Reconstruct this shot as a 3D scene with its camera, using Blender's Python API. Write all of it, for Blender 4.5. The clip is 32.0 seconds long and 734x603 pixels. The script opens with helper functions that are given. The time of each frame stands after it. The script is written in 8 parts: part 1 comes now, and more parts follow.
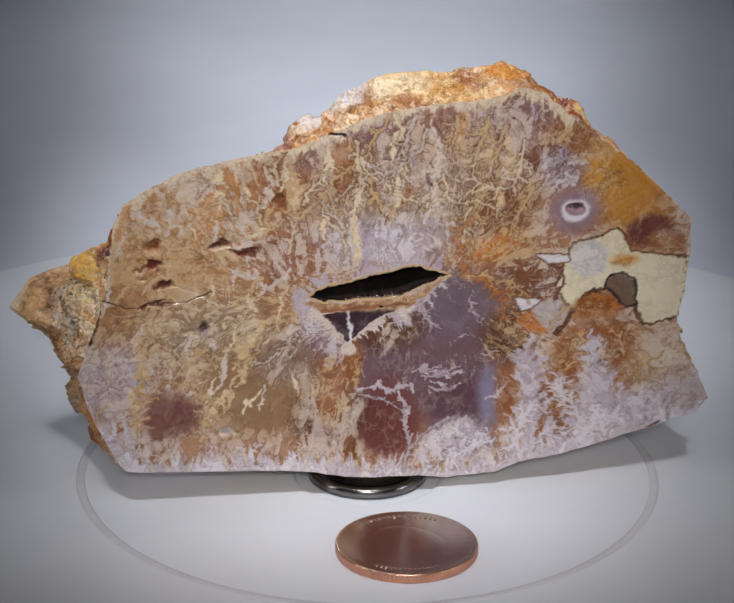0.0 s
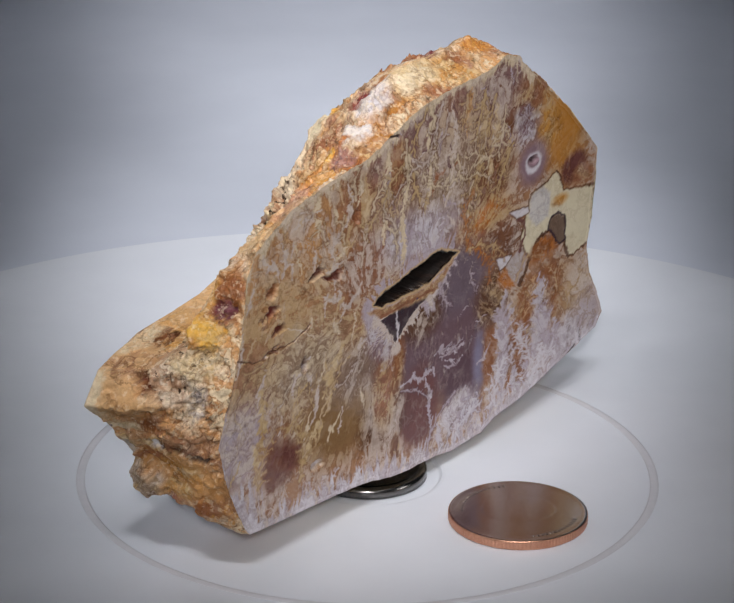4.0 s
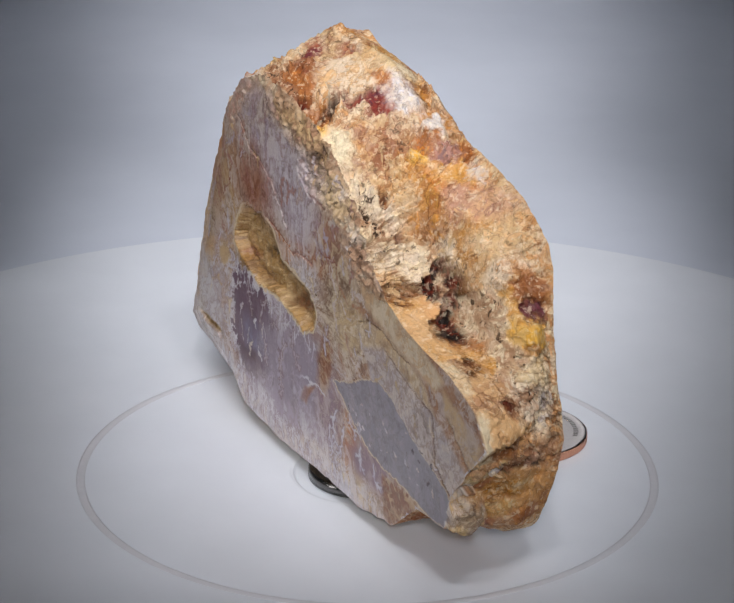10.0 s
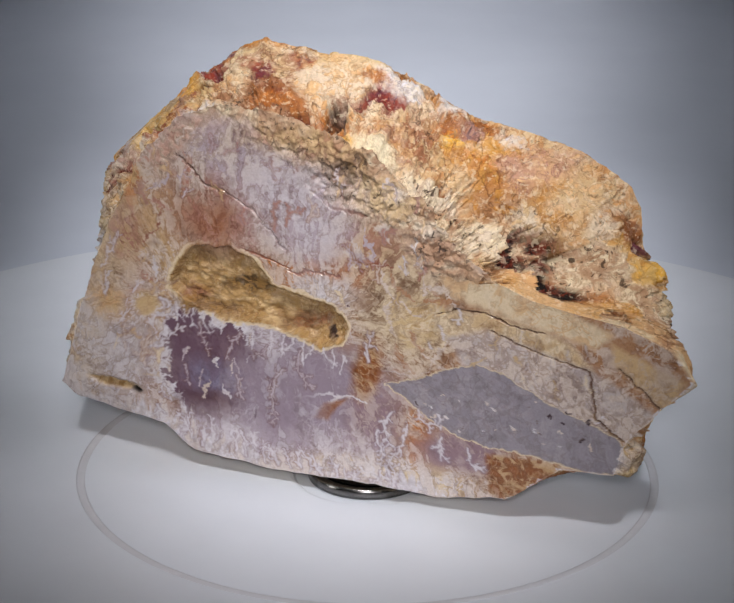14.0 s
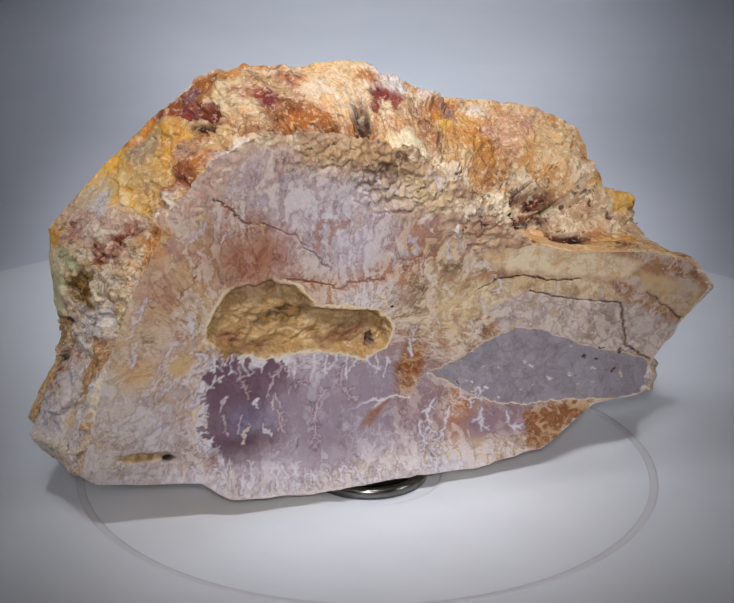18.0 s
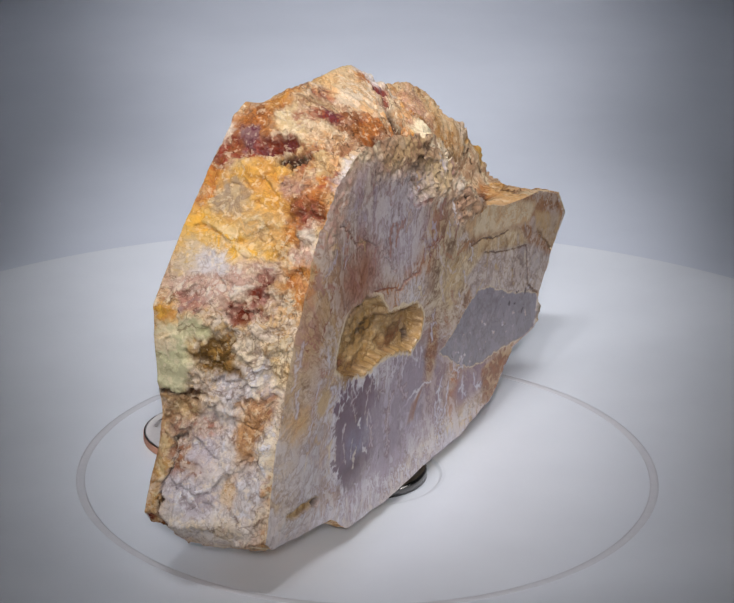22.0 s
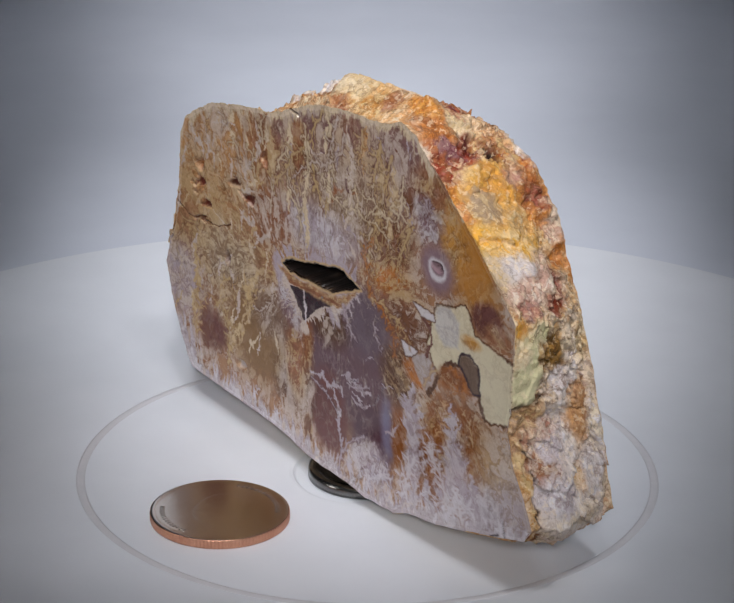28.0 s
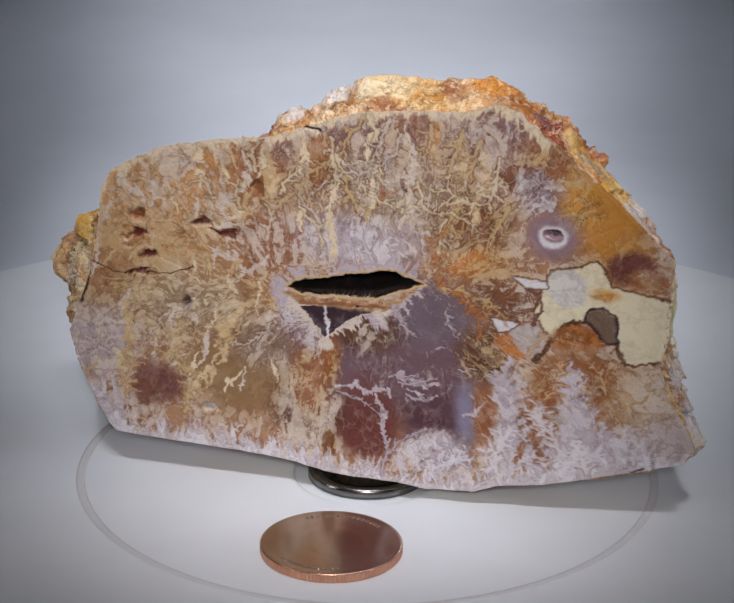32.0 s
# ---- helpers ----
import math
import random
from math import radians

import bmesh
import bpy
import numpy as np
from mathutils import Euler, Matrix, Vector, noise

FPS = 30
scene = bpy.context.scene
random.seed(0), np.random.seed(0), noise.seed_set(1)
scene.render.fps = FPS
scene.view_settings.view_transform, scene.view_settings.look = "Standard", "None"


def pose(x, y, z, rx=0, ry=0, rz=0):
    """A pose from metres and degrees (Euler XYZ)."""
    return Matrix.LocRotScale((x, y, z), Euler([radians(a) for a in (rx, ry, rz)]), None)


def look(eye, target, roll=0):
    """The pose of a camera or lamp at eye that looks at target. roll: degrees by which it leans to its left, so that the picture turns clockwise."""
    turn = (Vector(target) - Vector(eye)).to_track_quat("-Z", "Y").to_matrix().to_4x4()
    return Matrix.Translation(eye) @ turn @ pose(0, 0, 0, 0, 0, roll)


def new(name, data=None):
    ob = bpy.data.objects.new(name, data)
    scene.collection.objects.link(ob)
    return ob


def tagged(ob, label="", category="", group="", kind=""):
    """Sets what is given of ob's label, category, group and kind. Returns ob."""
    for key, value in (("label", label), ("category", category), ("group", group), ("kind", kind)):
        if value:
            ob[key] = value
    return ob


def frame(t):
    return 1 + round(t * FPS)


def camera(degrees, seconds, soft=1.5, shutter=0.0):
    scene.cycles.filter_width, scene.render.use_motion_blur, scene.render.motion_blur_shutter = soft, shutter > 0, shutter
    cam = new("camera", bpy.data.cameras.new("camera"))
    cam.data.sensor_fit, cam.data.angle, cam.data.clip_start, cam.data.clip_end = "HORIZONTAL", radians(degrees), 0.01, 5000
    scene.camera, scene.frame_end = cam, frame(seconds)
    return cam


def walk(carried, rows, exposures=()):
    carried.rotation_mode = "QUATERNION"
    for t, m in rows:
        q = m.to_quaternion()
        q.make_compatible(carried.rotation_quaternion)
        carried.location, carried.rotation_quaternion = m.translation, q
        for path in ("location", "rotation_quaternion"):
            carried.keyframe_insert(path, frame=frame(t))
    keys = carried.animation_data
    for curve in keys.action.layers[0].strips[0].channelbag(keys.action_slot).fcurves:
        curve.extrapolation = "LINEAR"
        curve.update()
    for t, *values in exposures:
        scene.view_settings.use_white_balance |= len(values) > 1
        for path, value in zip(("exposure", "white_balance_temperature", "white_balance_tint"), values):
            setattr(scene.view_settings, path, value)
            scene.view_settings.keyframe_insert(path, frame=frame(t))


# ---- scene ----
# The camera stands still before a turning table; metres, z = 0 on the table's top.
cam = camera(14.4721, 32.0, soft=1.6)
CAM_POSE = pose(-0.0028, -0.4703, 0.2216, 68.14, 0, -0.2866) @ pose(0, 0, 0, 0, 0, 0.6543)
walk(cam, [(0.0, CAM_POSE), (32.0, CAM_POSE)])

# The table's turn, degrees at each second, from above counter-clockwise.
TURN = [0.0, 10.43, 20.91, 31.53, 42.26, 53.01, 63.74, 74.37, 85.03, 95.69, 106.32, 116.86, 127.33, 137.86,
        148.43, 158.95, 169.46, 179.98, 190.58, 201.17, 211.72, 222.24, 232.74, 243.2, 253.66, 264.15, 274.59,
        285.02, 295.46, 305.88, 316.25, 326.61, 337.1]

# ---- light: an added lamp at the lens, added spots overhead, on the paper behind and in two pairs beside the table, a dim bounce from the white tent ----
world = bpy.data.worlds.new("tent_bounce")
scene.world = world
world.use_nodes = True
world.node_tree.nodes["Background"].inputs["Color"].default_value = (0.80, 0.86, 1.0, 1)
world.node_tree.nodes["Background"].inputs["Strength"].default_value = 0.003


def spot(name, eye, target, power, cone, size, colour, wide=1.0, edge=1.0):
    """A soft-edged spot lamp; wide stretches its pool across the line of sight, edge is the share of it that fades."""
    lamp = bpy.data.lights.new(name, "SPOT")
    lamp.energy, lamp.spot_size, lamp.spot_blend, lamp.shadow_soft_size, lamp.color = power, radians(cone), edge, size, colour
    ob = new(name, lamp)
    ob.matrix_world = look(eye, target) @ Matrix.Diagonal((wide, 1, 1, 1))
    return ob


WHITE = (0.99, 0.985, 1.0)
# added lamp at the lens; its round pool imitates a vignette's dark corners
spot("vignette_spot", (-0.0028, -0.475, 0.255), (0.0, 0.082, 0.0), 4.3, 18.6, 0.02, WHITE, 0.864, 0.85)
# added overhead spots; narrow pools keep the view's edges dark like a vignette
for across in (-0.10, 0.0, 0.10):
    spot("overhead_spot", (across, -0.30, 0.50), (0.0, 0.13, 0.0), 3.4, 36.5, 0.02, WHITE, 0.385, 0.75)
    spot("far_overhead_spot", (across, 0.07, 0.66), (0.0, 0.177, 0.0), 1.65, 49.0, 0.02, WHITE, 0.25, 0.75)
# added spot for the far paper, its pool narrowed for dark top corners
spot("background_spot", (0.0, 0.16, 0.80), (0.0, 0.38, -0.01), 7.5, 28.0, 0.02, WHITE, 0.51, 0.8)
# added spot on the paper's unseen rise, brightens what the coin mirrors
spot("paper_wall_spot", (0.0, 0.16, 0.80), (0.0, 0.53, 0.27), 37.0, 24.0, 0.04, WHITE)
# added side pairs that brighten the stone's faces when they turn away
for side, name in ((-1, "left"), (1, "right")):
    spot(name + "_spot", (side * 0.53, -0.17, 0.22), (0.0, 0.012, 0.034), 8.0, 12.0, 0.10, WHITE)
    spot("high_" + name + "_spot", (side * 0.40, -0.10, 0.42), (0.0, 0.014, 0.025), 3.0, 8.0, 0.09, WHITE)


# ---- material helpers ----
def material(name):
    m = bpy.data.materials.new(name)
    m.use_nodes = True
    t = m.node_tree
    return m, t, t.nodes["Principled BSDF"]


def node(t, kind, **sets):
    n = t.nodes.new(kind)
    for key, value in sets.items():
        n.inputs[key.replace("_", " ")].default_value = value
    return n


def noisy(name, dark, light, scale, rough, metal=0.0, bump=0.0, bump_scale=None, detail=4.0):
    """A plain surface: two close colours mixed by noise at two scales, and fine relief."""
    m, t, b = material(name)
    at = t.nodes.new("ShaderNodeTexCoord")
    big, small = node(t, "ShaderNodeTexNoise", Scale=scale, Detail=detail), node(t, "ShaderNodeTexNoise", Scale=scale * 9, Detail=3.0)
    t.links.new(at.outputs["Object"], big.inputs["Vector"])
    t.links.new(at.outputs["Object"], small.inputs["Vector"])
    mean = node(t, "ShaderNodeMath")
    mean.operation = "ADD"
    half = node(t, "ShaderNodeMath")
    half.operation = "MULTIPLY"
    half.inputs[1].default_value = 0.5
    t.links.new(big.outputs["Fac"], mean.inputs[0])
    t.links.new(small.outputs["Fac"], mean.inputs[1])
    t.links.new(mean.outputs[0], half.inputs[0])
    ramp = t.nodes.new("ShaderNodeValToRGB")
    ramp.color_ramp.elements[0].position, ramp.color_ramp.elements[1].position = 0.35, 0.65
    ramp.color_ramp.elements[0].color, ramp.color_ramp.elements[1].color = (*dark, 1), (*light, 1)
    t.links.new(half.outputs[0], ramp.inputs["Fac"])
    t.links.new(ramp.outputs["Color"], b.inputs["Base Color"])
    b.inputs["Roughness"].default_value, b.inputs["Metallic"].default_value = rough, metal
    if bump:
        fine, rise = node(t, "ShaderNodeTexNoise", Scale=bump_scale or scale * 9, Detail=3.0), node(t, "ShaderNodeBump", Strength=bump, Distance=0.0003)
        t.links.new(at.outputs["Object"], fine.inputs["Vector"])
        t.links.new(fine.outputs["Fac"], rise.inputs["Height"])
        t.links.new(rise.outputs["Normal"], b.inputs["Normal"])
    return m


BACKDROP = noisy("backdrop_paper", (0.66, 0.70, 0.80), (0.70, 0.74, 0.84), 6.0, 0.85, bump=0.1, bump_scale=900)
PLATTER = noisy("platter_plastic", (0.76, 0.79, 0.86), (0.80, 0.83, 0.90), 9.0, 0.38, bump=0.06, bump_scale=700)
RING_GREY = noisy("ring_plastic", (0.66, 0.66, 0.71), (0.71, 0.71, 0.76), 60.0, 0.45)
HUB_STEEL = noisy("hub_steel", (0.17, 0.16, 0.155), (0.23, 0.22, 0.21), 180.0, 0.24, metal=1.0)
NICKEL = noisy("coin_nickel", (0.56, 0.49, 0.42), (0.64, 0.56, 0.49), 160.0, 0.20, metal=1.0, bump=0.05, bump_scale=900)
COPPER = noisy("coin_copper", (0.62, 0.30, 0.19), (0.74, 0.40, 0.27), 300.0, 0.34, metal=1.0, bump=0.2, bump_scale=1500)


# ---- mesh helpers ----
def mesh_from(name, verts, faces, mat, smooth=True):
    me = bpy.data.meshes.new(name)
    me.from_pydata([tuple(v) for v in verts], [], faces)
    me.materials.append(mat)
    if smooth:
        me.polygons.foreach_set("use_smooth", [True] * len(me.polygons))
    me.update()
    return me


def child(name, me, parent, label="", at=None):
    ob = new(name, me)
    ob.parent = parent
    if at is not None:
        ob.matrix_basis = at
    return tagged(ob, label)


def lathe(name, profile, mat, steps=128, wave=None, smooth=True):
    """Turns a profile of (radius, height) about z; wave(i, radius, height) may shift the radius."""
    verts, faces, n = [], [], len(profile)
    for i in range(steps):
        a = 2 * math.pi * i / steps
        for r, z in profile:
            q = r + (wave(i, r, z) if wave else 0.0)
            verts.append((q * math.cos(a), q * math.sin(a), z))
    for i in range(steps):
        j = (i + 1) % steps
        for k in range(n - 1):
            faces.append((i * n + k, j * n + k, j * n + k + 1, i * n + k + 1))
    return mesh_from(name, verts, faces, mat, smooth)


# ---- backdrop: white paper that lies under the table and rises behind it ----
def backdrop_paper():
    line = [(-1.6, -0.014)] + [(y, -0.014) for y in np.linspace(-1.2, 0.34, 8)]
    for a in np.linspace(4, 82, 27):
        line.append((0.34 + 0.16 * math.sin(radians(a)), -0.014 + 0.16 * (1 - math.cos(radians(a)))))
    y, z = line[-1]
    line += [(y + 0.04, z + 0.28), (y + 0.10, z + 0.70), (y + 0.14, z + 1.0)]
    xs = np.linspace(-1.4, 1.4, 15)
    verts = [(x, y, z) for y, z in line for x in xs]
    n = len(xs)
    faces = [(j * n + i, j * n + i + 1, (j + 1) * n + i + 1, (j + 1) * n + i) for j in range(len(line) - 1) for i in range(n - 1)]
    return tagged(new("backdrop", mesh_from("backdrop", verts, faces, BACKDROP)), "seamless bluish white paper behind the turning table", "backdrop", kind="structure")


backdrop_paper()


# ---- turning table ----
def turning_table():
    top = new("turntable")
    tagged(top, "round white plastic display turntable with moulded rings", "turntable")
    disc = [(0.0, -0.0006), (0.0128, -0.0006), (0.0130, -0.0005), (0.0134, -0.0001), (0.0140, 0.0)]
    disc += [(0.0505, 0.0), (0.0506, -0.0005), (0.0520, -0.0005), (0.0521, 0.0)]
    disc += [(0.090, 0.0), (0.1239, 0.0), (0.12425, -0.0001), (0.1244, -0.0005), (0.1243, -0.0055), (0.121, -0.006), (0.0, -0.006)]
    child("platter", lathe("platter", disc, PLATTER, 256, smooth=False), top)
    line = [(0.0505, -0.0005), (0.0505, -0.00004), (0.0509, 0.00003), (0.0517, 0.00003), (0.0521, -0.00004), (0.0521, -0.0005)]
    child("ring", lathe("ring", line, RING_GREY, 256), top, "soft grey inlaid ring")
    foot = [(0.0, -0.006), (0.060, -0.006), (0.062, -0.0065), (0.062, -0.0135), (0.060, -0.014), (0.0, -0.014)]
    child("foot", lathe("foot", foot, PLATTER, 96), top)
    hub = [(0.0, 0.0019), (0.0060, 0.0019), (0.0066, 0.0016), (0.0070, 0.0010), (0.0088, 0.0010), (0.0092, 0.0014), (0.0101, 0.0014), (0.0106, 0.0011), (0.0107, -0.0004), (0.0, -0.0004)]
    child("hub_cap", lathe("hub_cap", hub, HUB_STEEL, 96), top, "polished steel hub cap")
    return top


TABLE = turning_table()


# ---- the coin ----
COIN_AT, COIN_TURN = (0.0066, -0.03148), 40.0


def small_coin():
    top = new("coin")
    tagged(top, "silver clad coin with copper edge lying flat on the turntable", "coin")
    r, h = 0.01213, 0.00175
    face = [(0.0, h - 0.00004), (0.0098, h - 0.00004), (0.0108, h - 0.00004), (0.0113, h - 0.00002), (0.0115, h), (0.0117, h), (0.01190, h - 0.00002), (0.01198, h - 0.00006)]
    child("coin_face", lathe("coin_face", face, NICKEL, 160), top, "worn silver coin face")
    core = [(0.01198, h - 0.00006), (0.01209, h - 0.00016), (0.01213, h - 0.00035), (0.01213, 0.0004), (0.01208, 0.0002), (0.0118, 0.0), (0.0, 0.0)]
    child("coin_edge", lathe("coin_edge", core, COPPER, 119 * 6, wave=lambda i, q, z: -0.00010 if i % 6 in (3, 4, 5) and q > 0.0121 else 0.0), top, "reeded copper edge")
    # worn relief: a low plain swelling and bars in place of the legend
    bm = bmesh.new()
    for k in range(30):
        a = radians(200 + k * 4.6) if k < 14 else radians(20 + (k - 14) * 5.2)
        made = bmesh.ops.create_cube(bm, size=1.0)["verts"]
        bmesh.ops.transform(bm, verts=made, matrix=pose(0.0100 * math.cos(a), 0.0100 * math.sin(a), h - 0.00004, 0, 0, math.degrees(a)) @ Matrix.Diagonal((0.0009, 0.00042, 0.000008, 1)))
    made = bmesh.ops.create_uvsphere(bm, u_segments=32, v_segments=12, radius=1.0)["verts"]
    bmesh.ops.transform(bm, verts=made, matrix=pose(0.0006, 0.0, h - 0.00005, 0, 0, 12) @ Matrix.Diagonal((0.0052, 0.0068, 0.00005, 1)))
    me = bpy.data.meshes.new("coin_relief")
    bm.to_mesh(me)
    bm.free()
    me.materials.append(NICKEL)
    me.polygons.foreach_set("use_smooth", [True] * len(me.polygons))
    child("coin_relief", me, top, "worn raised relief")
    return top


COIN = small_coin()


# ---- the stone: a sawn slab of plume agate; u along it, v through it, w up, in millimetres ----
def hashed(ix, iy, iz, seed):
    h = (ix * 374761393 + iy * 668265263 + iz * 2147483647 + seed * 974634777) & 0xFFFFFFFF
    h = ((h ^ (h >> 13)) * 1274126177) & 0xFFFFFFFF
    h = ((h ^ (h >> 16)) * 2246822519) & 0xFFFFFFFF
    return ((h ^ (h >> 15)) & 0xFFFFFF) / 8388607.5 - 1.0


def grain(p, size, seed=0):
    """Smooth noise in -1..1 at the points p, an (n, 3) array, with cells of that size."""
    q = p / size
    i = np.floor(q).astype(np.int64)
    f = q - i
    f = f * f * f * (f * (f * 6 - 15) + 10)
    out = 0.0
    for a in (0, 1):
        for b in (0, 1):
            for c in (0, 1):
                k = (f[:, 0] if a else 1 - f[:, 0]) * (f[:, 1] if b else 1 - f[:, 1]) * (f[:, 2] if c else 1 - f[:, 2])
                out = out + k * hashed(i[:, 0] + a, i[:, 1] + b, i[:, 2] + c, seed)
    return out


def rough(p, size, octaves, seed=0, gain=0.55):
    out, amp, total = 0.0, 1.0, 0.0
    for o in range(octaves):
        out = out + amp * grain(p, size * 0.5 ** o, seed + o * 7)
        total += amp
        amp *= gain
    return out / total


def lumps(p, size, seed=0):
    """Distance to the nearest of scattered points, 0 at a point, about 1 between them."""
    q = p / size
    i = np.floor(q).astype(np.int64)
    best = np.full(len(p), 9.0)
    for a in (-1, 0, 1):
        for b in (-1, 0, 1):
            for c in (-1, 0, 1):
                j = i + np.array([a, b, c])
                d = 0.0
                for k in range(3):
                    d = d + (j[:, k] + 0.5 + 0.45 * hashed(j[:, 0], j[:, 1], j[:, 2], seed + k) - q[:, k]) ** 2
                best = np.minimum(best, d)
    return np.sqrt(best)


def slabs(p, size, seed=0):
    """Broken facets: each cell is a plane of its own tilt and height, about -1..1."""
    q = p / size
    i = np.floor(q).astype(np.int64)
    best, height = np.full(len(p), 9.0), np.zeros(len(p))
    for a in (-1, 0, 1):
        for b in (-1, 0, 1):
            for c in (-1, 0, 1):
                j = i + np.array([a, b, c])
                cell = [j[:, k] for k in range(3)]
                off = [j[:, k] + 0.5 + 0.42 * hashed(*cell, seed + k) - q[:, k] for k in range(3)]
                d = off[0] ** 2 + off[1] ** 2 + off[2] ** 2
                plane = 0.5 * hashed(*cell, seed + 5) + 0.75 * sum(off[k] * hashed(*cell, seed + 11 + k) for k in range(3))
                nearer = d < best
                best, height = np.where(nearer, d, best), np.where(nearer, plane, height)
    return height


def step(lo, hi, x):
    t = np.clip((x - lo) / (hi - lo), 0, 1)
    return t * t * (3 - 2 * t)


HEART = (0.0, 36.0)
FRONT = [(-52.2, 26.0), (-50.5, 31.0), (-48.5, 37.0), (-47.2, 42.0), (-46.2, 47.5), (-45.6, 53.5), (-43.6, 57.0), (-37.3, 61.1),
         (-31.4, 63.0), (-24.3, 64.4), (-16.9, 65.4), (-9.3, 67.8), (-3.8, 70.2), (1.8, 71.6), (8.9, 72.0), (14.5, 72.4), (19.3, 73.3),
         (23.5, 74.2), (27.5, 73.4), (34.5, 67.6), (40.2, 63.2), (48.0, 56.0), (54.3, 49.2), (54.0, 44.0), (53.3, 35.5), (52.8, 30.0),
         (54.2, 24.5), (57.0, 19.9), (59.4, 15.1), (57.3, 12.6), (51.4, 10.8), (41.3, 7.9), (32.8, 5.9), (25.2, 4.6), (21.1, 2.9),
         (11.8, 2.7), (-4.9, 3.8), (-14.0, 5.6), (-25.5, 6.3), (-32.1, 6.6), (-44.3, 7.3), (-46.8, 11.2), (-50.4, 18.8)]
MIDDLE = [(-52.0, 20.0), (-54.0, 26.5), (-54.8, 34.0), (-52.0, 42.0), (-50.0, 46.6), (-46.4, 48.0), (-44.4, 52.8), (-40.0, 55.0), (-33.0, 57.5), (-25.0, 60.0),
          (-18.0, 63.0), (-12.0, 68.0), (-6.0, 72.3), (0.5, 75.8), (8.0, 76.2), (16.5, 76.4), (21.2, 76.8), (25.0, 75.6), (31.0, 71.2), (39.0, 63.6),
          (45.6, 57.0), (52.0, 48.8), (52.6, 44.0), (52.6, 38.0), (52.3, 30.0), (54.5, 23.5), (60.0, 14.5), (56.5, 9.8), (45.0, 6.0),
          (33.0, 5.0), (21.0, 2.4), (8.0, 1.95), (-8.0, 1.95), (-20.0, 4.0), (-32.0, 6.0), (-44.0, 7.4), (-49.0, 11.5)]
BACK = [(55.7, 12.5), (54.0, 19.0), (52.0, 27.0), (48.8, 36.5), (45.2, 45.0), (42.2, 51.5), (38.6, 58.2), (32.5, 65.0), (26.5, 68.5), (17.7, 69.6), (10.0, 68.8),
        (5.0, 67.6), (-4.5, 63.2), (-13.0, 57.4), (-18.0, 50.2), (-27.0, 44.2), (-33.0, 42.0), (-40.3, 41.0), (-49.0, 40.0), (-57.6, 36.6),
        (-61.0, 31.5), (-55.8, 25.7), (-50.3, 19.3), (-49.3, 17.1), (-48.3, 12.6), (-38.8, 12.0), (-34.8, 8.6), (-29.1, 4.7), (-16.7, 2.9),
        (-6.0, 2.9), (14.6, 2.6), (29.2, 4.0), (34.9, 8.3), (44.5, 9.0), (52.6, 10.0)]
HALF = 10.5


def radius_at(outline, angle):
    """Radius of a closed outline about HEART along each of the angles."""
    pts = np.array(outline) - HEART
    pts = pts[np.argsort(np.arctan2(pts[:, 1], pts[:, 0]))]
    pts = np.vstack([pts[-1:], pts, pts[:1]])
    ang = np.arctan2(pts[:, 1], pts[:, 0])
    ang[0] -= 2 * math.pi
    ang[-1] += 2 * math.pi
    k = np.clip(np.searchsorted(ang, angle, side="right") - 1, 0, len(pts) - 2)
    p, q = pts[k], pts[k + 1]
    d = q - p
    ca, sa = np.cos(angle), np.sin(angle)
    return (p[:, 0] * d[:, 1] - p[:, 1] * d[:, 0]) / (ca * d[:, 1] - sa * d[:, 0])


AROUND, ACROSS, RIM = 1500, 210, 120


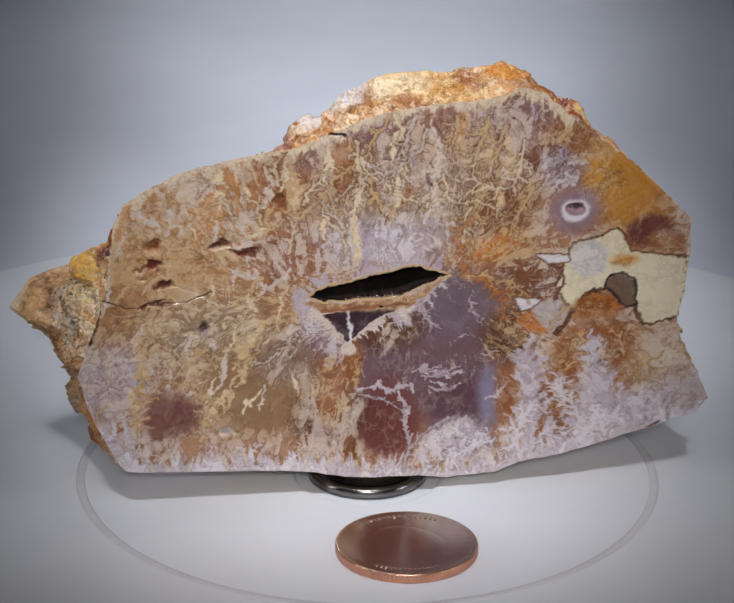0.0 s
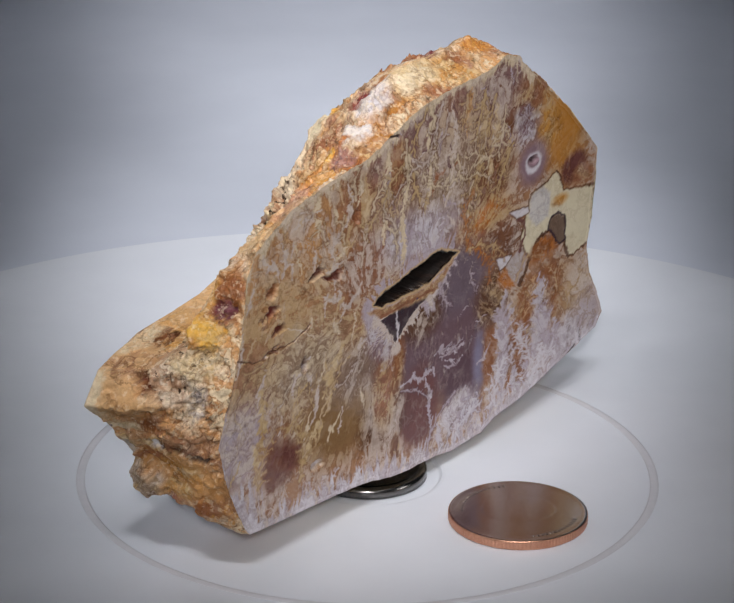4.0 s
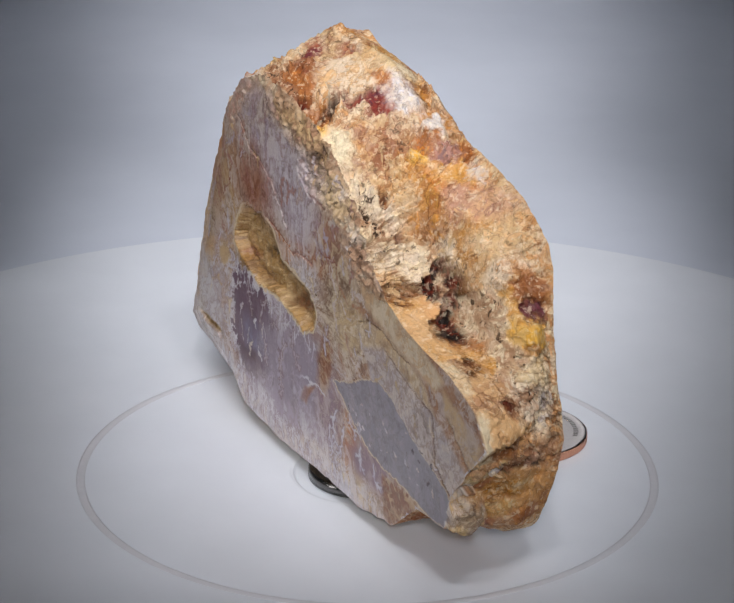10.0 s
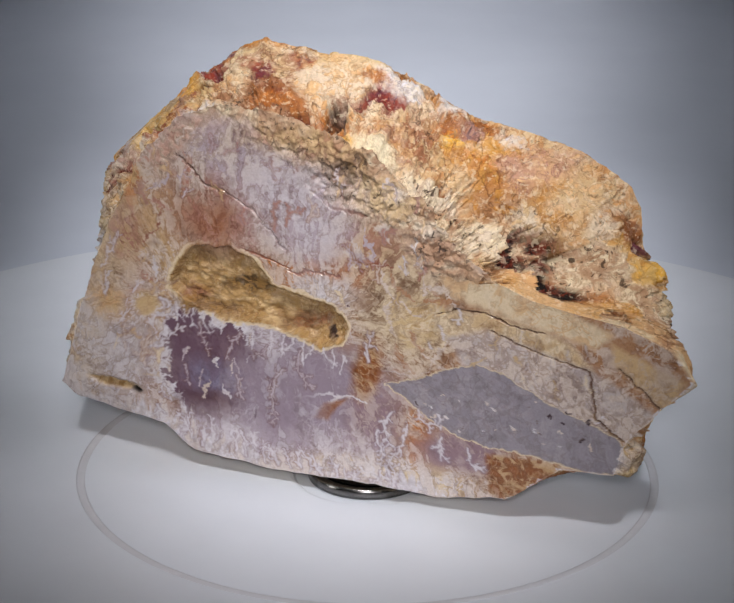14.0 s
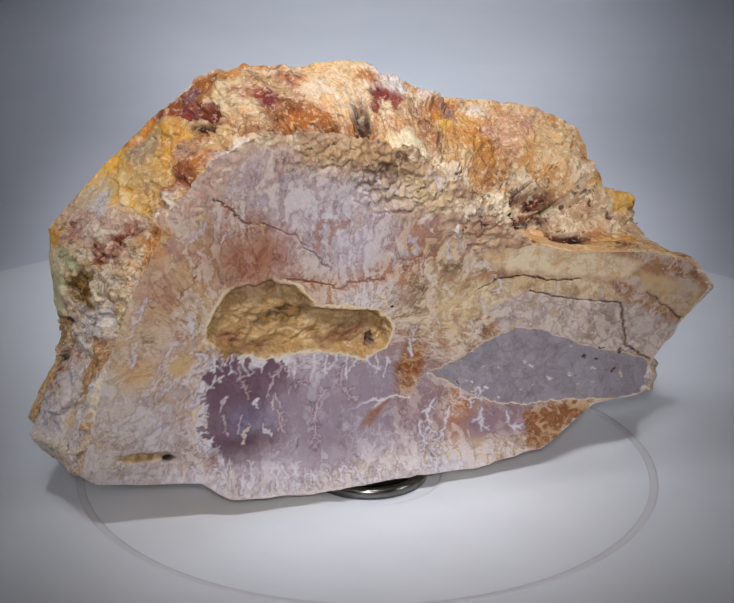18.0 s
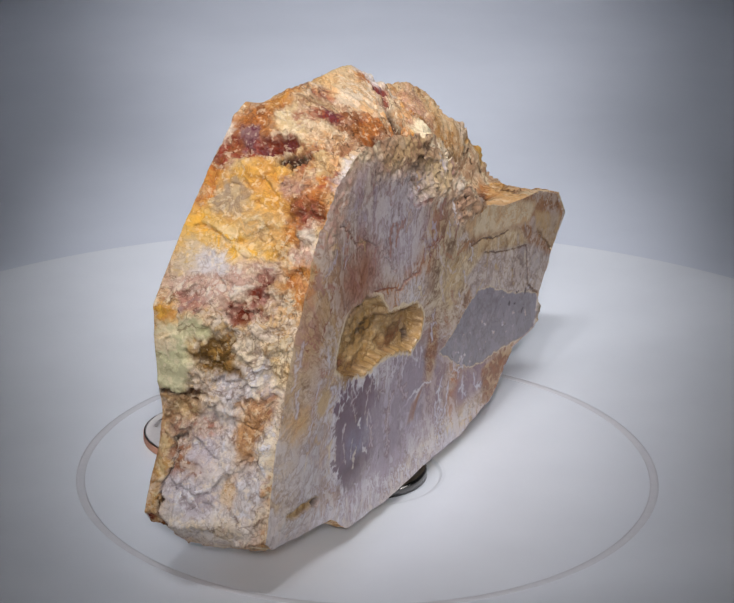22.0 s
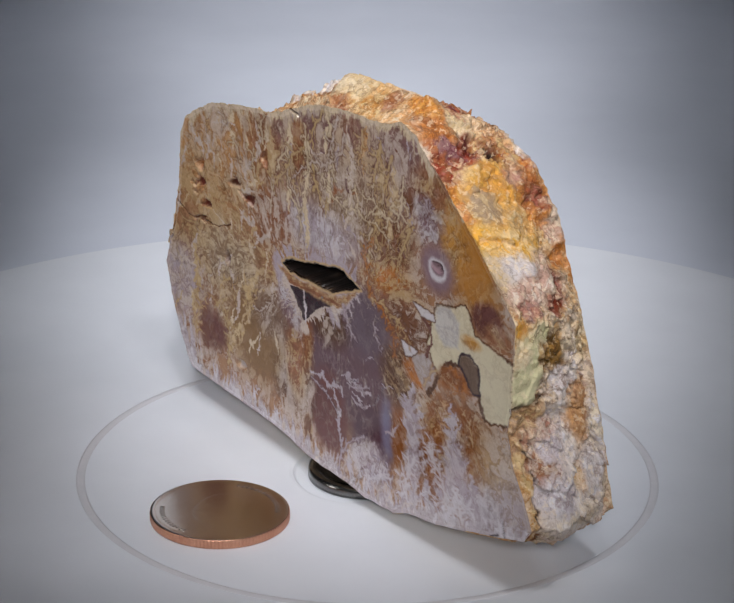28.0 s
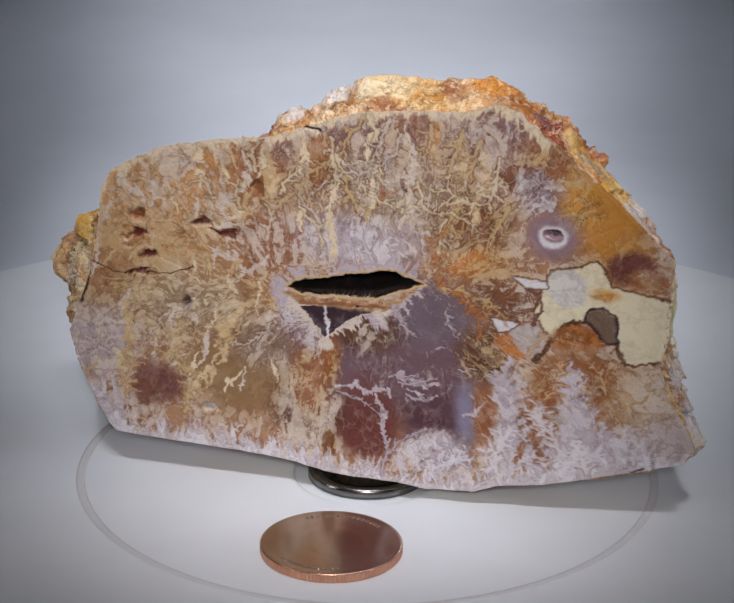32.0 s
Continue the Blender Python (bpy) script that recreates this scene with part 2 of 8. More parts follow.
class Surface:
    """All points of the slab with what lies on them: two colours, how far the second covers, depth of hollows."""

    def __init__(s):
        angle = -math.pi + 2 * math.pi * (np.arange(AROUND) + 0.5) / AROUND
        ca, sa = np.cos(angle), np.sin(angle)
        rf, rm, rb = (radius_at(o, angle) for o in (FRONT, MIDDLE, BACK))
        ring = np.stack([ca * rf, sa * rf, np.zeros(AROUND)], 1)
        rf = rf + (0.45 + 0.35 * step(0.2, 0.7, sa)) * rough(ring + 5, 4.0, 4, 3)
        rb = rb + (0.55 + 1.5 * step(0.2, 0.7, sa)) * rough(ring + 90, 5.0, 5, 9, 0.6)
        rows, side, out = [], [], []
        spread_in = ((np.arange(ACROSS) + 0.5) / (ACROSS - 0.5)) ** 0.85
        for k in spread_in:
            rows.append(np.stack([HEART[0] + ca * rf * k, np.full(AROUND, -HALF), HEART[1] + sa * rf * k], 1))
            side.append(np.zeros(AROUND))
            out.append(np.stack([0 * ca, 0 * ca - 1, 0 * ca], 1))
        cut = (HALF - 4.0) / (2 * HALF)
        # a ledge runs along the back of the upper left; the wall behind it rises steeply
        shelf = step(2.0, 2.5, angle) * step(3.14, 3.08, angle)
        for j in range(RIM):
            k = j / (RIM - 1)
            far = (k - cut) / (1 - cut)
            far = far + shelf * (step(0.02, 0.55, np.array(far)) - far)
            r = np.where(k < cut, rf + (rm - rf) * (k / cut), rm + (rb - rm) * far)
            rows.append(np.stack([HEART[0] + ca * r, np.full(AROUND, -HALF + 2 * HALF * k), HEART[1] + sa * r], 1))
            side.append(np.ones(AROUND))
            out.append(np.stack([ca, 0 * ca, sa], 1))
        for k in spread_in[::-1]:
            rows.append(np.stack([HEART[0] + ca * rb * k, np.full(AROUND, HALF), HEART[1] + sa * rb * k], 1))
            side.append(np.full(AROUND, 2.0))
            out.append(np.stack([0 * ca, 0 * ca + 1, 0 * ca], 1))
        s.inset = np.concatenate([np.concatenate([rf * (1 - k) for k in spread_in]), np.zeros(AROUND * RIM), np.concatenate([rb * (1 - k) for k in spread_in[::-1]])])
        s.p, s.side, s.out = np.vstack(rows), np.concatenate(side), np.vstack(out)
        n = len(s.p)
        s.warp = np.stack([rough(s.p + 31 * k, 5.0, 5, 40 + k, 0.62) for k in range(3)], 1)
        s.fine = np.stack([rough(s.p + 17 * k, 1.1, 3, 140 + k, 0.6) for k in range(3)], 1)
        s.a = np.where((s.side == 1)[:, None], TONE["rind"], TONE["tan"])
        s.b = np.where((s.side == 1)[:, None], TONE["cream"], TONE["pale"])
        s.cover, s.deep, s.calm, s.crumb = np.full(n, 0.4), np.zeros(n), np.where(s.side == 1, 0.0, 0.2), np.where(s.side == 1, 0.6, 0.0)
        # where along the rim, 0 at the front edge and 1 at the back edge
        s.across = (s.p[:, 1] + HALF) / (2 * HALF)

    def lay(s, part, mask, a, b, cover, deep=0.0, lift=0.0, crumb=None, calm=0.15):
        """Lays colours on the points of part, a slice, by a mask of 0 to 1."""
        at = np.nonzero(mask > 0.003)[0]
        if not len(at):
            return
        k = mask[at]
        at = at + part.start
        s.a[at] += (TONE[a] - s.a[at]) * k[:, None]
        s.b[at] += (TONE[b] - s.b[at]) * k[:, None]
        s.cover[at] += (cover - s.cover[at]) * k
        if deep:
            s.deep[at] = np.maximum(s.deep[at], deep * k ** 0.7)
        if lift:
            s.deep[at] -= lift * k
        s.calm[at] += (calm - s.calm[at]) * k
        if crumb is not None:
            s.crumb[at] += (crumb - s.crumb[at]) * k


def srgb(r, g, b):
    c = np.array([r, g, b]) / 255.0
    return np.where(c <= 0.04045, c / 12.92, ((c + 0.055) / 1.055) ** 2.4)


# the first tone, near-black, paints the shade inside slit, caves and pits
TONE = {"hollow_shade": srgb(40, 28, 22), "rind": srgb(214, 172, 126), "tan": srgb(188, 152, 122), "peach": srgb(214, 174, 128), "peachy": srgb(226, 194, 154), "sand": srgb(214, 190, 154),
        "straw": srgb(214, 191, 150), "cream": srgb(230, 217, 192), "pale": srgb(220, 209, 200), "white": srgb(226, 224, 230),
        "greige": srgb(178, 158, 136), "taupe": srgb(160, 138, 120), "olive": srgb(162, 134, 100), "olive_dark": srgb(112, 88, 48),
        "ochre": srgb(180, 146, 88), "lilac": srgb(200, 190, 198), "lilac_deep": srgb(166, 154, 166), "heather": srgb(164, 142, 150),
        "mauve": srgb(164, 136, 134), "plum": srgb(132, 100, 100), "plum_grey": srgb(132, 108, 116), "plumbrown": srgb(140, 100, 94),
        "slate": srgb(134, 120, 130), "umber": srgb(118, 86, 64), "brown": srgb(148, 110, 86), "clay": srgb(176, 132, 104),
        "rose": srgb(194, 154, 140), "brick": srgb(166, 118, 100), "rust": srgb(164, 114, 74), "orange": srgb(204, 142, 80),
        "amber": srgb(214, 168, 98), "gold": srgb(202, 152, 84), "maroon": srgb(132, 88, 84), "wine": srgb(112, 84, 94),
        "violet": srgb(131, 108, 122), "blue": srgb(152, 146, 168), "ink": srgb(84, 68, 76), "ivory": srgb(232, 226, 202),
        "ice": srgb(222, 220, 216), "ash": srgb(142, 124, 110), "grey": srgb(152, 146, 156), "steel": srgb(168, 164, 172),
        "fog": srgb(204, 196, 194), "sandstone": srgb(216, 176, 130), "red_brown": srgb(132, 62, 40), "red": srgb(164, 84, 66),
        "violet_red": srgb(128, 76, 88), "yellow": srgb(232, 190, 100), "green": srgb(208, 205, 172), "chalk": srgb(224, 212, 196)}


PARTS = {"F": slice(0, ACROSS * AROUND), "R": slice(ACROSS * AROUND, (ACROSS + RIM) * AROUND), "B": slice((ACROSS + RIM) * AROUND, (2 * ACROSS + RIM) * AROUND)}


WAVERED = {}


def raggedly(s, part, ragged):
    key = (part.start, ragged)
    if key not in WAVERED:
        q = s.p[part] + s.warp[part] * ragged + s.fine[part] * min(0.7, 0.25 + ragged * 0.3)
        WAVERED[key] = (q[:, 0].copy(), q[:, 2].copy())
    return WAVERED[key]


def spread(s, face, u, w, ru, rw, turn, a, b, cover, soft, ragged, **more):
    """An oval patch on a sawn face, its border softened and made ragged."""
    x, z = raggedly(s, PARTS[face], ragged)
    x, z = x - u, z - w
    c, n = math.cos(radians(turn)), math.sin(radians(turn))
    d = np.sqrt(((x * c + z * n) / ru) ** 2 + ((z * c - x * n) / rw) ** 2)
    s.lay(PARTS[face], step(1 + soft, 1 - soft, d), a, b, cover, **more)


def spikes(arc, side, seed=0):
    """Uneven teeth of 0 to about 1 along a border, for plumes that grow out of it."""
    return np.clip(0.35 + 1.1 * rough(np.stack([arc, side * 9.0, arc * 0.1], 1), 0.9, 3, 210 + seed, 0.7), 0.02, 1.2)


def shard(s, face, corners, a, b, cover, soft, ragged, edge=None, fringe=None, **more):
    """A patch with the given corners on a sawn face; soft is the width of its border, edge a tone and width of a seam
    along it, fringe a tone and length of feathers that grow from the border, inwards if the length is negative."""
    x, z = raggedly(s, PARTS[face], ragged)
    pts = np.array(corners)
    best, inside, arc, run = np.full(len(x), 1e9), np.zeros(len(x), bool), np.zeros(len(x)), 0.0
    for (x0, z0), (x1, z1) in zip(pts, np.roll(pts, -1, 0)):
        dx, dz = x1 - x0, z1 - z0
        t = np.clip(((x - x0) * dx + (z - z0) * dz) / (dx * dx + dz * dz), 0, 1)
        gap = (x - x0 - t * dx) ** 2 + (z - z0 - t * dz) ** 2
        arc = np.where(gap < best, run + t * math.hypot(dx, dz), arc)
        best = np.minimum(best, gap)
        run += math.hypot(dx, dz)
        crosses = ((z0 > z) != (z1 > z)) & (x < (x1 - x0) * (z - z0) / (z1 - z0 + 1e-12) + x0)
        inside ^= crosses
    d = np.sqrt(best) * np.where(inside, 1, -1)
    if edge:
        s.lay(PARTS[face], step(edge[1], edge[1] * 0.4, np.abs(d + edge[1] * 0.5)), edge[0], edge[0], 0.1, calm=0.8)
    deep = more.pop("deep", 0.0)
    s.lay(PARTS[face], step(-soft, soft, d), a, b, cover, **more)
    if deep:
        s.deep[PARTS[face]] = np.maximum(s.deep[PARTS[face]], deep * step(0.1 + soft * 0.3, 0.7 + soft, d))
    if fringe:
        length = abs(fringe[1])
        reach = d if fringe[1] < 0 else -d
        tooth = length * spikes(arc, np.zeros(len(arc)), len(pts)) + 0.05
        s.lay(PARTS[face], np.where(reach > -0.15, step(1.15, 0.75, np.maximum(reach, 0) / tooth), 0.0), fringe[0], "white", 0.25, calm=0.55)


def hem(s, face, u0, u1, length, tone, other, low=True):
    """Feathers that grow inwards from the lower or upper outline of a sawn face, between two places along it."""
    part = PARTS[face]
    q = s.p[part]
    x = q[:, 0] + s.warp[part, 0] * 1.2
    side = (q[:, 2] < HEART[1]) == low
    steep = np.abs(np.sin(np.arctan2(q[:, 2] - HEART[1], q[:, 0])))
    inset = s.inset[part] * np.maximum(steep, 0.5) + s.fine[part, 1] * 0.4
    run = np.clip(np.minimum(x - u0, u1 - x) / 3.0, 0, 1)
    tooth = length * (0.25 + spikes(x, np.zeros(len(x)), 3)) * run * step(0.3, 0.45, steep) + 0.02
    s.lay(part, np.where(side, step(1.2, 0.7, inset / tooth), 0.0), tone, other, 0.42, calm=0.35)


def thread(s, face, line, width, a, b, ragged, comb=0.0, cover=0.3, **more):
    """A vein or a crack along a broken line on a sawn face, wavering and of uneven width; comb grows side branches."""
    x, z = raggedly(s, PARTS[face], ragged)
    us, ws = [q[0] for q in line], [q[1] for q in line]
    room = width + 1.3 * comb + 2.0
    at = np.nonzero((x > min(us) - room) & (x < max(us) + room) & (z > min(ws) - room) & (z < max(ws) + room))[0]
    if not len(at):
        return
    x, z = x[at], z[at]
    best, arc, hand, run = np.full(len(x), 1e9), np.zeros(len(x)), np.zeros(len(x)), 0.0
    for (x0, z0), (x1, z1) in zip(line[:-1], line[1:]):
        dx, dz = x1 - x0, z1 - z0
        size = math.hypot(dx, dz)
        t = np.clip(((x - x0) * dx + (z - z0) * dz) / size ** 2, 0, 1)
        gap = (x - x0 - t * dx) ** 2 + (z - z0 - t * dz) ** 2
        nearer = gap < best
        arc = np.where(nearer, run + t * size, arc)
        hand = np.where(nearer, np.sign((x - x0) * dz - (z - z0) * dx), hand)
        best = np.minimum(best, gap)
        run += size
    half = width * (0.5 + 0.45 * s.warp[PARTS[face], 1][at])
    dist = np.sqrt(best)
    if comb:
        # branches lean along the line
        half = half * 0.6 + comb * spikes(arc - dist * 0.8, hand, int(abs(line[0][0]) * 10)) * np.clip(np.minimum(arc, run - arc) / 3.0, 0.15, 1)
    mask = np.zeros(PARTS[face].stop - PARTS[face].start)
    mask[at] = step(1.3, 0.7, dist / half)
    s.lay(PARTS[face], mask, a, b, cover, calm=0.6, **more)


def plumes(s, face, box, count, length, lean, width, comb, tones, seed):
    """Many small branching veins strewn over a box (u0, u1, w0, w1), leaning about that many degrees."""
    pick = random.Random(seed)
    for k in range(count):
        u, w = pick.uniform(box[0], box[1]), pick.uniform(box[2], box[3])
        turn, size = radians(lean + pick.gauss(0, 28)), length * pick.uniform(0.5, 1.3)
        line = [(u, w)]
        for _ in range(3):
            turn += pick.gauss(0, 0.35)
            line.append((line[-1][0] + size / 3 * math.cos(turn), line[-1][1] + size / 3 * math.sin(turn)))
        tone = pick.choice(tones)
        thread(s, face, line, width * pick.uniform(0.6, 1.4), tone, "pale", 1.2, comb=comb * pick.uniform(0.4, 1.3))


def dendrite(s, face, root, tip, spread_out, tone, seed, width=0.34, gap=1.1, rim="umber", rim_width=0.24, ragged=0.9):
    """A mineral tree that grows from root to tip on a sawn face: stem, branches and twigs, each with a thin dark rim."""
    pick = random.Random(seed)
    twigs = []

    def grow(u, w, turn, length, thick, level):
        n = max(2, int(length / gap))
        hand = pick.choice((-1, 1))
        for k in range(n):
            turn += pick.gauss(0, 0.30)
            x, z = u + length / n * math.cos(turn), w + length / n * math.sin(turn)
            twigs.append((u, w, x, z, thick * (1 - 0.5 * k / n)))
            if level < 2 and k < n - 1 + level:
                hand = -hand
                reach = (spread_out if level == 0 else length * 0.45) * pick.uniform(0.45, 1.15) * (0.6 + 0.4 * math.sin(math.pi * (k + 1) / (n + 1)))
                if reach > 0.5:
                    grow(x, z, turn + hand * pick.uniform(0.55, 1.15), reach, thick * 0.72, level + 1)
            u, w = x, z

    du, dw = tip[0] - root[0], tip[1] - root[1]
    grow(root[0], root[1], math.atan2(dw, du), math.hypot(du, dw), width * 0.72, 0)
    x, z = raggedly(s, PARTS[face], ragged)
    lines = np.array(twigs)
    room = 1.0
    at = np.nonzero((x > lines[:, [0, 2]].min() - room) & (x < lines[:, [0, 2]].max() + room) & (z > lines[:, [1, 3]].min() - room) & (z < lines[:, [1, 3]].max() + room))[0]
    if not len(at):
        return
    x, z = x[at], z[at]
    best = np.full(len(x), 1e9)
    for u0, w0, u1, w1, thick in twigs:
        near = np.nonzero((np.abs(x - (u0 + u1) / 2) < 2.5) & (np.abs(z - (w0 + w1) / 2) < 2.5))[0]
        if not len(near):
            continue
        px, pz = x[near], z[near]
        t = np.clip(((px - u0) * (u1 - u0) + (pz - w0) * (w1 - w0)) / ((u1 - u0) ** 2 + (w1 - w0) ** 2), 0, 1)
        best[near] = np.minimum(best[near], np.hypot(px - u0 - t * (u1 - u0), pz - w0 - t * (w1 - w0)) - thick)
    mask = np.zeros(PARTS[face].stop - PARTS[face].start)
    mask[at] = 0.5 * step(rim_width + 0.2, 0.05, best)
    if rim:
        s.lay(PARTS[face], mask, rim, "brown", 0.2, calm=0.6)
    frayed = best + 0.16 * s.fine[PARTS[face], 2][at] + 0.10 * s.warp[PARTS[face], 2][at]
    mask[at] = 0.85 * step(0.16, -0.14, frayed)
    s.lay(PARTS[face], mask, tone, "white", 0.2, calm=0.75)


def bush(s, face, u, w, radius, count, tone, seed, rim="umber"):
    """Mineral trees that grow outwards from one place."""
    pick = random.Random(seed)
    for k in range(count):
        a = 2 * math.pi * (k + pick.uniform(-0.3, 0.3)) / count
        r = radius * pick.uniform(0.7, 1.2)
        dendrite(s, face, (u, w), (u + r * math.cos(a), w + r * math.sin(a)), radius * 0.35, tone, seed * 50 + k, 0.22, 0.8, rim)


def clump(s, u, v, w, size, a, b, cover, soft=0.5, ragged=2.0, grit=1.1, **more):
    """A patch in space, for the rind: all within the half axes about a place."""
    part = PARTS["R"]
    q = s.p[part] + s.warp[part] * ragged + s.fine[part] * grit
    d = np.sqrt((((q - (u, v, w)) / np.array(size)) ** 2).sum(1))
    s.lay(part, step(1 + soft, 1 - soft, d), a, b, cover, **more)


def paint_faces(s):
    # front face: warm left half, grey-violet heart, orange and white right end
    spread(s, "F", -33.2, 50.1, 27.4, 17.8, 0, "tan", "cream", 0.45, 0.8, 2)
    spread(s, "F", -33.1, 56.8, 18.3, 8.0, 0, "peach", "pale", 0.5, 0.7, 2)
    spread(s, "F", -38.8, 43.7, 12.5, 9.8, 0, "peach", "sand", 0.5, 0.8, 2)
    spread(s, "F", -41.3, 35.4, 10.8, 8.0, 0, "tan", "straw", 0.5, 0.8, 2)
    spread(s, "F", -20.5, 34.0, 16.6, 9.8, 0, "tan", "straw", 0.45, 0.8, 2)
    spread(s, "F", -29.4, 32.9, 9.1, 6.2, 0, "greige", "cream", 0.5, 0.7, 1.5)
    spread(s, "F", -47.1, 24.6, 7.5, 7.1, 0, "lilac", "pale", 0.5, 0.6, 1.5)
    spread(s, "F", -20.6, 21.0, 10.8, 8.5, 0, "olive", "straw", 0.18, 0.45, 1.5, calm=0.7)
    spread(s, "F", -15.7, 27.6, 7.5, 5.3, 0, "taupe", "pale", 0.3, 0.6, 1.5)
    spread(s, "F", -41.7, 12.9, 5.0, 3.6, 0, "rust", "pale", 0.5, 0.6, 1.5)
    spread(s, "F", 0.2, 64.0, 17.4, 12.5, 0, "mauve", "pale", 0.45, 0.6, 2)
    spread(s, "F", -6.1, 55.2, 7.5, 9.8, 0, "mauve", "straw", 0.42, 0.6, 2)
    spread(s, "F", -6.9, 61.9, 2.9, 5.3, 0, "clay", "straw", 0.25, 0.4, 1.5)
    spread(s, "F", 8.2, 67.7, 4.2, 5.3, 0, "clay", "pale", 0.35, 0.5, 1.5)
    spread(s, "F", 14.8, 59.0, 11.6, 11.6, 0, "mauve", "straw", 0.5, 0.7, 2)
    spread(s, "F", 6.8, 55.2, 10.0, 8.9, 0, "greige", "pale", 0.42, 0.6, 2)
    spread(s, "F", 21.5, 51.8, 5.0, 4.5, 0, "brown", "straw", 0.3, 0.4, 1.5)
    spread(s, "F", 26.1, 62.1, 2.8, 2.3, 0, "brown", "pale", 0.15, 0.35, 1)
    spread(s, "F", 25.1, 69.3, 10.0, 5.3, 0, "mauve", "pale", 0.5, 0.6, 1.5)
    spread(s, "F", 33.3, 65.5, 5.8, 4.5, 0, "clay", "straw", 0.3, 0.5, 1.5)
    spread(s, "F", -1.2, 47.7, 13.3, 4.0, 0, "lilac", "white", 0.45, 0.6, 1.5)
    spread(s, "F", -15.7, 45.6, 6.6, 5.3, 0, "clay", "pale", 0.4, 0.6, 1.5)
    spread(s, "F", -17.3, 58.3, 5.0, 4.5, 0, "clay", "straw", 0.4, 0.6, 1.5)
    spread(s, "F", 20.9, 43.3, 9.1, 4.9, 0, "clay", "straw", 0.5, 0.6, 1.5)
    spread(s, "F", 19.2, 46.0, 6.6, 2.0, 15, "orange", "straw", 0.4, 0.5, 1.2)
    spread(s, "F", 25.9, 39.6, 7.5, 3.6, 0, "brown", "pale", 0.4, 0.5, 1.2)
    spread(s, "F", 43.5, 57.3, 6.6, 10.7, 0, "gold", "straw", 0.25, 0.5, 1.2, calm=0.7)
    spread(s, "F", 36.1, 57.8, 5.0, 5.3, 0, "amber", "straw", 0.35, 0.6, 1.2)
    spread(s, "F", 31.5, 59.3, 3.8, 3.9, 0, "heather", "white", 0.5, 0.6, 2.4)
    spread(s, "F", 33.6, 52.0, 4.6, 4.3, 0, "heather", "pale", 0.1, 0.35, 0.6, calm=0.5)
    spread(s, "F", 33.6, 52.0, 2.5, 2.1, 0, "white", "pale", 0.1, 0.2, 0.3, calm=0.8)
    spread(s, "F", 33.6, 52.3, 1.7, 1.3, 0, "heather", "pale", 0.1, 0.2, 0.3, calm=0.8)
    # front, lower half
    plumes(s, "F", (-51, -14, 36, 61), 46, 7, 80, 0.35, 1.3, ('cream', 'sand', 'pale'), 11)
    plumes(s, "F", (-50, -12, 15, 35), 30, 7, 70, 0.35, 1.3, ('pale', 'straw', 'cream'), 12)
    plumes(s, "F", (-11, 27, 45, 70), 26, 6, 85, 0.3, 1.0, ('pale', 'lilac', 'clay'), 13)
    plumes(s, "F", (-3, 27, 50, 69), 26, 3, 80, 0.3, 0.9, ('brown', 'mauve', 'plum'), 14)
    thread(s, "F", [(-4.0, 65.0), (-4.1, 58.4), (-4.6, 51.7), (-5.0, 44.1)], 0.5, "cream", "cream", 1.5, comb=1.2)
    thread(s, "F", [(2.6, 70.9), (2.1, 63.9), (2.7, 58.0), (2.0, 51.3)], 0.5, "cream", "cream", 1.5, comb=1.1)
    thread(s, "F", [(-10.1, 66.2), (-9.3, 61.2), (-10.1, 55.4), (-9.3, 48.6)], 0.5, "cream", "cream", 1.5, comb=1.1)
    thread(s, "F", [(8.6, 69.3), (9.5, 63.5), (8.8, 57.6), (8.1, 50.9)], 0.4, "pale", "cream", 1.5, comb=1.4)
    thread(s, "F", [(13.4, 70.7), (13.1, 65.8), (13.5, 61.6)], 0.5, "peach", "cream", 1.5, comb=1.2)
    thread(s, "F", [(17.8, 69.7), (18.4, 63.0), (17.3, 56.3), (15.4, 49.6)], 0.4, "sand", "cream", 1.5, comb=1.4)
    thread(s, "F", [(21.9, 66.1), (21.5, 59.4), (19.8, 53.6)], 0.4, "sand", "cream", 1.5, comb=1.3)
    thread(s, "F", [(25.8, 58.4), (24.7, 53.3), (22.8, 49.2)], 0.4, "sand", "cream", 1.5, comb=1.3)
    thread(s, "F", [(-15.7, 63.2), (-14.1, 57.3), (-15.7, 51.5)], 0.5, "sand", "cream", 1.5, comb=1.6)
    thread(s, "F", [(-20.4, 64.3), (-18.8, 59.2), (-20.4, 55.2)], 0.4, "pale", "cream", 1.5, comb=1.4)
    spread(s, "F", 6.4, 26.9, 16.6, 12.5, 0, "plum_grey", "pale", 0.16, 0.35, 1.5, calm=0.7)
    spread(s, "F", 12.0, 36.1, 9.1, 6.2, 0, "slate", "pale", 0.16, 0.5, 1.2, calm=0.7)
    spread(s, "F", 1.4, 32.5, 5.8, 4.5, 0, "umber", "pale", 0.18, 0.5, 1.2)
    spread(s, "F", 1.6, 14.5, 5.8, 8.0, 0, "maroon", "pale", 0.16, 0.3, 1.0, calm=0.7)
    spread(s, "F", 14.5, 14.9, 6.2, 7.1, 0, "wine", "pale", 0.1, 0.4, 1.0, calm=0.7)
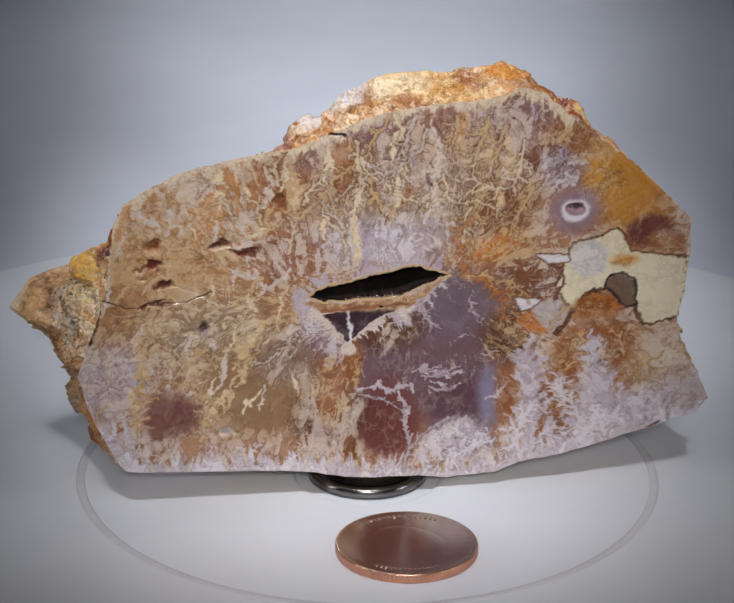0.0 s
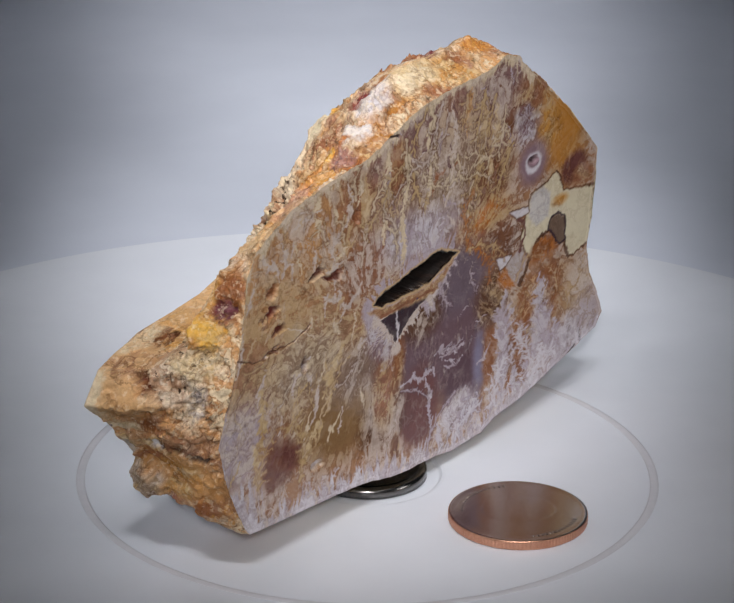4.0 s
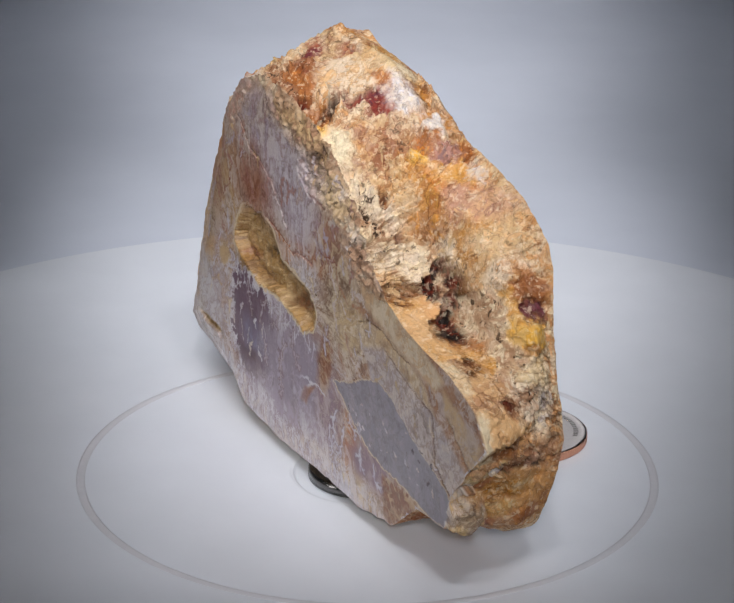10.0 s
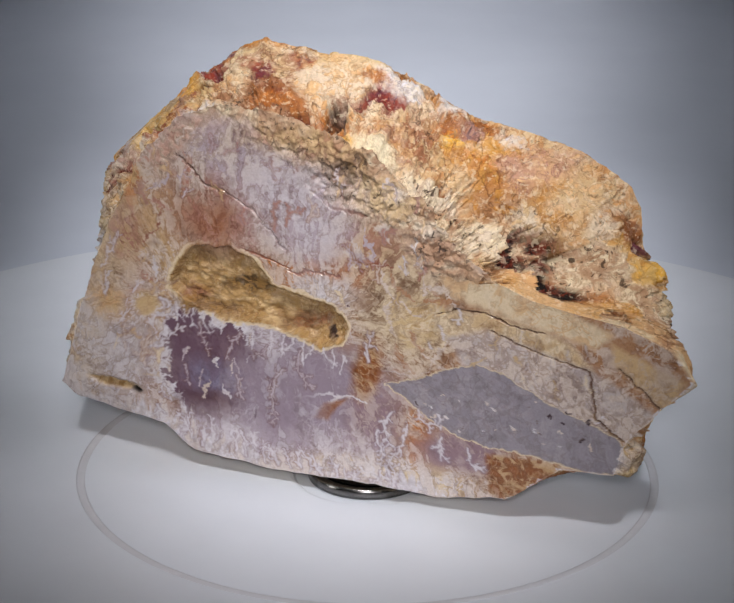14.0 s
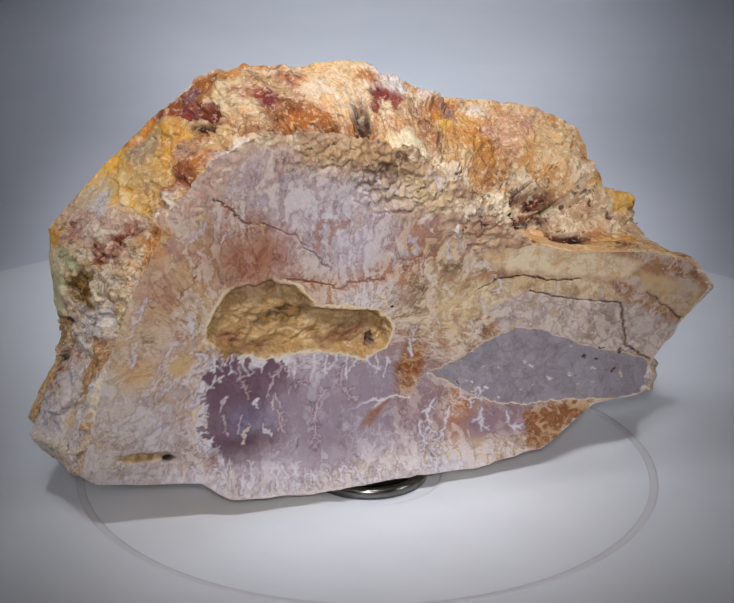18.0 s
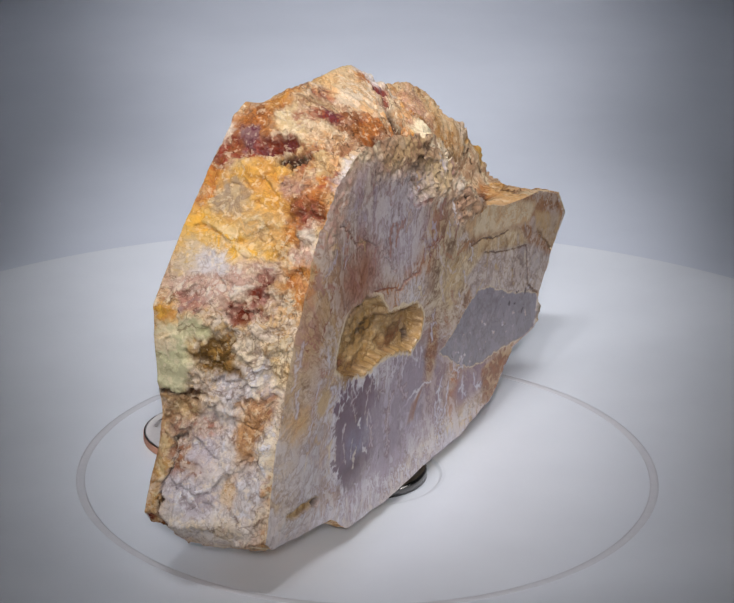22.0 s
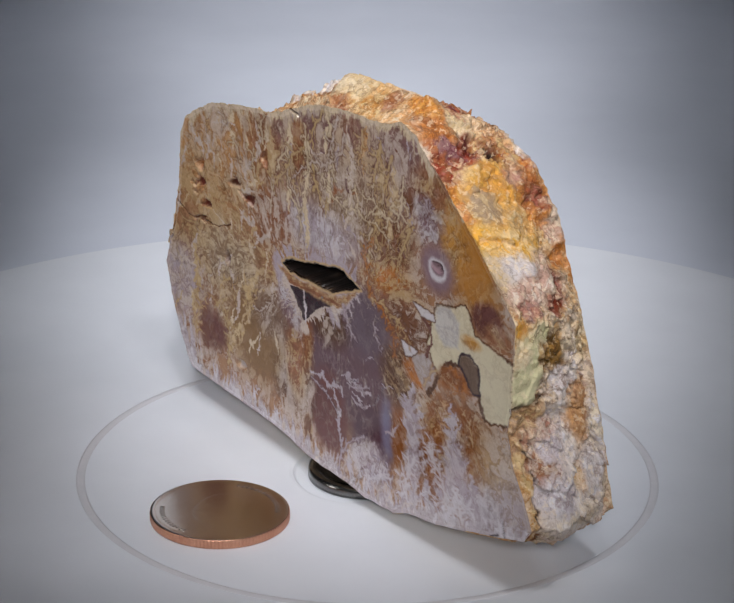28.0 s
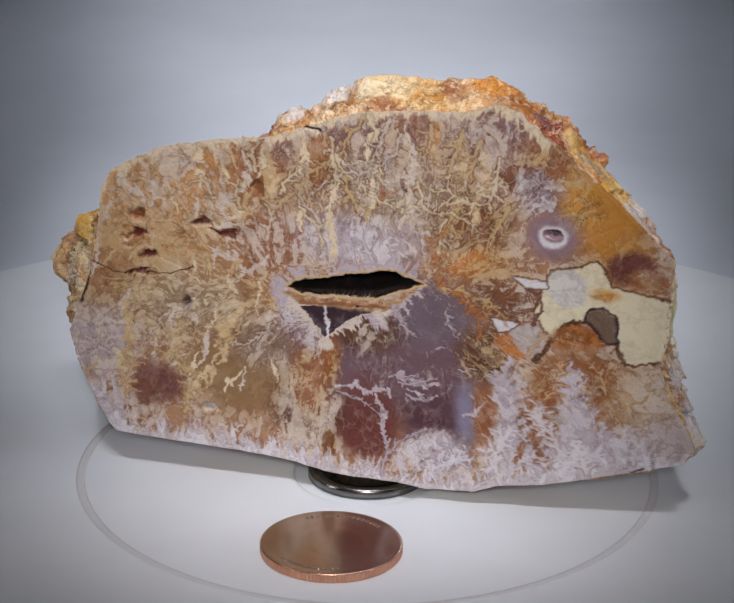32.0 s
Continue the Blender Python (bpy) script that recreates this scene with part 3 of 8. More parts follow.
    spread(s, "F", 19.2, 18.1, 1.8, 5.5, 0, "blue", "pale", 0.1, 0.6, 0.6, calm=0.7)
    spread(s, "F", 22.4, 17.9, 2.2, 5.5, 0, "rust", "pale", 0.1, 0.4, 0.8)
    spread(s, "F", 22.9, 29.3, 5.0, 4.9, 0, "umber", "sand", 0.3, 0.5, 1.2)
    spread(s, "F", 30.9, 13.7, 5.0, 8.0, 0, "rust", "pale", 0.25, 0.5, 1.2)
    spread(s, "F", 34.0, 21.5, 5.0, 7.1, 0, "rust", "straw", 0.3, 0.5, 1.2)
    spread(s, "F", 41.5, 24.5, 9.1, 6.2, 0, "rust", "sand", 0.22, 0.5, 1.2)
    spread(s, "F", 27.8, 31.6, 3.7, 2.5, 0, "orange", "pale", 0.2, 0.4, 0.8)
    spread(s, "F", 37.7, 34.4, 5.0, 2.2, 0, "orange", "brown", 0.35, 0.5, 0.8)
    spread(s, "F", 50.9, 23.0, 5.8, 5.3, 0, "sand", "pale", 0.4, 0.7, 1)
    spread(s, "F", 53.7, 16.5, 5.0, 4.5, 0, "pale", "lilac", 0.5, 0.7, 1)
    spread(s, "F", 38.8, 15.8, 3.3, 8.9, 8, "lilac", "white", 0.5, 0.6, 3)
    spread(s, "F", 27.0, 16.6, 1.5, 9.8, 0, "lilac", "white", 0.5, 0.6, 2.5)
    spread(s, "F", 14.2, 9.5, 5.0, 4.0, 0, "lilac", "white", 0.55, 0.45, 2.4)
    spread(s, "F", 44.5, 13.6, 9.1, 4.0, 0, "lilac", "white", 0.5, 0.6, 1.6)
    spread(s, "F", -9.1, 16.6, 5.8, 6.2, 0, "umber", "pale", 0.55, 0.5, 1.6)
    spread(s, "F", -8.3, 22.7, 3.3, 8.0, 0, "clay", "straw", 0.35, 0.5, 1.2)
    spread(s, "F", -4.7, 26.0, 1.7, 5.3, 0, "rust", "straw", 0.4, 0.5, 1)
    thread(s, "F", [(4.9, 7.1), (5.1, 13.8), (4.7, 17.4), (3.6, 19.7)], 0.45, "lilac", "white", 1.0, comb=0.9)
    thread(s, "F", [(-3.8, 20.6), (-0.9, 21.1), (2.4, 20.0), (5.7, 20.8), (6.5, 19.4)], 0.35, "lilac", "white", 1.2, comb=0.8)
    thread(s, "F", [(5.6, 23.5), (9.8, 23.6), (12.3, 22.6), (14.7, 23.1)], 0.35, "lilac", "white", 1.5, comb=1.1)
    thread(s, "F", [(9.4, 20.7), (12.7, 20.2), (14.4, 20.9)], 0.3, "lilac", "white", 1.5, comb=0.8)
    plumes(s, "F", (-2, 19, 17, 30), 9, 4, 20, 0.25, 0.8, ('lilac', 'slate'), 15)
    thread(s, "F", [(27.3, 5.4), (26.7, 13.1), (26.9, 22.0), (26.2, 29.5)], 0.9, "lilac", "white", 1.6, comb=3.4, cover=0.45)
    thread(s, "F", [(40.1, 6.2), (39.3, 14.8), (38.3, 23.0), (37.3, 28.8)], 0.9, "lilac", "white", 1.6, comb=4.2, cover=0.45)
    thread(s, "F", [(35.0, 5.7), (35.5, 13.3), (36.3, 16.9)], 0.9, "lilac", "white", 1.6, comb=3.0, cover=0.45)
    thread(s, "F", [(44.7, 8.1), (44.8, 14.4), (43.4, 19.0)], 0.9, "lilac", "white", 1.6, comb=3.0, cover=0.45)
    thread(s, "F", [(14.3, 5.0), (14.0, 10.4), (14.5, 13.5)], 0.9, "lilac", "white", 1.6, comb=3.4, cover=0.45)
    thread(s, "F", [(8.0, 4.6), (7.5, 9.1)], 0.9, "lilac", "white", 1.6, comb=2.0, cover=0.45)
    thread(s, "F", [(32.0, 5.5), (31.3, 12.7)], 0.9, "lilac", "white", 1.6, comb=2.2, cover=0.45)
    thread(s, "F", [(50.5, 11.3), (49.5, 15.9)], 0.9, "lilac", "white", 1.6, comb=2.4, cover=0.45)
    thread(s, "F", [(-41.7, 32.4), (-41.5, 26.8), (-42.2, 20.8), (-42.0, 14.6)], 0.6, "straw", "cream", 1.2, comb=1.9)
    thread(s, "F", [(-26.8, 21.4), (-29.1, 18.1), (-31.2, 13.8)], 0.6, "straw", "cream", 1.2, comb=1.9)
    thread(s, "F", [(-20.5, 34.0), (-23.8, 29.0), (-25.4, 25.7)], 0.6, "straw", "cream", 1.2, comb=1.9)
    shard(s, "F", [(-39.1, 22.3), (-30.3, 20.1), (-31.2, 14.7), (-39.3, 14.0), (-41.0, 18.1)], "plumbrown", "brown", 0.4, 1.6, 2.4, calm=0.6)
    spread(s, "F", -10.0, 31.5, 4.6, 3.7, -40, "heather", "white", 0.45, 0.6, 2.2)
    spread(s, "F", -5.0, 9.2, 1.3, 2.8, 0, "brown", "sand", 0.1, 0.3, 0.3)
    shard(s, "F", [(-12.1, 37.7), (-9.2, 40.3), (-4.4, 41.2), (1.3, 42.4), (5.5, 43.3), (9.4, 42.0), (11.9, 41.0), (7.5, 37.3), (3.8, 35.4), (-1.9, 35.1), (-7.6, 35.2)], "lilac", "white", 0.4, 0.8, 0.8, fringe=("lilac", 4.6))
    shard(s, "F", [(-10.2, 35.2), (-4.3, 36.0), (4.8, 36.6), (-1.1, 33.5), (-5.5, 29.3)], "ink", "wine", 0.15, 0.3, 0.5, calm=0.5, fringe=("pale", 2.8))
    thread(s, "F", [(-5.8, 35.8), (-5.3, 33.0), (-4.9, 29.5)], 0.4, "white", "pale", 0.5, comb=0.5)
    shard(s, "F", [(-14.1, 37.7), (-9.2, 37.1), (-1.1, 37.3), (5.8, 38.1), (9.9, 40.2), (12.3, 41.3), (5.9, 36.1), (-1.1, 35.4), (-10.0, 35.5)], "sand", "clay", 0.4, 0.4, 0.7)
    thread(s, "F", [(-10.0, 35.7), (-2.7, 36.1), (4.8, 36.6)], 0.5, "clay", "umber", 0.4)
    # front, pale chalcedony patch with its dark seams
    shard(s, "F", [(30.9, 38.3), (32.4, 42.4), (33.2, 45.6), (37.1, 46.5), (41.1, 48.2), (43.0, 46.0), (43.9, 44.1), (48.7, 42.9), (53.5, 42.4), (53.0, 31.7), (50.0, 30.6), (46.3, 30.2), (45.3, 34.8), (43.9, 38.3), (41.4, 39.3), (39.5, 37.7), (35.8, 36.4), (34.3, 33.3), (32.2, 35.6)], "ivory", "cream", 0.25, 0.2, 0.8, lift=0.15, calm=0.8, edge=("umber", 0.32))
    shard(s, "F", [(33.2, 45.6), (37.1, 46.5), (39.8, 44.9), (39.6, 40.2), (35.7, 39.2), (32.8, 41.5)], "ice", "steel", 0.3, 0.5, 0.6, calm=0.7)
    shard(s, "F", [(26.1, 35.2), (30.9, 36.5), (33.5, 33.8), (31.2, 29.2), (28.7, 30.7)], "fog", "greige", 0.3, 0.35, 0.7, calm=0.5)
    thread(s, "F", [(31.2, 29.2), (34.3, 33.3), (36.0, 36.2), (39.5, 37.3), (42.3, 38.8), (44.4, 37.4), (45.3, 34.3), (46.4, 29.9)], 0.8, "umber", "ash", 0.9)
    thread(s, "F", [(29.5, 42.2), (31.6, 40.8), (32.1, 38.2), (30.5, 35.7)], 0.9, "plumbrown", "ash", 0.9)
    spread(s, "F", 42.9, 42.4, 2.3, 1.1, 0, "amber", "cream", 0.2, 0.5, 0.5)
    shard(s, "F", [(23.5, 36.2), (28.1, 35.9), (26.5, 34.3), (24.6, 33.9)], "white", "ice", 0.3, 0.25, 0.2, calm=0.8, edge=("umber", 0.22))
    shard(s, "F", [(27.0, 44.2), (32.4, 43.9), (32.9, 42.6), (29.2, 42.4)], "white", "ice", 0.3, 0.25, 0.3, calm=0.8, edge=("umber", 0.22))
    spread(s, "F", 46.8, 47.6, 4.0, 3.0, 0, "plumbrown", "clay", 0.25, 0.25, 0.5)
    spread(s, "F", 49.8, 45.4, 3.2, 2.2, 0, "clay", "sand", 0.3, 0.4, 0.6)
    shard(s, "F", [(39.7, 37.7), (40.2, 39.4), (42.3, 39.7), (44.3, 38.7), (44.9, 36.1), (45.3, 34.3), (43.3, 34.0), (41.6, 35.9)], "ash", "taupe", 0.3, 0.25, 0.6, calm=0.5, edge=("ink", 0.4))
    spread(s, "F", 36.5, 34.1, 2.5, 1.8, 0, "rust", "sand", 0.3, 0.4, 0.5)
    # back face: lilac top, violet window, grey lens, ochre hollow
    spread(s, "B", 19.3, 57.0, 18.3, 11.6, 0, "lilac", "pale", 0.4, 0.6, 1.5)
    spread(s, "B", 29.6, 48.9, 12.5, 7.1, 0, "rose", "pale", 0.42, 0.6, 1.8)
    spread(s, "B", 28.8, 48.9, 5.0, 4.9, -30, "brick", "pale", 0.5, 0.6, 1.2)
    spread(s, "B", 14.5, 51.8, 10.0, 4.5, 0, "rose", "pale", 0.4, 0.6, 1.5)
    spread(s, "B", 5.0, 46.5, 6.6, 7.1, 0, "lilac", "pale", 0.45, 0.6, 1.5)
    spread(s, "B", -2.2, 44.6, 12.5, 6.2, 0, "rose", "sand", 0.45, 0.7, 1.8)
    spread(s, "B", -10.4, 36.7, 9.1, 9.8, 0, "greige", "cream", 0.45, 0.7, 1.8)
    spread(s, "B", -12.8, 34.9, 4.6, 4.5, 0, "cream", "straw", 0.4, 0.5, 1.2)
    spread(s, "B", 8.2, 40.6, 9.1, 2.7, -8, "orange", "pale", 0.45, 0.6, 1.5)
    spread(s, "B", 4.1, 37.9, 5.8, 3.1, 0, "pale", "white", 0.5, 0.6, 1.2)
    spread(s, "B", 40.0, 39.0, 13.3, 15.1, 0, "sand", "pale", 0.45, 0.8, 2)
    spread(s, "B", 40.1, 33.8, 5.0, 5.3, 0, "rose", "pale", 0.5, 0.6, 1.5)
    spread(s, "B", 47.7, 46.0, 5.8, 9.8, 0, "straw", "pale", 0.4, 0.8, 2)
    spread(s, "B", 46.6, 26.7, 5.8, 3.6, 0, "peach", "pale", 0.35, 0.6, 1.5)
    spread(s, "B", 43.5, 20.0, 9.1, 6.2, 0, "heather", "white", 0.45, 0.7, 1.5)
    spread(s, "B", 50.0, 16.7, 9.1, 7.1, 0, "pale", "white", 0.5, 0.7, 1.5)
    plumes(s, "B", (-8, 45, 41, 60), 46, 6, 80, 0.35, 1.3, ('pale', 'lilac', 'rose', 'brick'), 21)
    plumes(s, "B", (30, 54, 12, 46), 40, 6, 70, 0.4, 1.5, ('pale', 'white', 'sand'), 22)
    plumes(s, "B", (-21, -0, 22, 44), 24, 6, 60, 0.35, 1.2, ('cream', 'tan', 'pale'), 23)
    shard(s, "B", [(32.1, 32.0), (24.4, 30.4), (14.2, 30.2), (8.0, 28.2), (11.1, 22.5), (15.4, 17.5), (18.6, 9.4), (24.5, 7.3), (31.6, 11.6), (35.8, 16.0), (36.5, 22.5), (34.5, 28.3)], "violet", "plum", 0.2, 0.5, 1.4, fringe=("pale", 2.6))
    shard(s, "B", [(32.1, 32.0), (24.4, 30.4), (14.2, 30.2), (8.0, 28.2), (11.1, 22.5), (15.4, 17.5), (18.6, 9.4), (24.5, 7.3), (31.6, 11.6), (35.8, 16.0), (36.5, 22.5), (34.5, 28.3)], "violet", "plum_grey", 0.25, 0.4, 1.4, fringe=("white", -3.0), calm=0.75)
    spread(s, "B", 24.7, 18.6, 5.0, 3.2, 0, "blue", "violet", 0.35, 0.7, 1.4, calm=0.5)
    spread(s, "B", 24.3, 12.5, 7.9, 3.0, 0, "wine", "plum", 0.25, 0.5, 1.2, calm=0.7)
    plumes(s, "B", (11, 35, 14, 29), 22, 3.0, 80, 0.35, 1.0, ('lilac', 'white', 'pale'), 24)
    plumes(s, "B", (-8, 13, 10, 26), 16, 4.0, 60, 0.35, 1.0, ('white', 'lilac', 'pale'), 26)
    spread(s, "B", 4.6, 18.8, 13.0, 11.0, 0, "lilac_deep", "white", 0.25, 0.5, 1.8, calm=0.9)
    thread(s, "B", [(12.9, 25.2), (15.0, 19.1), (17.0, 13.9), (16.2, 7.6)], 0.8, "white", "pale", 1.4, comb=2.4)
    thread(s, "B", [(8.1, 25.9), (10.5, 20.7), (11.3, 15.5)], 0.5, "white", "pale", 1.4, comb=1.2)
    spread(s, "B", 12.9, 22.6, 3.3, 8.9, -20, "lilac", "white", 0.5, 0.6, 1.2)
    thread(s, "B", [(10.5, 12.8), (4.8, 16.1), (1.6, 18.7), (-4.1, 19.1)], 0.5, "white", "pale", 1.2, comb=0.5)
    thread(s, "B", [(12.1, 11.9), (8.0, 9.3), (1.5, 8.4), (-5.1, 9.6)], 0.5, "white", "pale", 1.2, comb=0.5)
    thread(s, "B", [(12.9, 15.5), (8.1, 17.1), (5.6, 15.3), (8.0, 12.7)], 0.5, "white", "pale", 1.2, comb=0.5)
    thread(s, "B", [(-1.7, 15.0), (-3.0, 11.4), (-0.2, 9.3)], 0.5, "white", "pale", 1.2, comb=0.5)
    thread(s, "B", [(-6.6, 16.7), (-8.3, 12.2), (-7.6, 7.3)], 0.5, "white", "pale", 1.2, comb=0.5)
    shard(s, "B", [(6.4, 14.0), (4.4, 17.0), (-0.1, 18.6), (2.4, 16.1), (3.6, 13.9)], "rust", "clay", 0.2, 0.5, 0.2)
    spread(s, "B", -5.0, 14.9, 5.0, 6.2, 0, "heather", "pale", 0.35, 0.6, 1.4, calm=0.55)
    spread(s, "B", -3.7, 24.7, 2.3, 5.8, 15, "rust", "sand", 0.3, 0.5, 1)
    spread(s, "B", -13.2, 11.1, 2.0, 8.0, 0, "orange", "pale", 0.4, 0.6, 1)
    spread(s, "B", -21.5, 11.7, 8.3, 4.3, 0, "heather", "pale", 0.3, 0.5, 1.2, calm=0.6)
    spread(s, "B", 14.6, 8.0, 22.4, 4.5, 0, "lilac", "white", 0.5, 0.8, 1.5, calm=0.45)
    spread(s, "B", -8.4, 5.0, 15.8, 3.0, 0, "cream", "white", 0.5, 0.7, 1.2)
    shard(s, "B", [(-25.6, 12.5), (-39.1, 13.4), (-37.2, 8.9), (-29.9, 4.7), (-26.6, 5.2)], "rust", "sand", 0.3, 0.7, 0.5)
    shard(s, "B", [(-17.7, 33.0), (-24.9, 36.2), (-44.6, 31.3), (-55.6, 24.8), (-50.1, 19.3), (-36.7, 23.7), (-25.9, 28.4), (-21.1, 28.1)], "fog", "pale", 0.45, 0.8, 0.5)
    shard(s, "B", [(-16.0, 37.4), (-24.9, 38.8), (-39.6, 35.8), (-44.6, 31.3), (-24.9, 35.4), (-17.7, 33.0)], "cream", "sand", 0.4, 0.8, 0.5)
    shard(s, "B", [(-47.3, 36.5), (-60.2, 31.7), (-57.2, 25.2), (-52.1, 29.3), (-47.0, 33.0)], "sand", "fog", 0.35, 0.8, 0.4, calm=0.5)
    shard(s, "B", [(-15.9, 44.2), (-23.9, 44.9), (-40.2, 41.0), (-47.6, 38.2), (-44.5, 35.2), (-28.1, 38.3), (-19.2, 40.3)], "cream", "sandstone", 0.35, 0.8, 0.4, calm=0.5)
    shard(s, "B", [(-6.9, 22.4), (-13.0, 24.4), (-19.5, 27.5), (-23.5, 28.7), (-28.4, 27.6), (-36.7, 23.7), (-43.4, 21.5), (-48.8, 19.6), (-50.3, 17.5), (-48.3, 12.4), (-39.6, 12.9), (-31.3, 14.1), (-24.7, 13.8), (-16.4, 16.5), (-10.6, 20.1)], "steel", "grey", 0.3, 0.2, 0.6, lift=-0.1, calm=0.6, edge=("cream", 0.18))
    shard(s, "B", [(33.7, 34.5), (32.7, 38.8), (30.4, 42.1), (27.2, 43.7), (21.7, 44.4), (16.9, 41.3), (14.1, 37.8), (8.1, 36.8), (2.5, 35.7), (0.1, 32.6), (1.2, 28.8), (4.9, 27.0), (9.7, 28.8), (16.1, 30.3), (24.2, 29.7), (30.5, 32.3)], "straw", "ochre", 0.42, 0.3, 0.9, deep=2.4, calm=0.3, edge=("cream", 0.4))
    shard(s, "B", [(49.2, 15.4), (45.2, 15.9), (40.4, 14.8), (39.0, 13.9), (44.5, 13.9)], "ochre", "umber", 0.3, 0.4, 0.3, deep=1.6)
    spread(s, "B", 38.1, 30.8, 2.3, 2.3, 0, "straw", "cream", 0.3, 0.4, 0.5)
    plumes(s, "B", (-47, -11, 16, 23), 34, 0.5, 0, 0.3, 0, ('pale', 'ink', 'white'), 25)
    # pits and hollows in the front face; the slit's inner shade is painted in
    shard(s, "F", [(-12.3, 38.6), (-9.2, 40.3), (-4.4, 41.2), (1.3, 42.4), (5.5, 43.3), (8.6, 42.2), (11.7, 41.2), (7.4, 39.7), (3.8, 38.2), (-1.9, 37.7), (-7.6, 37.8), (-10.0, 37.4)], "hollow_shade", "umber", 0.25, 0.16, 0.4, deep=13.0, edge=("sand", 0.35), calm=1.0)
    spread(s, "F", -27.2, 48.6, 1.7, 0.8, 20, "red_brown", "umber", 0.3, 0.35, 2.6, deep=0.7)
    spread(s, "F", -23.7, 47.4, 1.9, 0.6, 0, "red_brown", "umber", 0.3, 0.35, 2.6, deep=0.7)
    spread(s, "F", -39.7, 45.3, 1.8, 0.9, 0, "red_brown", "umber", 0.3, 0.35, 2.6, deep=0.7)
    spread(s, "F", -39.3, 49.0, 1.3, 0.9, 0, "rust", "orange", 0.3, 0.4, 1.8, deep=1)
    spread(s, "F", -36.8, 41.2, 1.7, 0.6, 0, "red_brown", "umber", 0.3, 0.35, 2.6, deep=0.7)
    spread(s, "F", -38.9, 38.2, 2.5, 0.4, 0, "red_brown", "umber", 0.3, 0.35, 3.4, deep=1)
    spread(s, "F", -16.9, 55.8, 1.1, 1.0, 0, "rust", "orange", 0.3, 0.4, 3.4, deep=0.8)
    spread(s, "F", -26.7, 13.8, 1.3, 0.8, 0, "cream", "white", 0.4, 0.35, 0.4, deep=0.9)
    spread(s, "F", -30.6, 33.6, 0.7, 1.2, 0, "umber", "white", 0.4, 0.35, 0.4, deep=0.9)
    spread(s, "F", 33.6, 52.6, 1.2, 0.7, 0, "heather", "ink", 0.4, 0.35, 0.3, deep=0.9)
    # back face, crumbling upper edge
    shard(s, "B", [(29.4, 68.0), (22.4, 67.0), (16.1, 65.4), (9.0, 62.6), (5.9, 58.3), (3.5, 54.9), (-6.1, 53.4), (-12.5, 49.4), (-16.7, 44.2), (-23.9, 44.0), (-15.6, 55.3), (0.4, 70.6), (23.9, 75.3)], "cream", "tan", 0.5, 1.0, 2.0, crumb=0.7)
    spread(s, "B", 8.2, 64.2, 10.0, 2.7, 0, "tan", "straw", 0.5, 0.6, 2, crumb=0.9)
    spread(s, "B", 1.1, 58.2, 5.0, 3.7, 0, "ochre", "olive_dark", 0.45, 0.4, 2, crumb=1.3, deep=0.8)
    spread(s, "B", -5.3, 56.4, 7.5, 3.6, 0, "chalk", "straw", 0.5, 0.6, 2, crumb=1.0)
    spread(s, "B", -15.7, 49.4, 5.0, 4.0, 0, "chalk", "tan", 0.5, 0.6, 2, crumb=1.2)
    shard(s, "B", [(37.3, 57.5), (33.3, 64.0), (26.2, 67.9), (28.6, 63.9), (32.6, 58.2), (35.8, 54.1)], "chalk", "rose", 0.5, 1.2, 1.5, crumb=0.4)
    spread(s, "B", 42.1, 53.4, 2.5, 4.5, 0, "orange", "straw", 0.45, 0.5, 1.5)
    spread(s, "B", 48.4, 52.7, 3.3, 2.7, 0, "rose", "red_brown", 0.45, 0.5, 1.5)
    hem(s, "F", -50, 60, 4.0, "white", "lilac")
    hem(s, "F", -44, 34, 1.8, "cream", "chalk", low=False)
    hem(s, "B", -19, 56, 4.4, "white", "pale")
    spread(s, "B", 26.6, 31.7, 5.8, 1.2, 0, "olive", "ochre", 0.4, 0.5, 2.2)
    spread(s, "B", 19.3, 36.2, 5.0, 1.2, 0, "olive_dark", "ochre", 0.4, 0.5, 2.2)
    spread(s, "B", 8.1, 31.2, 4.2, 1.4, 0, "olive", "rust", 0.4, 0.5, 2.2)
    spread(s, "B", 28.9, 33.9, 2.5, 1.4, 0, "clay", "ochre", 0.4, 0.5, 2)
    spread(s, "B", 3.5, 29.7, 0.7, 1.2, 0, "umber", "hollow_shade", 0.3, 0.3, 1, deep=3.5)
    # cracks and seams
    thread(s, "F", [(-48.5, 47.7), (-48.9, 41.0), (-48.7, 35.9), (-50.1, 32.1)], 0.55, "umber", "ink", 0.5, deep=0.5)
    thread(s, "F", [(-10.1, 68.0), (-6.6, 67.5)], 0.5, "ink", "umber", 0.3, deep=0.5)
    thread(s, "F", [(-48.7, 40.1), (-43.6, 38.3), (-38.9, 38.2), (-33.3, 38.7), (-29.3, 40.5)], 0.35, "umber", "clay", 0.6, deep=0.2)
    thread(s, "F", [(51.7, 13.9), (52.3, 10.7)], 0.35, "ink", "umber", 0.2)
    thread(s, "F", [(48.4, 10.1), (50.5, 10.9)], 0.35, "ink", "umber", 0.2)
    thread(s, "B", [(31.8, 59.4), (26.4, 54.7), (20.5, 52.0), (15.7, 48.1), (12.2, 45.0)], 0.3, "umber", "brick", 1.6, deep=0.3)
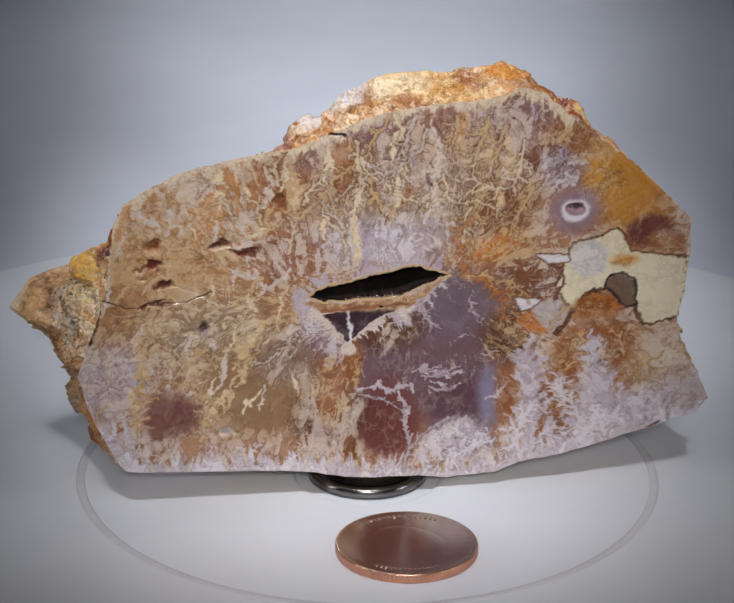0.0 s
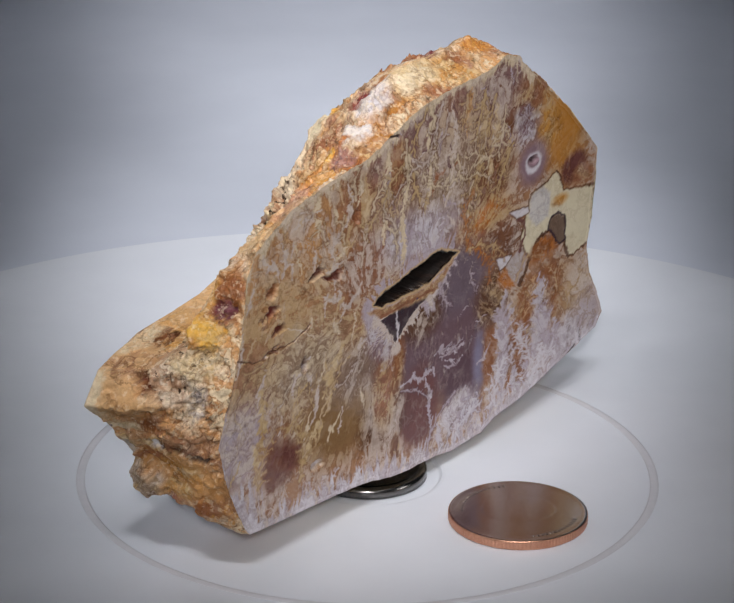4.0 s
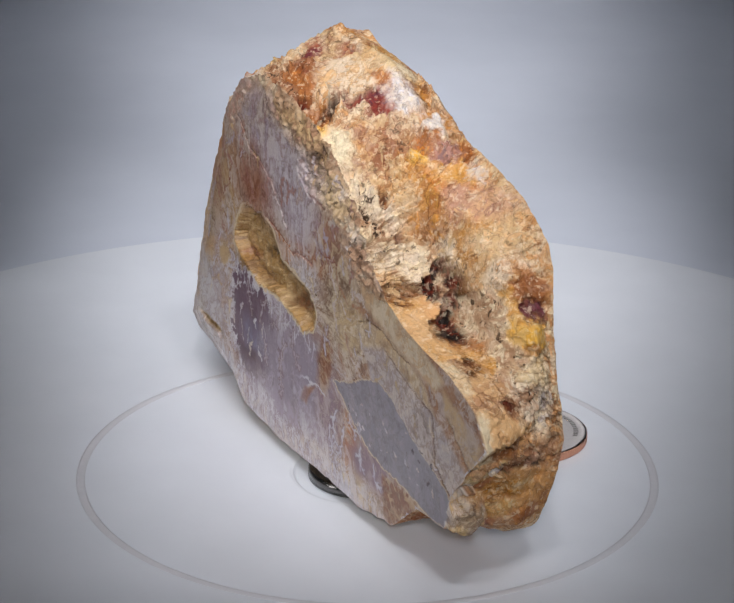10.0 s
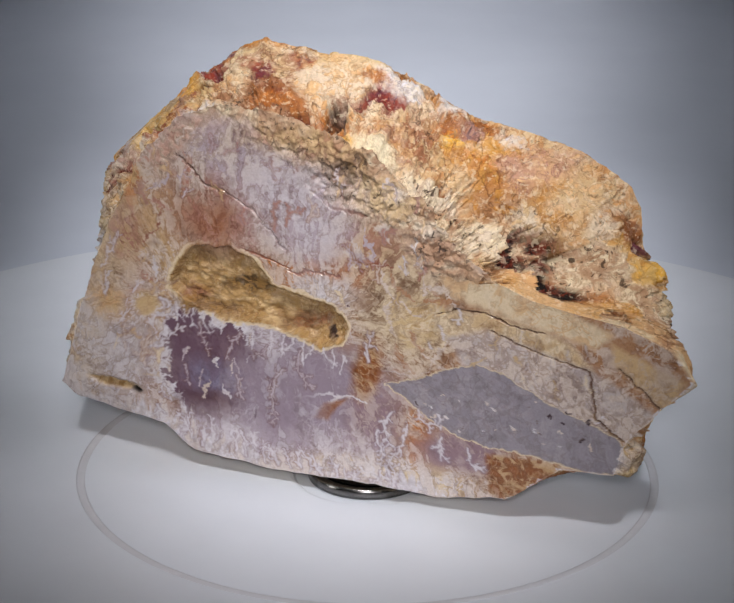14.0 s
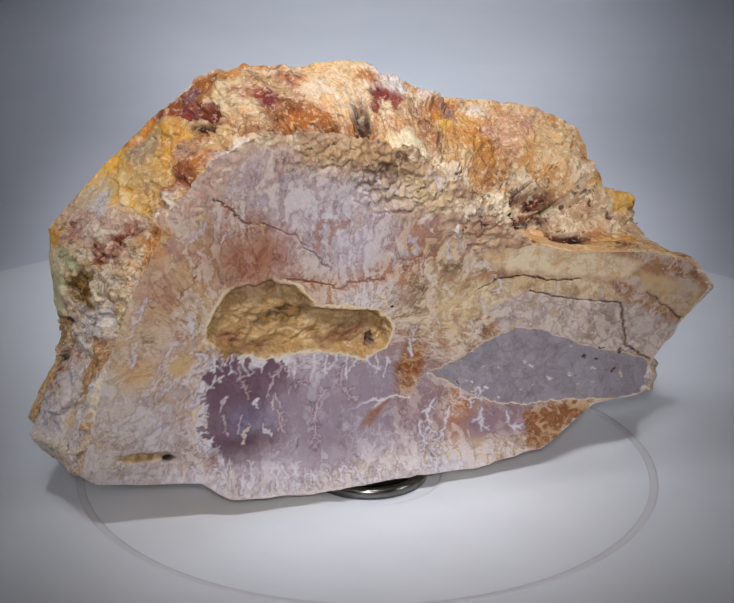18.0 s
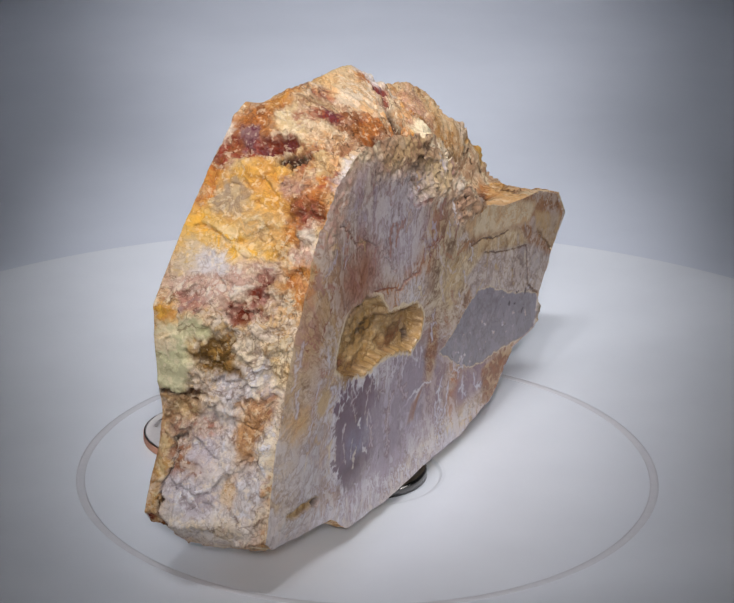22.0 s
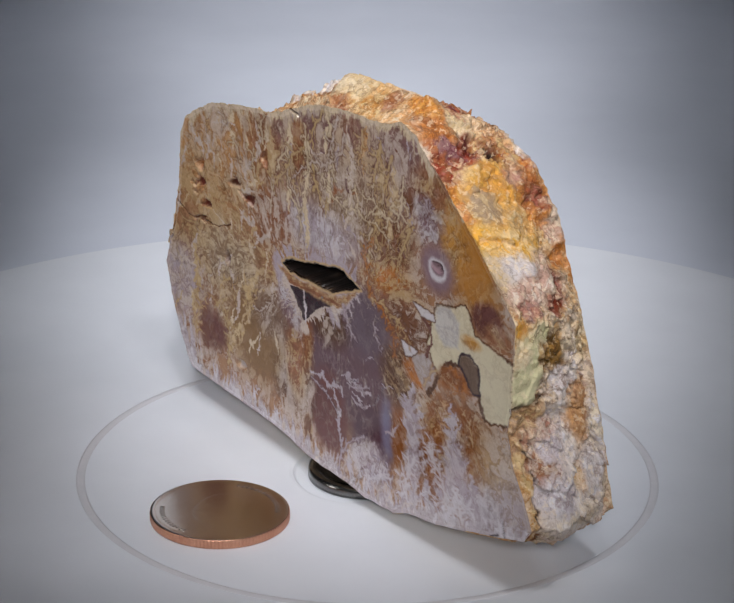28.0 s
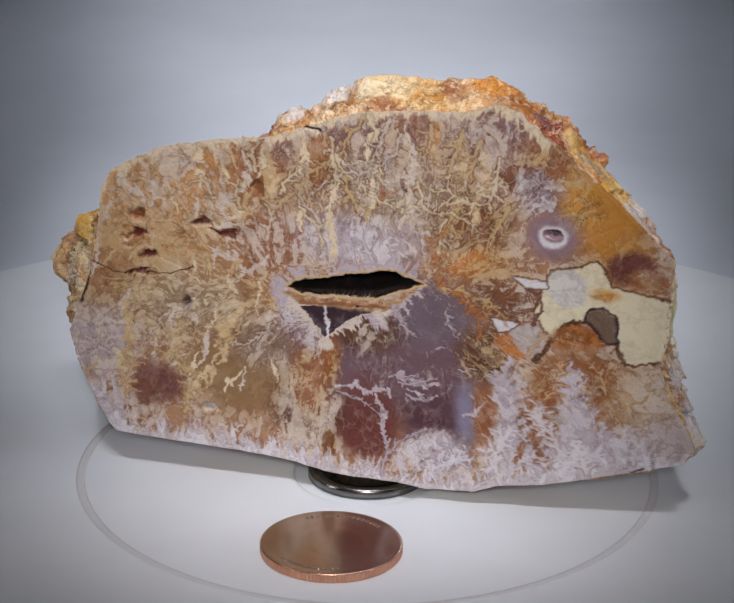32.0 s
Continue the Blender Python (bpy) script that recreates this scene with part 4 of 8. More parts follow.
    thread(s, "B", [(19.3, 43.5), (9.0, 40.5), (8.2, 41.5), (1.8, 41.3)], 0.35, "brick", "rust", 0.8, deep=0.2)
    thread(s, "B", [(-16.0, 36.9), (-20.8, 38.5), (-24.9, 38.4), (-29.0, 37.0), (-35.5, 36.4)], 0.3, "umber", "olive", 0.6, deep=0.3)
    thread(s, "B", [(-25.8, 35.4), (-32.3, 33.4), (-43.8, 30.9), (-45.0, 22.5), (-50.1, 19.0)], 0.3, "umber", "ochre", 0.5, deep=0.3)
    thread(s, "B", [(-48.7, 32.1), (-52.1, 29.3), (-57.2, 25.2)], 0.35, "umber", "ochre", 0.5, deep=0.4)
    thread(s, "B", [(6.6, 58.8), (7.0, 55.9), (3.4, 53.7), (-2.9, 52.7)], 0.5, "clay", "umber", 0.6, deep=0.2)
    thread(s, "B", [(17.4, 12.1), (17.0, 14.8)], 0.4, "ink", "umber", 0.2)
    thread(s, "B", [(12.9, 16.4), (8.9, 17.2), (4.8, 18.8), (-0.1, 19.1), (-3.3, 18.4)], 0.5, "white", "pale", 0.9)


def grow_trees(s):
    """The mineral trees of both saw cuts: root, tip, reach of the branches, tone, thickness, spacing, rim."""
    # pale ground under them
    spread(s, "B", 13.0, 17.0, 8.0, 8.0, 0, "lilac_deep", "white", 0.25, 0.6, 1.8, calm=0.85)
    spread(s, "B", 51.9, 26.7, 8, 13, 0, "chalk", "white", 0.42, 0.8, 2.2, calm=0.3)
    spread(s, "B", 49.1, 42.3, 7, 9, 0, "cream", "sand", 0.42, 0.8, 2.2, calm=0.3)
    spread(s, "B", 43.0, 21.1, 6, 8, 0, "fog", "white", 0.42, 0.8, 2.2, calm=0.4)
    spread(s, "B", 42.6, 43.1, 4, 5, 0, "rose", "sand", 0.42, 0.8, 2.2, calm=0.2)
    spread(s, "B", 46.1, 30.1, 4, 3, 0, "peachy", "sand", 0.42, 0.8, 2.2, calm=0.3)
    spread(s, "B", 49.9, 42.4, 3, 3, 0, "straw", "cream", 0.42, 0.8, 2.2, calm=0.3)
    spread(s, "B", 12.0, 53.3, 10, 7, 0, "lilac", "white", 0.42, 0.8, 2.2, calm=0.35)
    spread(s, "B", 6.8, 47.6, 6, 5, 0, "lilac", "white", 0.42, 0.8, 2.2, calm=0.35)
    spread(s, "B", 25.3, 47.5, 6, 5, 0, "rose", "clay", 0.42, 0.8, 2.2, calm=0.15)
    dendrite(s, "F", (1.1, 70.4), (1.8, 44.2), 2.2, "straw", 1, 0.34, 1.0, "umber")
    dendrite(s, "F", (-4.0, 63.6), (-5.2, 44.6), 2.0, "cream", 2, 0.34, 1.1, "umber")
    dendrite(s, "F", (18.3, 69.7), (13.7, 47.0), 3.4, "straw", 3, 0.36, 0.9, "umber")
    dendrite(s, "F", (24.2, 65.2), (24.3, 48.2), 3.2, "cream", 4, 0.36, 0.9, "umber")
    dendrite(s, "F", (12.9, 69.9), (12.1, 63.3), 2.2, "sand", 5, 0.34, 1.1, "umber")
    dendrite(s, "F", (21.4, 67.9), (21.1, 57.4), 2.2, "straw", 6, 0.34, 1.1, "umber")
    dendrite(s, "F", (2.0, 70.7), (1.1, 57.9), 1.8, "cream", 7, 0.34, 1.1, "umber")
    dendrite(s, "F", (5.1, 70.3), (3.9, 58.6), 1.8, "pale", 8, 0.34, 1.1, "umber")
    dendrite(s, "F", (-2.7, 59.3), (1.0, 51.1), 1.8, "straw", 9, 0.34, 1.1, "umber")
    dendrite(s, "F", (7.5, 67.7), (6.8, 45.7), 1.6, "pale", 10, 0.28, 1.1, "umber")
    dendrite(s, "F", (10.1, 60.0), (8.9, 43.8), 1.6, "cream", 11, 0.28, 1.1, "umber")
    dendrite(s, "F", (26.8, 57.5), (19.8, 46.7), 2.4, "straw", 12, 0.3, 1.1, "umber")
    dendrite(s, "F", (15.5, 53.8), (11.7, 43.7), 2.0, "cream", 13, 0.3, 1.1, "umber")
    dendrite(s, "F", (-13.3, 55.2), (-13.1, 61.1), 2.0, "cream", 14, 0.34, 1.1, "umber")
    dendrite(s, "F", (-6.3, 49.8), (-6.4, 55.7), 2.0, "chalk", 15, 0.34, 1.1, "umber")
    dendrite(s, "F", (-16.1, 46.5), (-16.6, 52.0), 2.0, "chalk", 16, 0.3, 1.1, "umber")
    dendrite(s, "F", (-17.9, 58.8), (-17.4, 63.8), 1.8, "cream", 17, 0.34, 1.1, "umber")
    dendrite(s, "F", (-10.4, 54.3), (-10.5, 44.0), 1.2, "cream", 18, 0.3, 1.1, "umber")
    dendrite(s, "F", (-4.8, 66.6), (-4.3, 56.5), 1.4, "cream", 19, 0.3, 1.1, "umber")
    dendrite(s, "F", (-25.3, 53.3), (-27.7, 57.6), 2.2, "cream", 20, 0.28, 1.1, "umber")
    dendrite(s, "F", (-31.6, 57.8), (-30.0, 61.9), 2.0, "chalk", 21, 0.28, 1.1, "umber")
    dendrite(s, "F", (-20.6, 52.2), (-22.2, 57.4), 1.8, "cream", 22, 0.28, 1.1, "umber")
    dendrite(s, "F", (-34.7, 59.7), (-37.1, 56.4), 1.6, "peachy", 23, 0.28, 1.1, "umber")
    dendrite(s, "F", (-41.6, 14.1), (-40.1, 28.4), 2.6, "straw", 24, 0.32, 0.8, "rust")
    dendrite(s, "F", (-31.4, 12.2), (-22.6, 25.5), 2.0, "straw", 25, 0.32, 0.9, "olive")
    dendrite(s, "F", (-33.4, 32.3), (-36.7, 26.4), 2.0, "cream", 26, 0.28, 1.1, "umber")
    dendrite(s, "F", (-27.9, 25.0), (-31.9, 28.7), 1.8, "straw", 27, 0.26, 1.1, "umber")
    dendrite(s, "F", (-20.6, 31.6), (-22.2, 25.5), 1.8, "sand", 28, 0.28, 1.1, "umber")
    dendrite(s, "F", (-15.7, 31.3), (-17.3, 23.4), 1.6, "pale", 29, 0.26, 1.1, "umber")
    dendrite(s, "F", (-39.8, 37.9), (-43.0, 31.2), 1.4, "straw", 30, 0.24, 1.1, "umber")
    dendrite(s, "F", (-45.3, 35.6), (-46.7, 27.9), 1.4, "straw", 31, 0.24, 1.1, "umber")
    dendrite(s, "F", (13.8, 42.3), (21.4, 47.9), 1.6, "straw", 32, 0.24, 0.9, "brown")
    dendrite(s, "F", (13.8, 41.9), (24.0, 45.6), 1.6, "orange", 33, 0.24, 0.9, "brown")
    dendrite(s, "F", (13.8, 41.6), (25.7, 43.4), 1.6, "straw", 34, 0.24, 0.9, "brown")
    dendrite(s, "F", (13.9, 41.2), (27.4, 41.5), 1.6, "orange", 35, 0.24, 0.9, "brown")
    dendrite(s, "F", (13.9, 40.9), (28.3, 39.3), 1.6, "straw", 36, 0.24, 0.9, "brown")
    dendrite(s, "F", (13.9, 40.5), (22.2, 50.0), 1.6, "orange", 37, 0.24, 0.9, "brown")
    dendrite(s, "F", (-3.5, 19.7), (5.9, 19.9), 1.0, "lilac", 38, 0.24, 1.0, "wine")
    dendrite(s, "F", (4.8, 4.4), (5.6, 17.5), 1.0, "lilac", 39, 0.3, 1.2, "wine")
    dendrite(s, "F", (7.6, 22.4), (14.5, 21.8), 1.4, "lilac", 40, 0.24, 0.9, "wine")
    dendrite(s, "F", (9.0, 20.0), (14.0, 20.4), 0.8, "lilac", 41, 0.22, 0.9, "wine")
    dendrite(s, "F", (6.2, 37.0), (7.6, 29.9), 1.6, "lilac", 42, 0.3, 0.9, "wine")
    dendrite(s, "F", (15.2, 36.5), (17.9, 31.1), 1.2, "lilac", 43, 0.22, 0.9, "wine")
    dendrite(s, "F", (13.2, 4.3), (12.7, 13.5), 3.2, "white", 44, 0.4, 0.7, "blue")
    dendrite(s, "F", (10.6, 5.4), (10.9, 10.9), 2.0, "white", 45, 0.34, 0.7, None)
    dendrite(s, "F", (16.1, 5.5), (15.5, 10.5), 2.0, "white", 46, 0.34, 0.7, None)
    dendrite(s, "F", (25.7, 4.8), (27.0, 25.2), 2.4, "white", 47, 0.4, 0.75, "lilac")
    dendrite(s, "F", (23.3, 5.9), (25.1, 14.5), 2.2, "white", 48, 0.34, 0.75, None)
    dendrite(s, "F", (27.9, 7.0), (28.4, 15.2), 1.8, "white", 49, 0.34, 0.75, None)
    dendrite(s, "F", (40.6, 8.9), (37.4, 25.9), 3.2, "white", 50, 0.42, 0.75, "rust")
    dendrite(s, "F", (36.4, 7.8), (37.8, 17.3), 3.0, "white", 51, 0.4, 0.75, None)
    dendrite(s, "F", (43.9, 10.5), (42.5, 19.3), 3.0, "white", 52, 0.4, 0.75, None)
    dendrite(s, "F", (32.6, 6.2), (34.0, 13.0), 2.4, "white", 53, 0.36, 0.75, None)
    dendrite(s, "F", (47.3, 11.2), (46.1, 17.7), 2.2, "white", 54, 0.36, 0.75, None)
    dendrite(s, "F", (51.6, 10.9), (49.6, 15.7), 2.0, "white", 55, 0.34, 0.75, None)
    dendrite(s, "F", (33.2, 22.1), (34.5, 30.1), 1.8, "peachy", 56, 0.26, 0.9, "rust")
    dendrite(s, "F", (30.4, 30.3), (31.0, 35.6), 1.4, "straw", 57, 0.26, 0.9, "rust")
    dendrite(s, "F", (43.2, 24.2), (42.1, 30.6), 1.6, "sand", 58, 0.26, 0.9, "rust")
    dendrite(s, "F", (-39.4, 6.9), (-39.0, 12.9), 1.3, "pale", 59, 0.26, 0.8, "umber")
    dendrite(s, "F", (-37.3, 6.6), (-37.2, 12.8), 1.3, "pale", 60, 0.26, 0.8, None)
    dendrite(s, "F", (-35.2, 6.4), (-34.6, 10.0), 1.3, "white", 61, 0.26, 0.8, None)
    dendrite(s, "F", (-33.0, 6.4), (-33.5, 10.5), 1.3, "pale", 62, 0.26, 0.8, "heather")
    dendrite(s, "F", (-30.9, 6.3), (-30.3, 12.2), 1.3, "white", 63, 0.26, 0.8, None)
    dendrite(s, "F", (-28.8, 6.1), (-28.6, 9.8), 1.3, "white", 64, 0.26, 0.8, None)
    dendrite(s, "F", (-26.7, 5.9), (-27.0, 12.6), 1.3, "pale", 65, 0.26, 0.8, "heather")
    dendrite(s, "F", (-24.5, 5.6), (-24.9, 12.0), 1.3, "white", 66, 0.26, 0.8, None)
    dendrite(s, "F", (-22.4, 4.9), (-22.1, 11.6), 1.3, "pale", 67, 0.26, 0.8, "heather")
    dendrite(s, "F", (-20.2, 5.4), (-20.4, 11.9), 1.3, "white", 68, 0.26, 0.8, "heather")
    dendrite(s, "F", (-18.1, 4.9), (-18.0, 8.1), 1.3, "white", 69, 0.26, 0.8, "heather")
    dendrite(s, "F", (-16.0, 4.9), (-16.2, 9.2), 1.3, "white", 70, 0.26, 0.8, None)
    dendrite(s, "F", (-13.8, 4.4), (-13.5, 7.8), 1.3, "pale", 71, 0.26, 0.8, None)
    dendrite(s, "F", (-11.6, 3.8), (-11.9, 8.5), 1.3, "white", 72, 0.26, 0.8, "heather")
    dendrite(s, "F", (-9.5, 4.0), (-9.4, 7.2), 1.3, "white", 73, 0.26, 0.8, None)
    dendrite(s, "F", (-7.3, 3.6), (-6.7, 7.2), 1.3, "white", 74, 0.26, 0.8, "heather")
    dendrite(s, "F", (-3.0, 3.4), (-3.2, 8.5), 1.3, "pale", 75, 0.26, 0.8, None)
    dendrite(s, "F", (-0.8, 3.0), (-0.5, 7.5), 1.3, "white", 76, 0.26, 0.8, "heather")
    dendrite(s, "F", (1.4, 2.5), (0.8, 7.0), 1.3, "white", 77, 0.26, 0.8, None)
    dendrite(s, "F", (3.6, 2.7), (4.0, 7.9), 1.3, "white", 78, 0.26, 0.8, "heather")
    dendrite(s, "F", (5.7, 2.5), (6.0, 8.0), 1.3, "pale", 79, 0.26, 0.8, "heather")
    dendrite(s, "F", (7.9, 3.3), (8.5, 7.1), 1.3, "white", 80, 0.26, 0.8, "umber")
    dendrite(s, "F", (10.1, 3.4), (10.0, 8.1), 1.3, "white", 81, 0.26, 0.8, "umber")
    dendrite(s, "F", (12.3, 3.6), (12.0, 7.7), 1.3, "white", 82, 0.26, 0.8, None)
    dendrite(s, "F", (14.5, 3.7), (13.7, 10.3), 1.3, "white", 83, 0.26, 0.8, "heather")
    dendrite(s, "F", (16.7, 3.8), (16.3, 7.8), 1.3, "pale", 84, 0.26, 0.8, "umber")
    dendrite(s, "F", (18.9, 4.0), (19.3, 9.5), 1.3, "pale", 85, 0.26, 0.8, None)
    dendrite(s, "F", (21.1, 4.1), (20.5, 8.7), 1.3, "white", 86, 0.26, 0.8, "heather")
    dendrite(s, "F", (23.3, 4.3), (22.8, 9.2), 1.3, "pale", 87, 0.26, 0.8, None)
    dendrite(s, "F", (-9.3, 33.5), (-14.1, 31.6), 0.6, "pale", 88, 0.2, 0.9, None)
    dendrite(s, "F", (-8.7, 32.7), (-13.3, 30.4), 0.6, "pale", 89, 0.2, 0.9, None)
    dendrite(s, "F", (-8.1, 31.9), (-12.5, 29.2), 0.6, "pale", 90, 0.2, 0.9, None)
    dendrite(s, "F", (-7.5, 31.1), (-11.7, 28.1), 0.6, "pale", 91, 0.2, 0.9, None)
    dendrite(s, "F", (-6.9, 30.2), (-10.8, 26.9), 0.6, "pale", 92, 0.2, 0.9, None)
    dendrite(s, "F", (-6.4, 29.4), (-10.0, 25.7), 0.6, "pale", 93, 0.2, 0.9, None)
    dendrite(s, "F", (-5.8, 28.6), (-9.2, 24.5), 0.6, "pale", 94, 0.2, 0.9, None)
    dendrite(s, "B", (35.4, 32.0), (34.7, 31.6), 1.6, "white", 95, 0.32, 0.8, "heather")
    dendrite(s, "B", (35.4, 32.0), (31.9, 30.4), 1.4, "white", 96, 0.28, 0.8, "plum")
    dendrite(s, "B", (36.1, 28.6), (37.9, 29.2), 1.6, "white", 97, 0.32, 0.8, "heather")
    dendrite(s, "B", (36.1, 28.6), (32.9, 28.6), 1.4, "white", 98, 0.28, 0.8, "plum")
    dendrite(s, "B", (35.1, 24.2), (37.4, 22.4), 1.6, "white", 99, 0.32, 0.8, "heather")
    dendrite(s, "B", (35.1, 24.2), (30.2, 22.7), 1.4, "white", 100, 0.28, 0.8, "plum")
    dendrite(s, "B", (36.0, 20.0), (37.6, 20.4), 1.6, "white", 101, 0.32, 0.8, "heather")
    dendrite(s, "B", (36.0, 20.0), (33.6, 19.8), 1.4, "white", 102, 0.28, 0.8, "plum")
    dendrite(s, "B", (35.2, 15.5), (35.5, 13.8), 1.6, "white", 103, 0.32, 0.8, "heather")
    dendrite(s, "B", (35.2, 15.5), (32.0, 13.8), 1.4, "white", 104, 0.28, 0.8, "plum")
    dendrite(s, "B", (36.5, 11.3), (36.8, 10.2), 1.6, "white", 105, 0.32, 0.8, "heather")
    dendrite(s, "B", (36.5, 11.3), (32.4, 9.5), 1.4, "white", 106, 0.28, 0.8, "plum")
    dendrite(s, "B", (32.5, 31.4), (32.7, 27.8), 0.7, "white", 107, 0.24, 0.8, None)
    dendrite(s, "B", (30.7, 31.1), (30.9, 28.2), 0.7, "white", 108, 0.24, 0.8, None)
    dendrite(s, "B", (28.8, 30.8), (28.6, 27.2), 0.7, "white", 109, 0.24, 0.8, None)
    dendrite(s, "B", (27.0, 30.6), (27.2, 26.3), 0.7, "white", 110, 0.24, 0.8, None)
    dendrite(s, "B", (25.2, 30.3), (25.0, 27.0), 0.7, "white", 111, 0.24, 0.8, None)
    dendrite(s, "B", (23.3, 30.0), (23.8, 26.9), 0.7, "white", 112, 0.24, 0.8, None)
    dendrite(s, "B", (21.4, 29.8), (21.7, 26.3), 0.7, "white", 113, 0.24, 0.8, None)
    dendrite(s, "B", (19.6, 29.5), (19.6, 25.5), 0.7, "white", 114, 0.24, 0.8, None)
    dendrite(s, "B", (17.7, 29.2), (17.6, 25.3), 0.7, "white", 115, 0.24, 0.8, None)
    dendrite(s, "B", (15.8, 28.9), (16.0, 25.5), 0.7, "white", 116, 0.24, 0.8, None)
    dendrite(s, "B", (14.0, 28.7), (13.7, 24.6), 0.7, "white", 117, 0.24, 0.8, None)
    dendrite(s, "B", (12.1, 28.4), (12.2, 24.3), 0.7, "white", 118, 0.24, 0.8, None)
    dendrite(s, "B", (10.2, 28.1), (9.8, 24.4), 0.7, "white", 119, 0.24, 0.8, None)
    dendrite(s, "B", (8.3, 27.8), (7.7, 23.3), 0.7, "white", 120, 0.24, 0.8, None)
    dendrite(s, "B", (6.4, 27.6), (6.3, 24.4), 0.7, "white", 121, 0.24, 0.8, None)
    dendrite(s, "B", (4.5, 27.3), (4.8, 23.2), 0.7, "white", 122, 0.24, 0.8, None)
    dendrite(s, "B", (2.6, 27.0), (2.1, 23.9), 0.7, "white", 123, 0.24, 0.8, None)
    dendrite(s, "B", (0.6, 26.7), (0.4, 22.9), 0.7, "white", 124, 0.24, 0.8, None)
    dendrite(s, "B", (31.5, 5.6), (31.9, 11.5), 1.4, "white", 125, 0.3, 0.8, "heather")
    dendrite(s, "B", (29.4, 5.9), (29.3, 12.0), 1.4, "white", 126, 0.3, 0.8, "heather")
    dendrite(s, "B", (27.4, 5.2), (28.0, 8.6), 1.4, "white", 127, 0.3, 0.8, "heather")
    dendrite(s, "B", (25.3, 5.1), (25.8, 10.9), 1.4, "white", 128, 0.3, 0.8, None)
    dendrite(s, "B", (23.3, 4.9), (23.9, 9.6), 1.4, "white", 129, 0.3, 0.8, None)
    dendrite(s, "B", (21.2, 5.2), (20.7, 8.2), 1.4, "white", 130, 0.3, 0.8, None)
    dendrite(s, "B", (19.1, 4.6), (19.1, 9.0), 1.4, "white", 131, 0.3, 0.8, "heather")
    dendrite(s, "B", (17.1, 4.5), (16.9, 9.6), 1.4, "white", 132, 0.3, 0.8, None)
    dendrite(s, "B", (15.0, 3.9), (15.2, 8.1), 1.4, "white", 133, 0.3, 0.8, "heather")
    dendrite(s, "B", (12.9, 3.6), (12.4, 9.0), 1.4, "white", 134, 0.3, 0.8, "heather")
    dendrite(s, "B", (10.8, 3.2), (10.7, 7.2), 1.4, "white", 135, 0.3, 0.8, "heather")
    dendrite(s, "B", (8.7, 3.5), (9.0, 8.6), 1.4, "white", 136, 0.3, 0.8, "heather")
    dendrite(s, "B", (6.6, 3.0), (6.7, 9.0), 1.4, "white", 137, 0.3, 0.8, "heather")
    dendrite(s, "B", (4.5, 3.1), (5.0, 7.5), 1.4, "white", 138, 0.3, 0.8, "heather")
    dendrite(s, "B", (2.3, 2.4), (1.7, 7.5), 1.4, "white", 139, 0.3, 0.8, "heather")
    dendrite(s, "B", (0.2, 2.3), (0.0, 6.5), 1.4, "white", 140, 0.3, 0.8, "heather")
    dendrite(s, "B", (-1.9, 2.3), (-2.0, 5.6), 1.4, "white", 141, 0.3, 0.8, "heather")
    dendrite(s, "B", (-4.1, 2.3), (-4.7, 6.9), 1.4, "white", 142, 0.3, 0.8, "heather")
    dendrite(s, "B", (-6.2, 1.5), (-5.9, 8.2), 1.4, "white", 143, 0.3, 0.8, None)
    dendrite(s, "B", (-8.4, 1.6), (-7.9, 8.5), 1.4, "white", 144, 0.3, 0.8, "heather")
    dendrite(s, "B", (27.9, 28.3), (27.1, 22.1), 1.2, "lilac", 145, 0.22, 0.8, "plum")
    dendrite(s, "B", (20.3, 28.0), (20.7, 22.0), 1.2, "lilac", 146, 0.22, 0.8, "plum")
    dendrite(s, "B", (15.2, 26.4), (15.6, 22.1), 1.2, "lilac", 147, 0.22, 0.8, "plum")
    dendrite(s, "B", (21.2, 19.4), (20.4, 14.5), 1.2, "lilac", 148, 0.22, 0.8, "plum")
    dendrite(s, "B", (30.5, 20.0), (28.9, 16.2), 1.2, "lilac", 149, 0.22, 0.8, "plum")
    dendrite(s, "B", (11.3, 22.3), (15.2, 18.5), 1.2, "lilac", 150, 0.22, 0.8, "plum")
    dendrite(s, "B", (13.5, 20.0), (12.6, 11.0), 1.2, "lilac", 151, 0.22, 0.8, "plum")
    dendrite(s, "B", (8.8, 26.3), (12.6, 19.0), 1.2, "lilac", 152, 0.22, 0.8, "plum")
    dendrite(s, "B", (-12.9, 18.7), (-14.8, 12.1), 1.5, "white", 153, 0.28, 0.8, "lilac_deep")
    dendrite(s, "B", (-8.4, 17.6), (-7.3, 7.8), 1.5, "white", 154, 0.28, 0.8, "lilac_deep")
    dendrite(s, "B", (-17.5, 14.4), (-17.2, 9.0), 1.5, "white", 155, 0.28, 0.8, "lilac_deep")
    dendrite(s, "B", (-22.0, 12.8), (-21.7, 7.4), 1.5, "white", 156, 0.28, 0.8, "lilac_deep")
    dendrite(s, "B", (-3.8, 26.2), (-2.0, 31.8), 1.5, "white", 157, 0.28, 0.8, "lilac_deep")
    dendrite(s, "B", (-11.1, 15.4), (-12.3, 4.3), 1.5, "white", 158, 0.28, 0.8, "lilac_deep")
    dendrite(s, "B", (-5.8, 13.5), (-4.2, 6.5), 1.5, "white", 159, 0.28, 0.8, "lilac_deep")
